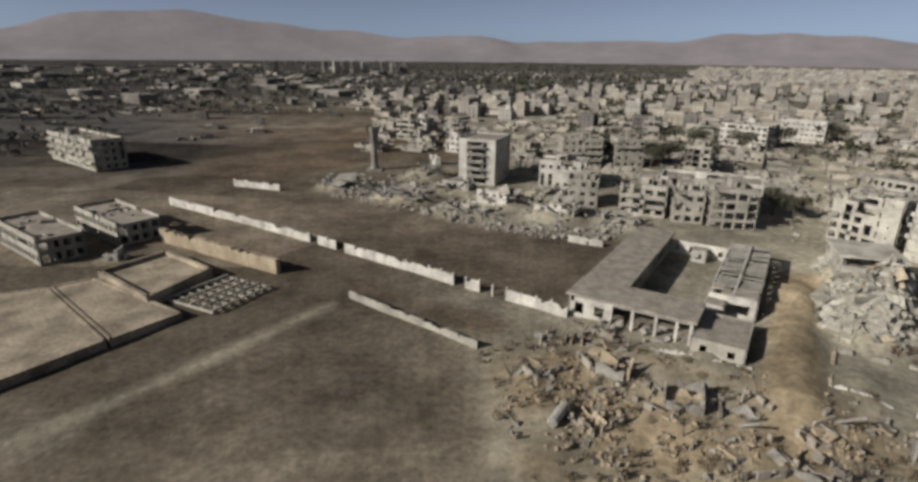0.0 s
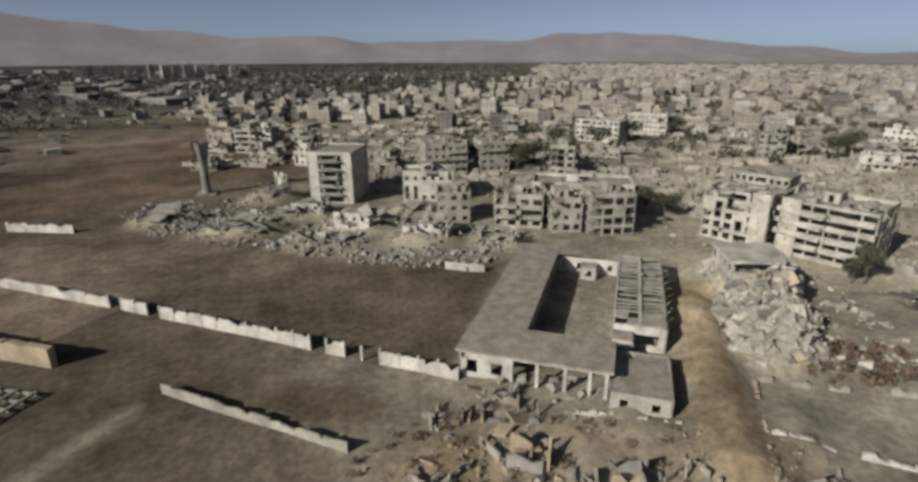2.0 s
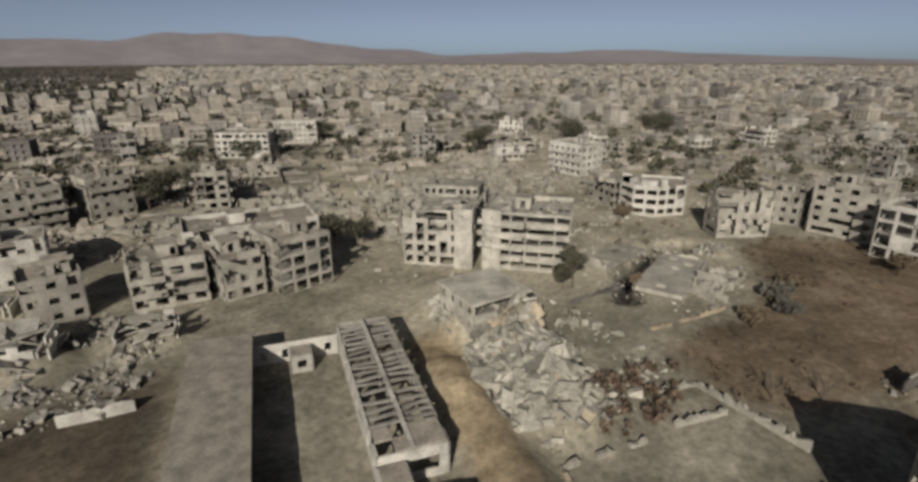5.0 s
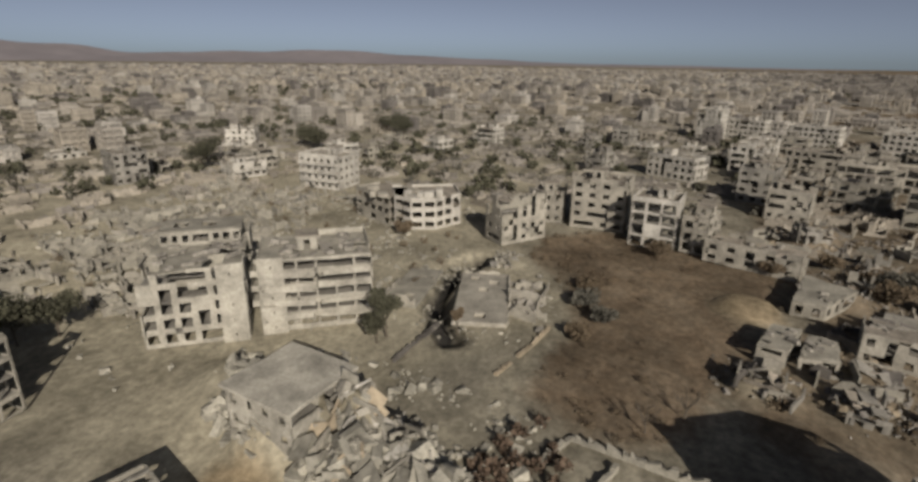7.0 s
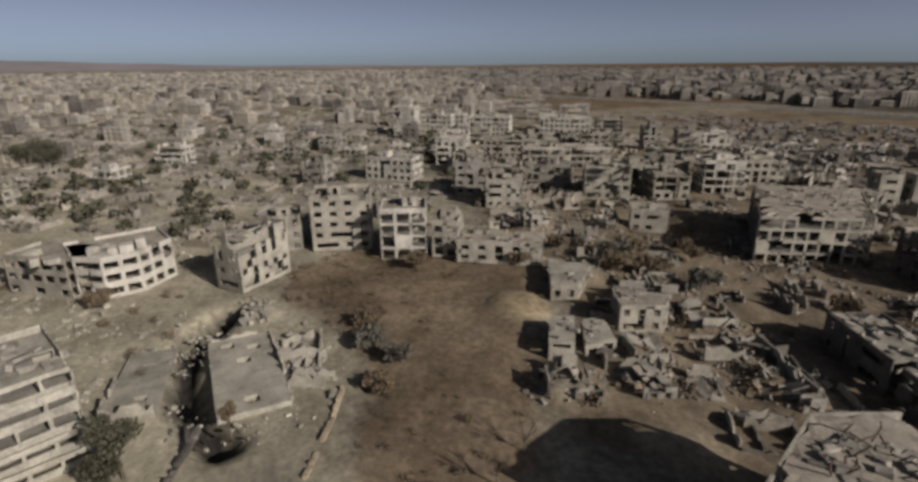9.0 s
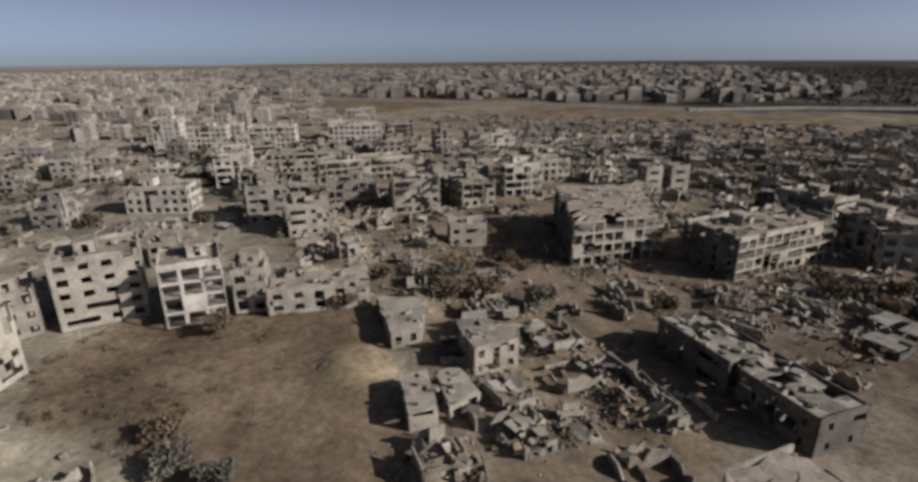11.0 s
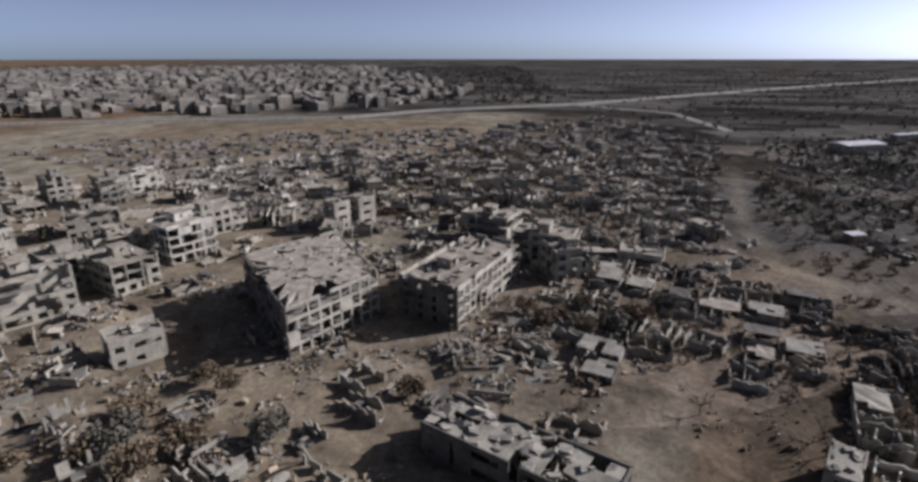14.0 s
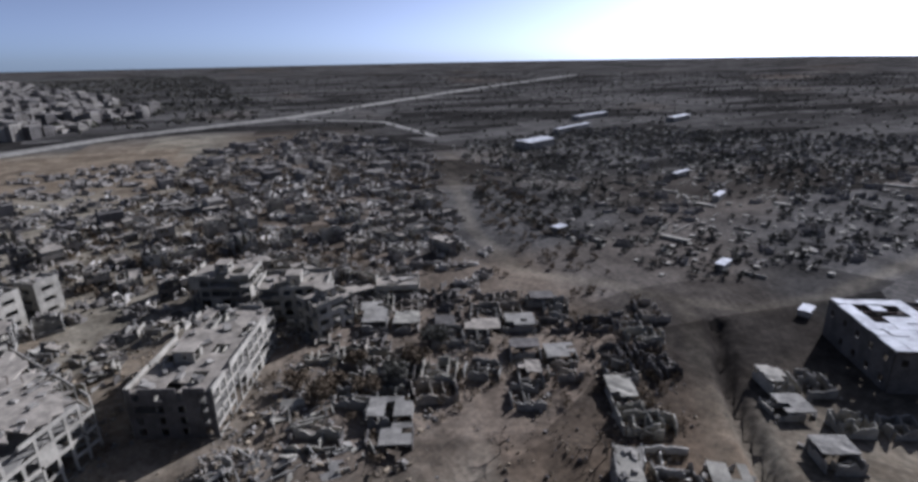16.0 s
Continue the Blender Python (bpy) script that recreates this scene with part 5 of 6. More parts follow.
levelled("levelled pale house on open dusty ground", [(96, 160), (112, 160), (138, 148), (160, 150), (215, 160), (234, 205), (140, 232), (60, 232), (56, 215)], 130, 31, (DUSTY, PLASTER, DUSTY), 6, 12, True)
levelled("levelled houses packed between standing blocks", [(182, 20), (215, 15), (330, -20), (430, -110), (330, -185), (200, -125), (176, -95), (206, -50)], 170, 35, TOWN[0], 7, 13)
levelled("levelled houses packed between standing blocks", [(215, 20), (430, -30), (520, 0), (560, 400), (300, 430), (235, 205), (222, 100)], 300, 36, TOWN[1], 7, 13)
levelled("levelled houses packed between standing blocks", [(-50, 300), (30, 280), (50, 225), (235, 205), (300, 430), (100, 520)], 200, 37, TOWN[0], 7, 13)
levelled("levelled houses and plot walls on a bare field", [(440, -235), (330, -195), (230, -290), (150, -280), (145, -400), (250, -380), (430, -300)], 260, 38, TOWN[2], 6, 11)
levelled("levelled houses packed over the dark southern lots", [(180, -100), (330, -185), (225, -285), (150, -275), (135, -420), (40, -520), (-30, -360), (-10, -260), (18, -120), (34, -85), (95, -95), (130, -115)], 760, 39, TOWN[2], 4, 9)
levelled("levelled houses packed over the dark southern lots", [(180, -100), (330, -185), (225, -285), (150, -275), (40, -320), (18, -120), (34, -85), (95, -95), (130, -115)], 330, 40, TOWN[4], 3, 7)
levelled("small walled plots among orchards", [(-30, -75), (-60, -66), (-260, -60), (-420, -240), (-200, -420), (-60, -360), (-10, -190)], 330, 41, TOWN[2], 3, 8)
levelled("levelled house of grey blocks beside a brown field", SOUTHRUINS, 120, 32, (ROOF, DUSTY, CONCRETE, DARKCON), 5, 11, True)
roofless_quarter([(72, -104), (30, -84), (-8, -62), (-16, -48), (8, -16), (24, 4), (50, 2), (64, -6), (76, -30), (90, -54), (94, -90)], 10.0, 51, 0.78, [EARTHPLOT])
roofless_quarter([(-10, -24), (0, -18), (12, 4), (2, 16), (-26, 10), (-22, -14)], 9.0, 52, 0.6, [], (CONCRETE, DUSTY, PLASTER), 0.4)
for n, (hx, hy, hw, hd) in enumerate(((31, -8, 9, 6), (25, -1, 8, 6), (27, -17, 8, 6))):
    plan_house(hx, hy, -30, hw, hd, 560 + n, n == 1, (WHITE, DUSTY))
levelled("smashed block walls in yellow earth before a compound", NEARWASTE, 7, 34, (ROOF, EARTH, CONCRETE), 4, 8, True)


# ---- the walled compound ----
def compound_part(parent_name, label, category):
    return thing(parent_name, OX, OY, CYAW, label, category)


def compound():
    rnd = random.Random(77)
    hall = compound_part("workshop_hall", "single-storey hall with flat grey roof and open column front", "hall")
    part("roof_slab", slab_sheet(-0.5, -0.7, 23.3, 8.7, 5.0, 0.4, rnd, 3.0, 0.0, 0.06), ROOF, hall, "dust-grey flat roof")
    sh = Sheet()
    pierced(sh, (0, 0), (8.0, 0), -0.3, 1, 4.9, 3.9, 0.42, 1.2, 3.3, rnd, 0.05)
    part("wall", sh, WHITE, hall, "whitewashed wall with two broken windows")
    sh = Sheet()
    pierced(sh, (22.8, 8.4), (0, 8.4), -0.3, 1, 4.9, 5.5, 0.3, 1.4, 3.2, rnd, 0.05)
    part("wall", sh, PLASTER, hall)
    sh = Sheet()
    pierced(sh, (0, 8.4), (0, 0), -0.3, 1, 4.9, 4.2, 0.3, 1.4, 3.2, rnd, 0.03)
    part("wall", sh, PLASTER, hall)
    for u in (8.2, 12.2, 16.4, 20.0, 22.4):
        sh = Sheet()
        sh.box(pose(u, 0.3, -0.4), 0.5, 0.5, 5.0)
        part("column", sh, WHITE, hall)
    sh = Sheet()
    sh.box(pose(15.4, 0.3, 3.9), 14.6, 0.35, 0.7)
    part("lintel_beam", sh, WHITE, hall)
    for k in range(14):
        sh = Sheet()
        sh.box(pose(rnd.uniform(9, 22), rnd.uniform(-2.5, 6), -0.3, rnd.gauss(0, 25), rnd.gauss(0, 25), rnd.uniform(0, 180)), rnd.uniform(1, 3), rnd.uniform(0.6, 1.6), rnd.uniform(0.5, 1.3), 0.15, rnd)
        part("debris_slab", sh, RUBBLE, hall)

    wing = compound_part("workshop_wing", "long single-storey wing with a plain grey flat roof", "hall")
    part("roof_slab", slab_sheet(-0.4, 8.9, 9.0, 52.5, 4.8, 0.4, rnd, 3.2, 0.0, 0.08), ROOF, wing, "dust-grey flat roof")
    for a, b, bay in (((8.5, 8.9), (8.5, 52.2), 4.3), ((8.5, 52.2), (0, 52.2), 4.2), ((0, 52.2), (0, 8.9), 5.2)):
        sh = Sheet()
        pierced(sh, a, b, -0.3, 1, 4.7, bay, 0.4, 1.3, 3.2, rnd, 0.04)
        part("wall", sh, PLASTER, wing)

    annex = compound_part("annex", "boxy annex with a bare flat roof and a shell hole", "annex")
    part("roof_slab", slab_sheet(22.9, -2.2, 31.4, 9.6, 2.9, 0.35, rnd, 1.7, 0.03, 0.08), ROOF, annex)
    for a, b in (((22.8, -2.4), (31.5, -2.4)), ((31.5, -2.4), (31.5, 9.8)), ((31.5, 9.8), (22.8, 9.8)), ((22.8, 9.8), (22.8, -2.4))):
        sh = Sheet()
        pierced(sh, a, b, -0.3, 1, 3.2, 4.2, 0.26, 1.0, 2.3, rnd, 0.03, top=0.12)
        part("wall", sh, PLASTER, annex)

    bare = compound_part("roofless_shed", "roofless shed with a lattice of bare roof beams", "shed")
    for a, b in (((22.5, 16.5), (31.5, 16.5)), ((31.5, 16.5), (31.5, 52)), ((31.5, 52), (22.5, 52)), ((22.5, 52), (22.5, 16.5))):
        sh = Sheet()
        pierced(sh, a, b, -0.3, 1, 4.6, 3.9, 0.4, 1.2, 3.1, rnd, 0.08)
        part("wall", sh, WHITE if b[1] < 17 else PLASTER, bare)
    part("roof_slab", slab_sheet(22.8, 16.8, 31.2, 21.5, 4.5, 0.3, rnd, 2.2, 0.12, 0.2), ROOF, bare, "surviving strip of flat roof")
    for v in np.arange(22.5, 51.5, 1.55):
        for u0, u1 in ((22.6, 26.9), (27.1, 31.4)):
            if rnd.random() < 0.9:
                sh = Sheet()
                sh.beam((u0, v + rnd.uniform(-0.3, 0.3), 4.3 + rnd.uniform(-0.5, 0)), (u1, v + rnd.uniform(-0.3, 0.3), 4.4 + rnd.uniform(-0.4, 0)), 0.42, 0.3)
                part("roof_beam", sh, CONCRETE, bare)
    sh = Sheet()
    sh.beam((27, 16.8, 4.35), (27, 51.8, 4.35), 0.5, 0.45)
    part("ridge_beam", sh, WHITE, bare)
    for v in (25, 31, 37, 43, 49):
        sh = Sheet()
        sh.box(pose(27, v, -0.3), 0.45, 0.45, 4.5)
        part("column", sh, CONCRETE, bare)

    yard = compound_part("courtyard_wall", "whitewashed courtyard wall with a broken doorway", "wall")
    sh = Sheet()
    pierced(sh, (8.6, 49.8), (22.4, 49.8), -0.3, 1, 3.6, 3.4, 0.3, 0.9, 2.4, rnd, 0.1)
    part("wall", sh, WHITE, yard)
    for k, (u, v) in enumerate(((16.2, 47.5), (24.2, 14.4))):
        hut = compound_part("hut", "small whitewashed hut with a flat roof", "hut")
        for a, b in (((u - 1.8, v - 1.8), (u + 1.8, v - 1.8)), ((u + 1.8, v - 1.8), (u + 1.8, v + 1.8)), ((u + 1.8, v + 1.8), (u - 1.8, v + 1.8)), ((u - 1.8, v + 1.8), (u - 1.8, v - 1.8))):
            sh = Sheet()
            pierced(sh, a, b, -0.3, 1, 3.0 + k * 0.6, 3.6, 0.4, 0.9, 2.2, rnd, 0.0)
            part("wall", sh, WHITE, hut)
        sh = Sheet()
        sh.box(pose(u, v, 2.6 + k * 0.6), 3.3, 3.3, 0.22)
        part("roof_slab", sh, ROOF, hut)
    TAKEN.append((45, 112, 36))


compound()


# ---- free-standing walls ----
def long_wall(name, label, a, b, h, panel, seed, mat, gap=0.12, posts=True, t=0.3, wear=5):
    """A yard wall of panels between posts, some of them blown out."""
    rnd = random.Random(seed)
    L = math.hypot(b[0] - a[0], b[1] - a[1])
    ob = thing(name, a[0], a[1], math.degrees(math.atan2(b[1] - a[1], b[0] - a[0])), label, "wall")
    n = max(1, round(L / panel))
    w = L / n
    for k in range(n):
        if rnd.random() >= gap:
            sh = Sheet()
            cut = [0.0, *sorted(rnd.uniform(0.1, 0.9) * w for _ in range(3)), w]
            hs = [h - (rnd.random() ** wear) * h * (0.5 if wear > 2 else 0.9) for _ in cut]
            for (c0, c1), (h0, h1) in zip(zip(cut, cut[1:]), zip(hs, hs[1:])):
                p = [(k * w + c, y, z) for c, hh in ((c0, h0), (c1, h1)) for y in (-t / 2, t / 2) for z in (-0.5, hh)]
                sh.quad(p[0], p[4], p[5], p[1])
                sh.quad(p[6], p[2], p[3], p[7])
                sh.quad(p[1], p[5], p[7], p[3])
            for u, hh in ((cut[0], hs[0]), (cut[-1], hs[-1])):
                sh.quad((k * w + u, -t / 2, -0.5), (k * w + u, t / 2, -0.5), (k * w + u, t / 2, hh), (k * w + u, -t / 2, hh))
            part("panel", sh, mat, ob)
        if posts and rnd.random() < 0.92:
            sh = Sheet()
            sh.box(pose(k * w, 0, -0.5), 0.35, t + 0.14, h + 0.55 + rnd.uniform(0, 0.5))
            part("post", sh, mat, ob)
    return ob


long_wall("boundary_wall", "whitewashed boundary wall, whole along a bare field", (-97.2, 176.7), (-40.3, 139.1), 2.3, 6, 1, WHITE, 0.0, False, 0.5)
long_wall("boundary_wall", "whitewashed boundary wall of panels with gaps blown through", (-40.3, 139.1), (21.2, 95.4), 2.4, 3.4, 21, WHITE, 0.2)
long_wall("field_wall", "low crumbling field wall of pale blocks", (-22.8, 103.8), (3.4, 83.2), 1.5, 4, 3, DUSTY, 0.03, False)
long_wall("far_wall", "stretch of whitewashed wall by the meadow", (-87.0, 205.2), (-66.7, 196.5), 2.4, 5, 4, WHITE, 0.2, False)
long_wall("low_wall", "low broken white wall before the annex", (33.6, 83.6), (47.6, 76.6), 1.0, 2.4, 5, WHITE, 0.15, False, 0.4, 1.2)
# the first wall is added, coloured dark in place of a narrow ditch's shade
for wa, wb, wh, wm in (((124, 100.3), (109, 104.8), 0.8, DARKCON), ((108, 87.6), (118.5, 82.4), 0.7, SAND), ((118.5, 82.4), (128.5, 78.4), 0.8, SAND), ((65.5, 83.5), (77.0, 77.2), 1.1, DUSTY), ((82.7, 75.3), (90.0, 70.5), 1.0, DUSTY), ((89.0, 80.2), (94.7, 76.0), 1.3, DUSTY), ((94.7, 76.0), (88.5, 60.0), 1.3, DUSTY), ((65.5, 83.5), (57.5, 72.6), 0.7, SAND), ((57.5, 72.6), (72.0, 60.5), 1.0, WHITE), ((74.0, 60.0), (83.0, 55.5), 1.6, WHITE)):
    long_wall("plot_wall", "crumbling low plot wall of rough blocks in rubble", wa, wb, wh, 2.6, 6 + int(wa[0] + wb[1]), wm, 0.12, False, 0.6, 1.1)
long_wall("yard_wall", "tall sandy wall along the walled yard", (-80.1, 138.8), (-41.5, 116.0), 3.6, 5, 12, EARTH, 0.0, False, 1.2)
long_wall("road_wall", "pale wall end lying along the rubble", (30.0, 141.5), (38.5, 137.5), 1.8, 4, 14, WHITE, 0.0, False)

# ---- the walled yards west of the field ----
def tank(name, label, corners, h, rim, top, seed):
    """A raised yard with a rim round a sunken floor."""
    rnd = random.Random(seed)
    cx, cy = sum(p[0] for p in corners) / len(corners), sum(p[1] for p in corners) / len(corners)
    ob = thing(name, cx, cy, 0, label, "yard")
    loc = [(x - cx, y - cy) for x, y in corners]
    sh = Sheet()
    sh.quad(*[(x * 0.99, y * 0.99, top) for x, y in loc])
    part("floor", sh, TERRACE, ob)
    for (x0, y0), (x1, y1) in zip(loc, loc[1:] + loc[:1]):
        sh = Sheet()
        L = math.hypot(x1 - x0, y1 - y0)
        sh.box(pose((x0 + x1) / 2, (y0 + y1) / 2, -0.5, 0, 0, math.degrees(math.atan2(y1 - y0, x1 - x0))), L + rim, rim, h + 0.5, 0.0, rnd)
        part("rim_wall", sh, TERRACE, ob)


tank("settling_tank", "square walled tank with a flat pale floor", [(-78.8, 110.6), (-61.5, 97.8), (-55.9, 113.0), (-71.2, 123.6)], 2.6, 0.8, 1.7, 1)
tank("loading_terrace", "raised sandy terrace with low rims", [(-85.3, 104.2), (-59.9, 82.9), (-52.7, 92.9), (-79.7, 109.0)], 1.5, 0.5, 1.3, 2)
tank("loading_terrace", "raised sandy terrace with low rims", [(-112, 92), (-74, 62), (-60.6, 82.2), (-85.8, 103.5)], 1.5, 0.5, 1.4, 3)
lattice = thing("rack", -59.0, 100.5, 0, "flat lattice of pale concrete bars on dark ground", "rack")
for k in range(8):
    sh = Sheet()
    p = Vector((7.1, 12.2, 0)) * (k / 7)
    sh.beam(p + Vector((0, 0, 0.5)), p + Vector((11.5, -5.6, 0.5)), 0.4, 0.4)
    part("bar", sh, DUSTY, lattice)
for k in range(5):
    sh = Sheet()
    p = Vector((11.5, -5.6, 0)) * (k / 4)
    sh.beam(p + Vector((0, 0, 0.95)), p + Vector((7.1, 12.2, 0.95)), 0.4, 0.35)
    part("bar", sh, DUSTY, lattice)
for k in range(4):
    strip = thing("ridge_strip", -96 + 3 * k, 96 - 6 * k, -30, "long low concrete strip on the terrace", "strip", z=1.4)
    sh = Sheet()
    sh.box(pose(0, 0, 0), 14, 1.0, 0.8)
    part("beam", sh, DUSTY, strip)
wreck("white hut broken open beside the yard", -84, 124, 10, 6, 5, 3.2, 260, 2, 5, WHITE)

# ---- single landmarks ----
def flared_tower(x, y):
    """A slender water tower that flares towards its top, one flank torn away."""
    ob = thing("water_tower", x, y, 0, "slender flared concrete water tower with a torn flank", "water tower")
    n, rings = 20, ((0, 2.0), (3, 1.4), (8, 1.4), (12, 1.8), (16, 2.4), (19, 3.2))
    sh = Sheet()
    for (z0, r0), (z1, r1) in zip(rings, rings[1:]):
        for k in range(n):
            if z0 > 7 and (k in (2, 3, 4) or (z0 > 11 and k in (11, 12, 15))):
                continue
            a, b = 2 * math.pi * k / n, 2 * math.pi * (k + 1) / n
            o = [(r0 * math.cos(a), r0 * math.sin(a), z0), (r0 * math.cos(b), r0 * math.sin(b), z0), (r1 * math.cos(b), r1 * math.sin(b), z1), (r1 * math.cos(a), r1 * math.sin(a), z1)]
            sh.quad(*o)
            sh.quad(*[(p[0] * 0.9, p[1] * 0.9, p[2]) for p in reversed(o)])
    part("shell", sh, CONCRETE, ob)
    sh = Sheet()
    sh.box(pose(0, 0, -0.5), 7, 7, 1.0)
    part("footing", sh, CONCRETE, ob)


flared_tower(-37.5, 237)


def fallen_column(x, y, yaw, ln, r):
    """A round whitewashed column lying on the earth, with a broken end."""
    ob = thing("fallen_column", x, y, yaw, "short whitewashed round column lying on yellow earth", "column", z=heap_height(x, y) + r * 0.6)
    sh, core = Sheet(), Sheet()
    limb(sh, (-ln / 2, 0, 0), (ln / 2, 0, 0.25), r, r * 0.94, 14)
    part("shaft", sh, WHITE, ob)
    for s in (-1, 1):
        limb(core, (s * ln / 2, 0, 0.125 + s * 0.125), (s * (ln / 2 + 0.12), 0, 0.125 + s * 0.125), r * 0.97, 0.05, 14)
    part("broken_end", core, RUBBLE, ob)


def tin_shed():
    ob = thing("warehouse", -38.9, -32.4, 63.7, "large warehouse with a torn white sheet roof", "warehouse")
    w, d, h = 26.2, 30.0, 10.0
    rnd = random.Random(9)
    for a, b in (((0, 0), (w, 0)), ((w, 0), (w, d)), ((w, d), (0, d)), ((0, d), (0, 0))):
        sh = Sheet()
        pierced(sh, a, b, -0.3, 2, h / 2, 5, 0.3, 1.5, 3.2, rnd, 0.02)
        part("wall", sh, DARKCON, ob)
    for i in range(8):
        for j in range(9):
            if rnd.random() < (0.45 if i in (1, 2) else 0.16):
                continue
            sh = Sheet()
            sh.box(pose(w * (i + 0.5) / 8, d * (j + 0.5) / 9, h + rnd.uniform(-0.05, 0.15), rnd.gauss(0, 2), rnd.gauss(0, 2)), w / 8 - 0.05, d / 9 - 0.05, 0.08)
            part("roof_sheet", sh, TIN, ob)
    for i in range(9):
        sh = Sheet()
        sh.beam((w * i / 8, 0.3, h - 0.4), (w * i / 8, d - 0.3, h - 0.4), 0.25)
        part("roof_truss", sh, RUST, ob)
    TAKEN.append((-45, -12, 22))


# local y runs away from the road, so the shed lies to the west of its front
tin_shed()


def rounded_block(label, pts, depth, storeys, seed, mat):
    """An apartment block whose front follows a bent line."""
    rnd = random.Random(seed)
    cx, cy = sum(p[0] for p in pts) / len(pts), sum(p[1] for p in pts) / len(pts)
    ob = thing("apartment_block", cx, cy, 0, label, "ruined building")
    front = [Vector((x - cx, y - cy)) for x, y in pts]
    mid = (front[-1] - front[0]).normalized()
    back = [p + Vector((-mid.y, mid.x)) * depth for p in (front[-1], front[0])]
    ring = [*front, *back]
    h = 3.0
    for a, b in zip(ring, ring[1:] + ring[:1]):
        sh = Sheet()
        pierced(sh, tuple(a), tuple(b), -0.3, storeys, h, 3.4, 0.76, 1.0, 2.55, rnd, 0.12, top=0.8)
        part("wall", sh, mat, ob)
    for k in range(1, storeys + 1):
        sh = Sheet()
        z = k * h - 0.3
        sh.quad(*[(p.x * 0.985, p.y * 0.985, z) for p in ring])
        sh.quad(*[(p.x * 0.985, p.y * 0.985, z - 0.25) for p in reversed(ring)])
        part("roof_slab" if k == storeys else "floor_slab", sh, ROOF, ob)
    for k in range(6):
        sh = Sheet()
        q = front[k % len(front)] * 0.5
        sh.box(pose(q.x + rnd.uniform(-3, 3), q.y + rnd.uniform(-3, 3), storeys * h - 0.3, 0, 0, rnd.uniform(0, 90)), rnd.uniform(1.5, 4), rnd.uniform(1.5, 3), rnd.uniform(0.6, 2.4), 0.05, rnd)
        part("roof_shed", sh, mat, ob)
    TAKEN.append((cx + 6, cy + 3, 22))


rounded_block("cream apartment block with a rounded corner front", [(193.0, 141.5), (183.0, 127.5)], 12, 3, 51, PLASTER)
rounded_block("cream apartment block with a rounded corner front", [(184.5, 126.5), (181.0, 120.5), (183.0, 113.5), (191.0, 107.5)], 13, 3, 52, WHITE)

# ---- the town beyond ----
def cheap_house(sh, x, y, yaw, w, d, storeys, rnd, h=3.0):
    """A far block: floor slabs and piers that stand proud of a recessed core."""
    m = pose(x, y, -0.3, 0, 0, yaw)
    if storeys > 1 and rnd.random() < 0.55:
        # one flank has lost its upper floors
        cut = rnd.uniform(0.3, 0.6) * w
        low = max(1, storeys - rnd.choice((1, 1, 2)))
        side = rnd.choice((-1, 1))
        sh.box(m @ pose(side * (w - cut) / 2, 0, 0), cut, d * rnd.uniform(0.8, 1.0), low * h + 0.6)
        sh.box(m @ pose(side * (w - cut) / 2, 0, low * h + 0.5, rnd.gauss(0, 6), rnd.gauss(0, 6)), cut * 0.8, d * 0.7, 0.5, 0.1, rnd)
        m = m @ pose(-side * cut / 2, 0, 0)
        w -= cut
    top = storeys * h
    sh.box(m, w - 2.0, d - 2.0, top + 0.3)
    for k in range(1, storeys + 1):
        sh.box(m @ pose(0, 0, k * h - 1.1 + 0.3), w, d, 1.0 if k < storeys else 1.5, 0.012, rnd)
    n = max(2, round(w / 4.0))
    for i in range(n + 1):
        for s in (-1, 1):
            sh.box(m @ pose(-w / 2 + 0.6 + (w - 1.2) * i / n, s * (d / 2 - 0.56), 0), 0.9, 1.0, top * (1 if rnd.random() < 0.85 else rnd.uniform(0.3, 0.9)))
    n = max(2, round(d / 4.0))
    for i in range(1, n):
        for s in (-1, 1):
            sh.box(m @ pose(s * (w / 2 - 0.56), -d / 2 + 0.6 + (d - 1.2) * i / n, 0), 1.0, 0.9, top)
    for _ in range(2):
        sh.box(m @ pose(rnd.uniform(-0.35, 0.35) * w, rnd.uniform(-0.35, 0.35) * d, top), rnd.uniform(1, 3), rnd.uniform(1, 3), rnd.uniform(0.6, 1.9), 0.1, rnd)
    if rnd.random() < 0.3:
        sh.box(m @ pose(rnd.uniform(-w / 4, w / 4), rnd.uniform(-d / 4, d / 4), top), 3.4, 4, 2.9)


EASTTOWN = [(-60, 300), (20, 285), (40, 215), (100, 200), (150, 215), (215, 190), (240, 150), (220, 100), (215, 20), (200, -20), (175, -70), (185, -110), (300, -170), (420, -150), (600, -250), (2600, -700), (3000, 3000), (1400, 3300), (460, 1150), (300, 860), (60, 760), (-120, 640)]
FARTOWN = [(300, -560), (460, -480), (640, -390), (820, -310), (2600, -700), (2600, -2400), (900, -2300), (330, -1100), (230, -700)]
SUBURB = [(-1200, 500), (-300, 380), (-120, 700), (-300, 2400), (-1500, 2200)]


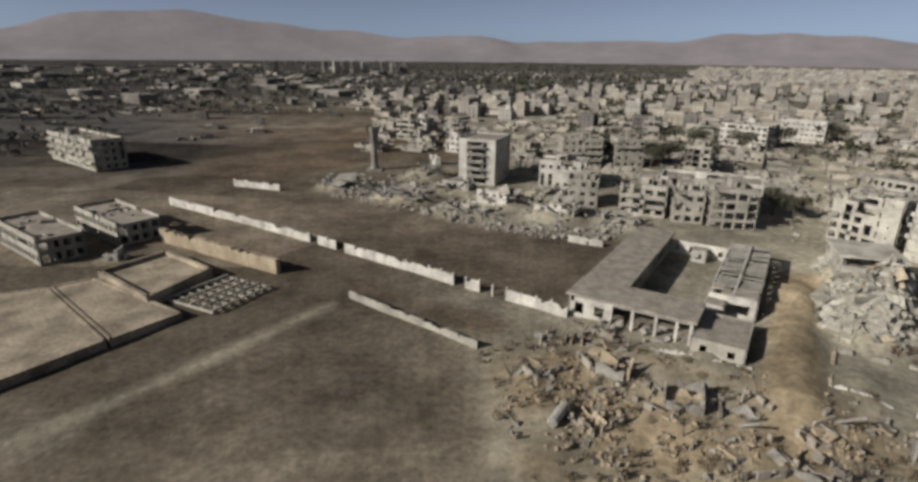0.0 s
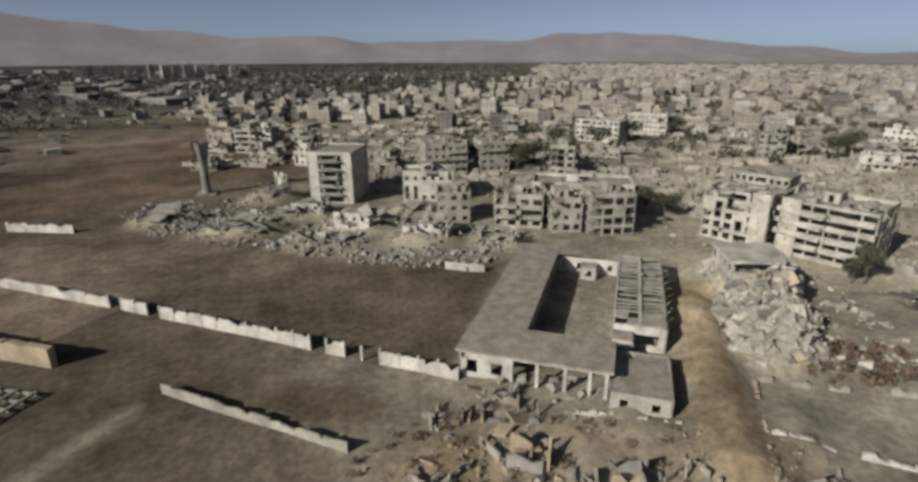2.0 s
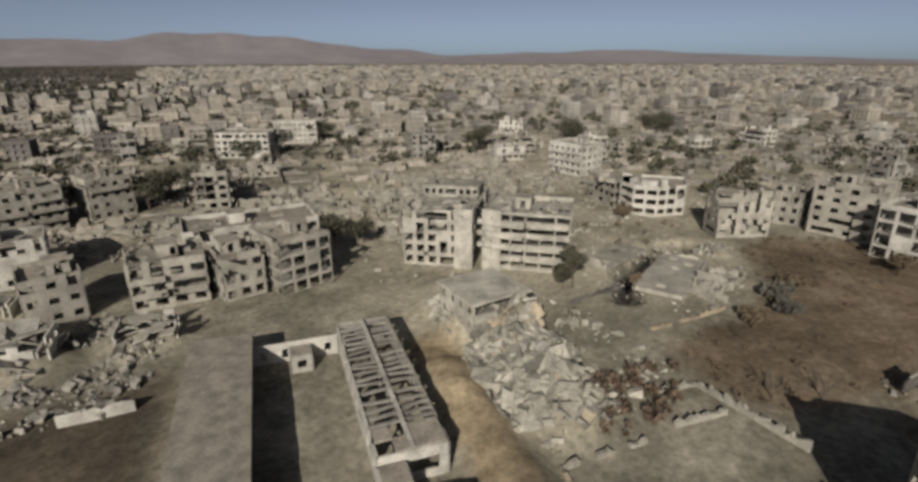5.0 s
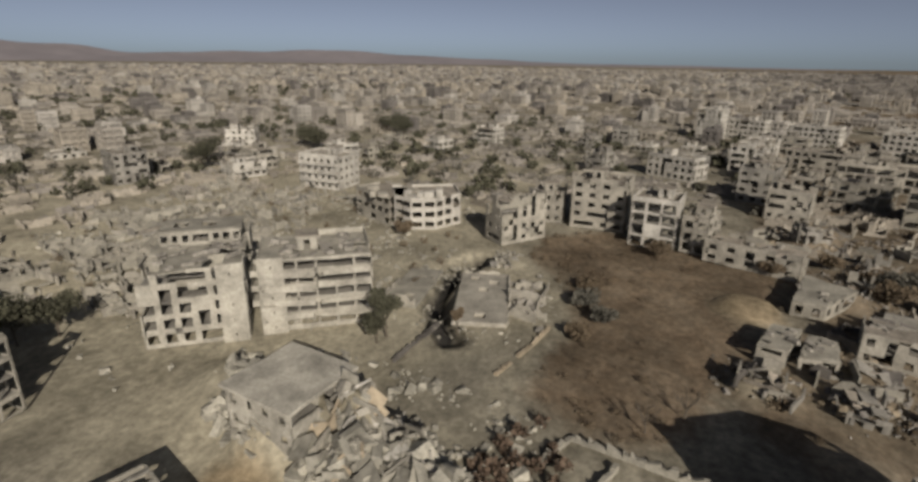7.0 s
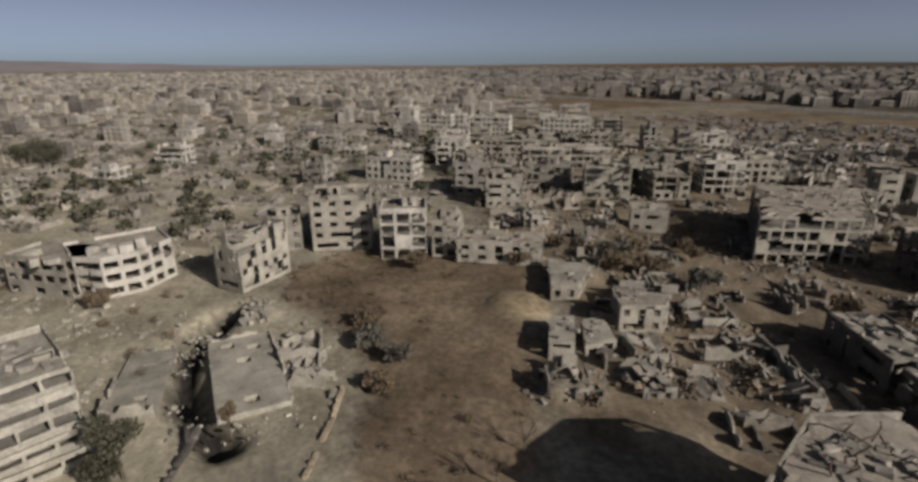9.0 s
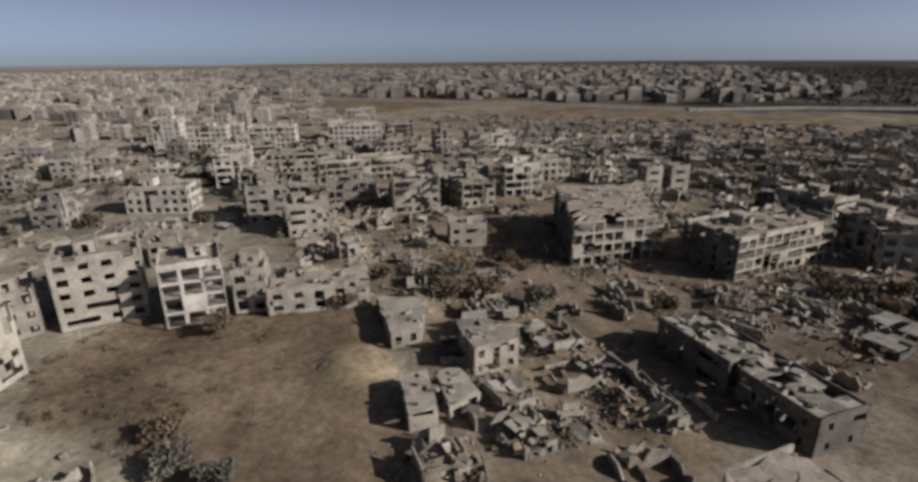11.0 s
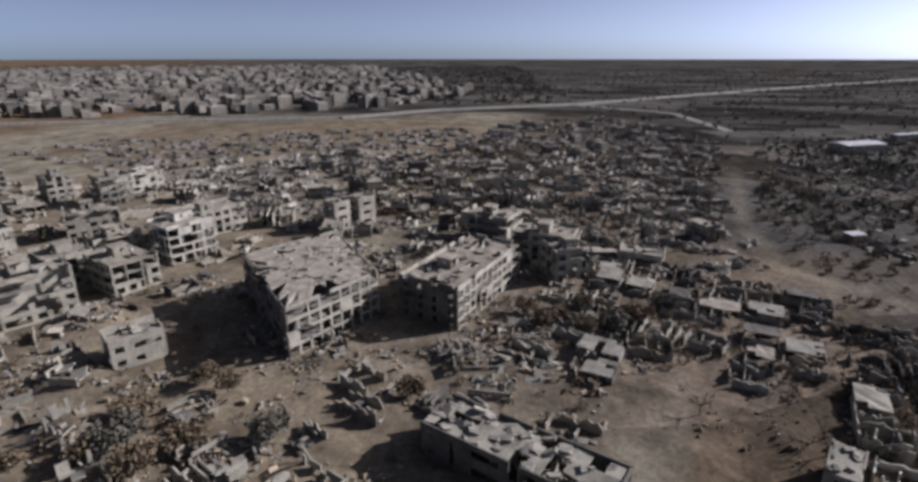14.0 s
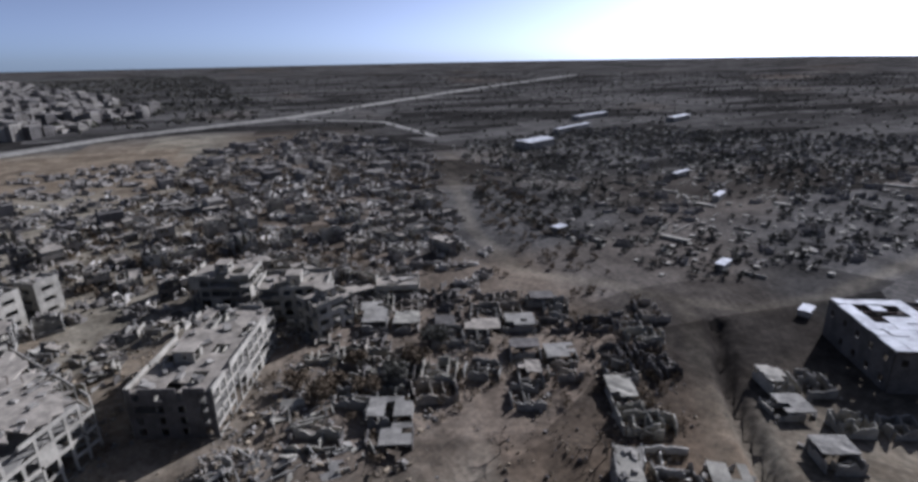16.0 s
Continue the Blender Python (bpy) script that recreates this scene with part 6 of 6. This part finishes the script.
def town(poly, pitch, reach, seed, detail, lo, hi, fill):
    rnd = random.Random(seed)
    far, levelled = {}, {}
    count = 0
    r = 0
    xs, ys = [p[0] for p in poly], [p[1] for p in poly]
    y = min(ys)
    while y < max(ys):
        x = min(xs)
        step = pitch
        while x < max(xs):
            dist = math.hypot(x - 60, y - 60)
            grow = 1 + max(0, dist - 700) / 1500
            px, py = x + rnd.uniform(-0.3, 0.3) * pitch, y + rnd.uniform(-0.3, 0.3) * pitch
            if dist < reach and rnd.random() < fill and inside(poly, px + 70 * noise.noise(Vector((px * 0.008, py * 0.008, 41))) * min(1, dist / 600), py + 70 * noise.noise(Vector((px * 0.008, py * 0.008, 43))) * min(1, dist / 600)):
                w, d = rnd.uniform(0.5, 0.85) * pitch, rnd.uniform(0.45, 0.72) * pitch
                st = max(1, min(hi, round((lo + hi) / 2 + 2.2 * noise.noise(Vector((px * 0.013, py * 0.013, 3))) + rnd.gauss(0, 0.9))))
                yaw = -32 + 12 * noise.noise(Vector((px * 0.004, py * 0.004, 5))) + rnd.choice((0, 90)) + rnd.uniform(-3, 3)
                if free(px, py, max(w, d) * 0.55):
                    open_ground = (0.72 if dist < 420 else 0.6) + 0.5 * noise.noise(Vector((px * 0.011, py * 0.011, 8)))
                    if lo == 1 and dist < 900 and rnd.random() < open_ground:
                        low_ruin(levelled.setdefault(rnd.choice((0, 1, 2)), Sheet()), px, py, yaw, w * 1.2, d * 1.2, rnd)
                    elif dist < detail:
                        TAKEN.append((px, py, 0.5 * math.hypot(w, d)))
                        dmg = rnd.uniform(0.08, 0.24)
                        c, s = math.cos(radians(yaw)), math.sin(radians(yaw))
                        ruin("apartment_block", rnd.choice(("dust-grey damaged apartment block with empty windows", "tan apartment block with shot-out windows", "pale ruined block with a broken parapet")),
                             px - c * w / 2 + s * d / 2, py - s * w / 2 - c * d / 2, yaw, w, d, st, rnd.randint(0, 99999), damage=dmg, lost=dmg,
                             style=rnd.choice(("window", "large", "large", "frame")), mat=rnd.choice((PLASTER, DUSTY, CONCRETE, WHITE)), balconies=rnd.choice(("", "s", "n", "sn")),
                             group="damaged apartment blocks", clutter=3, height=2.95, bay=3.4)
                    else:
                        key = rnd.choice((1, 2, 2, 3) if lo > 1 or poly is SUBURB else (0, 0, 1, 1, 2, 3, 4))
                        cheap_house(far.setdefault(key, Sheet()), px, py, yaw, w * grow ** 0.5, d * grow ** 0.5, st, rnd)
                    count += 1
            x += step * (1 + max(0, dist - 700) / 1500)
        y += pitch * (1 + max(0, min(abs(y - 60), 2500) - 700) / 1800)
    for key, sh in far.items():
        ob = new("distant_blocks", sh.mesh("distant_blocks", TOWN[key]))
        tagged(ob, "distant dust-coloured apartment blocks packed close together", "town blocks", kind="stuff")
    for key, sh in levelled.items():
        ob = new("levelled_houses", sh.mesh("levelled_houses", TOWN[key]))
        tagged(ob, "levelled houses, wall stubs and slabs between the blocks", "ruins", kind="stuff")
    return count


MIDTOWN = [(180, 8), (250, 0), (330, -12), (430, -110), (320, -182), (195, -118)]
town(MIDTOWN, 21, 2800, 15, 500, 2, 4, 0.6)
town(EASTTOWN, 19, 2800, 5, 320, 1, 4, 0.74)
town(FARTOWN, 21, 2600, 6, 0, 2, 5, 0.62)
town(SUBURB, 45, 2400, 7, 0, 1, 3, 0.3)

# ---- trees and scrub ----
def leaf_cloud(sh, cx, cy, cz, r, n, rnd, size, flat=0.8):
    for _ in range(n):
        d = Vector((rnd.gauss(0, 1), rnd.gauss(0, 1), rnd.gauss(0, 1))).normalized() * r * rnd.random() ** 0.4
        c = Vector((cx + d.x, cy + d.y, cz + d.z * flat))
        u = Vector((rnd.gauss(0, 1), rnd.gauss(0, 1), rnd.gauss(0, 1))).normalized()
        v = u.cross(Vector((rnd.gauss(0, 1), rnd.gauss(0, 1), rnd.gauss(0, 1)))).normalized()
        s = size * rnd.uniform(0.6, 1.4)
        sh.quad(c - u * s - v * s * 0.6, c + u * s - v * s * 0.6, c + u * s * 0.7 + v * s * 0.6, c - u * s * 0.8 + v * s * 0.5)


def limb(sh, a, b, r0, r1, sides=6):
    a, b = Vector(a), Vector(b)
    m = (b - a).to_track_quat("Z", "Y").to_matrix()
    for k in range(sides):
        s, t = 2 * math.pi * k / sides, 2 * math.pi * (k + 1) / sides
        e = [m @ Vector((math.cos(q), math.sin(q), 0)) for q in (s, t)]
        sh.quad(a + e[0] * r0, a + e[1] * r0, b + e[1] * r1, b + e[0] * r1)


def tree(label, x, y, h, r, seed, mat, bare=False, group=""):
    rnd = random.Random(seed)
    ob = thing("tree", x, y, rnd.uniform(0, 360), label, "tree", group, z=heap_height(x, y) - 0.2)
    trunk = Sheet()
    fork = h * 0.4
    limb(trunk, (0, 0, 0), (0.1, 0, fork), 0.05 * h * 0.6, 0.03 * h * 0.6)
    tips = []
    for k in range(7 if bare else 5):
        a = 2 * math.pi * k / 6 + rnd.uniform(-0.4, 0.4)
        tip = Vector((math.cos(a) * r * 0.7, math.sin(a) * r * 0.7, h * rnd.uniform(0.62, 0.95)))
        limb(trunk, (0.1, 0, fork * rnd.uniform(0.7, 1)), tip, 0.018 * h, 0.006 * h, 5)
        tips.append(tip)
        if bare:
            for _ in range(3):
                limb(trunk, tip * 0.8, tip + Vector((rnd.gauss(0, 0.8), rnd.gauss(0, 0.8), rnd.uniform(0, 1))), 0.008 * h, 0.003 * h, 4)
    part("trunk", trunk, BARK, ob)
    if not bare:
        crown = Sheet()
        for tip in tips:
            leaf_cloud(crown, tip.x, tip.y, tip.z, r * 0.55, 170, rnd, 0.15 + r * 0.03)
        leaf_cloud(crown, 0, 0, h * 0.75, r * 0.7, 300, rnd, 0.15 + r * 0.03)
        part("crown", crown, mat, ob)
    return ob


tree("tall dark olive tree before the balcony block", 117.0, 108.5, 9.5, 2.7, 1, LEAF)
tree("dark olive bush by the balcony block", 114.5, 109.5, 5.5, 2.2, 2, LEAF)
tree("bare palm-like trunk with a ragged crown", 120.5, 96.0, 6.0, 1.0, 3, DRYLEAF)
tree("dark tree beside the open frame block", 101.5, 170.0, 9.0, 5.0, 4, LEAF)
tree("dark tree beside the open frame block", 106.0, 166.0, 7.0, 4.0, 5, LEAF)
for k, (tx, ty) in enumerate(((70, 262), (76, 257), (84, 262), (92, 254), (100, 258), (108, 252), (116, 256), (88, 248))):
    tree("dark green tree in a row between blocks", tx, ty, 10, 5.5, 10 + k, LEAF, group="dark trees between blocks")
for k, (tx, ty) in enumerate(((320, 218), (306, 204), (313, 210), (389, 183), (382, 190), (356, 171), (150, 290), (182, 312), (225, 330), (131, 300), (262, 240), (246, 232))):
    tree("dark tree among distant blocks", tx, ty, 11, 6.5, 30 + k, LEAF, group="dark trees among blocks")
for k, (tx, ty) in enumerate(((205, 126), (208, 120), (176, 121), (171, 52), (186, 50), (176, 36), (170, 12), (160, 8), (163, 28), (148, -14), (88, -50), (84, -54), (92, -58), (78, -62), (112, -18), (154, -16))):
    tree("dry bush among the ruins", tx, ty, 3.5, 2.6, 50 + k, DRYLEAF, group="dry bushes")
for k, (tx, ty, th, tr) in enumerate(((150, 9, 4.0, 3.6), (157, 4, 4.5, 4.0), (146, 2, 3.5, 3.2), (133, -2, 4.0, 3.4), (160, -4, 4.0, 3.6), (138, 72, 2.6, 3.0), (146, 71, 2.4, 2.6), (131, 69, 2.2, 2.4), (124, 74, 2.0, 2.2), (70, -52, 3.4, 3.4), (64, -58, 3.0, 3.2), (57, -66, 3.4, 3.4), (78, -50, 3.0, 3.0))):
    tree("broad dusty brown bush on rough ground", tx, ty, th, tr, 120 + k, (DRYLEAF, GROVE)[k % 2], group="dusty bushes")
for k, (tx, ty) in enumerate(((8, 72), (12, 66), (40, -14), (39, -18), (58, -22), (30, 60), (17, 84), (46, 52), (102, 60), (98, 66))):
    tree("bare grey tree standing in rubble", tx, ty, 5, 2.4, 70 + k, DRYLEAF, bare=True, group="bare trees")


fallen_column(14.0, 63.3, 56, 4.2, 0.75)


def thicket(name, label, poly, count, lo, hi, mat, seed, leaves, size):
    rnd = random.Random(seed)
    xs, ys = [p[0] for p in poly], [p[1] for p in poly]
    sh = Sheet()
    while count:
        x, y = rnd.uniform(min(xs), max(xs)), rnd.uniform(min(ys), max(ys))
        if not inside(poly, x, y) or line_distance(SOUTHROAD, x, y) < 6 or inside(EARTHPLOT, x, y):
            continue
        count -= 1
        if noise.noise(Vector((x * 0.012, y * 0.012, 17))) < rnd.uniform(-0.5, 0.2):
            continue
        r = rnd.uniform(lo, hi)
        leaf_cloud(sh, x, y, r * 0.7, r, leaves, rnd, size * r)
    tagged(new(name, sh.mesh(name, mat)), label, "scrub", kind="stuff")


thicket("orchard", "dark orchards beyond the ruined south", [(-30, -110), (-700, 200), (-1700, -900), (-700, -2400), (260, -1800), (60, -620), (30, -260)], 9000, 0.8, 2.4, GROVE, 1, 16, 0.36)
thicket("orchard", "dark garden bushes between far plots", [(-24, -75), (-60, -66), (-260, -60), (-420, -240), (-200, -420), (-60, -360), (-5, -190)], 3000, 0.7, 1.9, GROVE, 16, 18, 0.34)
thicket("orchard", "dark orchards west of the meadow", [(-170, 260), (-260, 420), (-120, 480), (-300, 1500), (-1500, 1300), (-900, 300), (-260, 180)], 4500, 1.4, 3.6, GROVE, 2, 14, 0.4)
thicket("scrub", "low dry scrub between ruined lots", [(112, -120), (30, -80), (-6, -64), (-40, -200), (-20, -330), (140, -330), (190, -150)], 1800, 0.6, 1.9, DRYLEAF, 3, 48, 0.2)
thicket("scrub", "dry scrub in the near waste ground", NEARWASTE, 190, 0.3, 1.0, DRYLEAF, 4, 70, 0.15)
thicket("scrub", "dark bushes among the town blocks", [(215, -60), (330, -140), (520, 100), (520, 520), (100, 560), (40, 290), (230, 220)], 700, 1.5, 3.8, LEAF, 5, 36, 0.3)
thicket("scrub", "dry tufts over the brown field", BROWN, 650, 0.3, 0.9, DRYLEAF, 6, 50, 0.15)
thicket("scrub", "brown bushes beside the field wall", [(74, 82), (84, 89), (97, 83), (98, 79), (87, 77), (76, 78)], 60, 0.5, 1.5, REDLEAF, 7, 40, 0.25)
thicket("scrub", "dark scrub over the southern lots", SOUTHLOTS, 420, 0.4, 1.3, DRYLEAF, 8, 70, 0.15)
thicket("scrub", "dry scrub round the collapsed houses", SOUTHRUINS, 320, 0.4, 1.5, DRYLEAF, 9, 70, 0.15)
thicket("scrub", "dry scrub over open dusty ground", EASTWASTE, 220, 0.4, 1.4, DRYLEAF, 10, 70, 0.15)
thicket("scrub", "dark trees between the far blocks", [(520, 520), (900, 300), (1500, 600), (900, 1500), (100, 1300), (-60, 600)], 2200, 2.0, 5.0, LEAF, 11, 12, 0.5)
thicket("scrub", "dark trees between the blocks across the highway", FARTOWN, 2600, 2.0, 5.0, LEAF, 12, 12, 0.5)
thicket("orchard", "dark orchards and trees north of the town", [(-120, 660), (60, 780), (300, 880), (460, 1170), (1300, 3300), (-500, 3200), (-900, 1000)], 3600, 2.0, 6.0, GROVE, 13, 14, 0.4)
thicket("orchard", "dark orchards beyond the highway", [(300, -570), (225, -700), (325, -1100), (900, -2350), (260, -2500), (60, -680)], 3000, 1.6, 4.5, GROVE, 14, 12, 0.42)
thicket("scrub", "dusty bushes among the levelled houses", [(182, 20), (430, -110), (560, 400), (100, 520), (30, 285), (240, 150)], 900, 0.8, 2.4, GROVE, 15, 26, 0.3)

# ---- low lots, far roads and hills ----
def low_lots(poly, pitch, seed, fill, near):
    rnd = random.Random(seed)
    xs, ys = [p[0] for p in poly], [p[1] for p in poly]
    far = {0: Sheet(), 1: Sheet(), 2: Sheet()}
    y = min(ys)
    while y < max(ys):
        x = min(xs)
        while x < max(xs):
            px, py = x + rnd.uniform(-0.4, 0.4) * pitch, y + rnd.uniform(-0.4, 0.4) * pitch
            if rnd.random() < fill and inside(poly, px, py) and free(px, py, 5) and line_distance(CROSSROAD, px, py) > 10:
                w, d, yaw = rnd.uniform(6, 13), rnd.uniform(5, 9), 25 + 25 * noise.noise(Vector((px * 0.006, py * 0.006, 2))) + rnd.choice((0, 90)) + rnd.uniform(-6, 6)
                if math.hypot(px - 90, py - 20) < near:
                    c, s = math.cos(radians(yaw)), math.sin(radians(yaw))
                    ruin("house", rnd.choice(("low roofless house of grey blocks", "small flat-roofed house with broken walls", "single-storey house open to the sky")), px - c * w / 2 + s * d / 2, py - s * w / 2 - c * d / 2, yaw, w, d, rnd.choice((1, 1, 2)),
                         rnd.randint(0, 99999), height=2.9, damage=0.22, lost=rnd.choice((0.15, 0.5, 0.9)), mat=rnd.choice((CONCRETE, DARKCON, ROOF)), penthouse=False, clutter=1, parapet=0.3, group="low ruined houses", category="house")
                else:
                    sh = far[rnd.choice((0, 0, 1, 1, 2))]
                    m = pose(px, py, -0.4, 0, 0, yaw)
                    h = rnd.choice((3.0, 3.4, 6.2))
                    if rnd.random() < 0.65:
                        low_ruin(sh, px, py, yaw, w, d, rnd)
                    else:
                        sh.box(m, w * 0.9, d, h * 0.9, 0.03, rnd)
                        sh.stub(m @ pose(0, -d / 2, 0), w, 0.4, h * 1.25, rnd)
                        sh.stub(m @ pose(rnd.uniform(-2, 2), rnd.uniform(-1, 1), h * 0.8), w * 0.6, 0.5, rnd.uniform(0.8, 2.4), rnd)
                    sh.stub(m @ pose(w * 0.7, 0, 0, 0, 0, 90), d * rnd.uniform(1, 2), 0.4, 2, rnd)
            x += pitch
        y += pitch
    for k, sh in far.items():
        tagged(new("distant_houses", sh.mesh("distant_houses", (TOWN[2], TOWN[1], TOWN[3])[k])), "scattered low grey houses and yard walls", "houses", kind="stuff")


low_lots([(180, -100), (330, -185), (225, -285), (150, -275), (135, -420), (40, -520), (-30, -360), (-10, -260), (10, -120), (30, -85), (130, -115)], 15, 3, 0.7, 250)
low_lots([(-120, 660), (60, 780), (300, 880), (460, 1170), (600, 1700), (-400, 2000), (-700, 1000)], 32, 9, 0.5, 0)
low_lots([(-140, 300), (-90, 420), (60, 480), (30, 640), (-400, 900), (-700, 500), (-330, 330), (-220, 290)], 28, 6, 0.5, 0)


def roofs(poly, count, seed):
    """Small pale roofs and plot walls far out on the plain."""
    rnd = random.Random(seed)
    xs, ys = [p[0] for p in poly], [p[1] for p in poly]
    sh = Sheet()
    while count:
        x, y = rnd.uniform(min(xs), max(xs)), rnd.uniform(min(ys), max(ys))
        if not inside(poly, x, y) or line_distance(SOUTHROAD, x, y) < 8 or line_distance(CROSSROAD, x, y) < 8:
            continue
        count -= 1
        long = rnd.random() < 0.2
        sh.box(pose(x, y, -0.3, 0, 0, 25 + rnd.choice((0, 90)) + rnd.gauss(0, 5)), rnd.uniform(6, 16) if long else rnd.uniform(1.0, 2.4), 0.4 if long and rnd.random() < 0.85 else rnd.uniform(1.0, 2.4), rnd.uniform(0.5, 1.1), 0.05, rnd)
    tagged(new("pale_roofs", sh.mesh("pale_roofs", DUSTY)), "scattered small pale roofs and walls on the plain", "roofs", kind="stuff")


roofs([(-20, -70), (-60, -60), (-260, -40), (-420, -240), (-200, -420), (-50, -360), (-10, -190)], 1000, 1)
roofs([(-260, -40), (-1200, 100), (-1600, -1000), (-400, -1500), (-60, -500), (-420, -240)], 900, 2)


def highway(pts, width, z):
    sh = Sheet()
    L = [Vector((x, y, z)) for x, y in pts]
    for a, b in zip(L, L[1:]):
        n = Vector((-(b - a).y, (b - a).x, 0)).normalized() * width / 2
        sh.quad(a - n, b - n, b + n, a + n)
        sh.quad(a + n, b + n, b + n * 1.8 - Vector((0, 0, z + 0.3)), a + n * 1.8 - Vector((0, 0, z + 0.3)))
        sh.quad(b - n, a - n, a - n * 1.8 - Vector((0, 0, z + 0.3)), b - n * 1.8 - Vector((0, 0, z + 0.3)))
    tagged(new("road", sh.mesh("road", CONCRETE)), "pale raised highway far across the plain", "road", kind="structure")


highway([(1500, -360), (820, -280), (640, -350), (440, -420), (300, -462), (220, -553), (64, -646), (-187, -898), (-397, -1105), (-900, -1550)], 10, 1.6)
highway([(64, -646), (-40, -560), (-60, -420)], 6, 0.3)


def shed(x, y, yaw, w, d, h):
    ob = thing("shed", x, y, yaw, "long low shed with a white roof", "shed", "white-roofed sheds")
    sh = Sheet()
    sh.box(pose(0, 0, -0.4), w, d, h)
    part("wall", sh, CONCRETE, ob)
    sh = Sheet()
    rise = 0.06 * d
    for side in (-1, 1):
        sh.box(pose(0, side * d / 4, h - 0.4 + rise / 2, -side * math.degrees(math.atan2(rise, d / 2))), w + 0.6, d / 2 + 0.3, 0.12)
    part("roof", sh, TIN, ob)


for args in ((-112, -332, 25, 32, 16, 6), (-188, -400, 28, 58, 6, 5), (-20, -135, 20, 6, 4, 2.6), (-51, -78, 25, 7, 3, 2.4), (-45, -42, 25, 5, 3, 2.2), (-140, -200, 20, 16, 3, 3), (-120, -150, 30, 12, 3, 3), (-260, -480, 25, 60, 9, 5), (-330, -420, 25, 40, 9, 5)):
    shed(*args)


def highrise(x, y, yaw, w, d, storeys, mat):
    """A far slab block: recessed walls between proud floor bands, a lift house on top."""
    ob = thing("highrise", x, y, yaw, "tall pale apartment slab on the edge of a hazy plain", "apartment block", "far highrise row")
    sh, lift = Sheet(), Sheet()
    sh.box(pose(0, 0, -0.3), w - 1.2, d - 1.2, storeys * 3.0)
    lift.box(pose(w * 0.2, 0, storeys * 3.0 - 0.3), 5, 4, 3.0)
    part("wall", sh, mat, ob)
    for k in range(storeys):
        band = Sheet()
        band.box(pose(0, 0, k * 3.0 + 1.9), w, d, 1.0)
        part("floor_band", band, mat, ob)
    part("lift_house", lift, mat, ob)


hrnd = random.Random(91)
for k in range(9):
    highrise(-352 + 24 * k, 1490 + 9 * k + hrnd.uniform(-12, 12), 18 + hrnd.gauss(0, 5), hrnd.uniform(13, 21), 13, hrnd.choice((8, 9, 9, 10)), (TOWN[1], TOWN[4], TOWN[2])[k % 3])
for k in range(5):
    highrise(-560 + 30 * k, 1640 + hrnd.uniform(-20, 20), 18 + hrnd.gauss(0, 5), hrnd.uniform(12, 18), 12, hrnd.choice((8, 9)), (TOWN[2], TOWN[3])[k % 2])


def hills():
    """A ring of low bare mountains round the north and east."""
    n, rows = 220, 9
    verts, faces = [], []
    for i in range(n + 1):
        a = radians(150 - 200 * i / n)
        fade = min(1, i / 12) * (1 if i < n * 0.42 else max(0.0, 1 - (i - n * 0.42) / (n * 0.5)) ** 1.7)
        peak = (190 + 120 * noise.noise(Vector((i * 0.045, 0, 4))) + 40 * noise.noise(Vector((i * 0.2, 0, 9))) + (110 if i < 62 else 0) * max(0, 1 - abs(i - 42) / 22)) * fade
        for j in range(rows):
            t = j / (rows - 1)
            rr = 4150 + 650 * t
            z = peak * t ** 1.3 + 25 * fade * noise.noise(Vector((i * 0.16, j * 0.6, 2))) * (0.3 if j in (0,) else 1) - 2
            verts.append((60 + rr * math.cos(a), 60 + rr * math.sin(a), z))
    for i in range(n):
        for j in range(rows - 1):
            k = i * rows + j
            faces.append((k, k + 1, k + rows + 1, k + rows))
    me = bpy.data.meshes.new("hills")
    me.from_pydata(verts, [], faces)
    me.polygons.foreach_set("use_smooth", [True] * len(faces))
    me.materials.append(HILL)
    tagged(new("hills", me), "bare mountain range beyond the plain, haze put into its glow", "mountains", kind="structure")


hills()
build_ground()
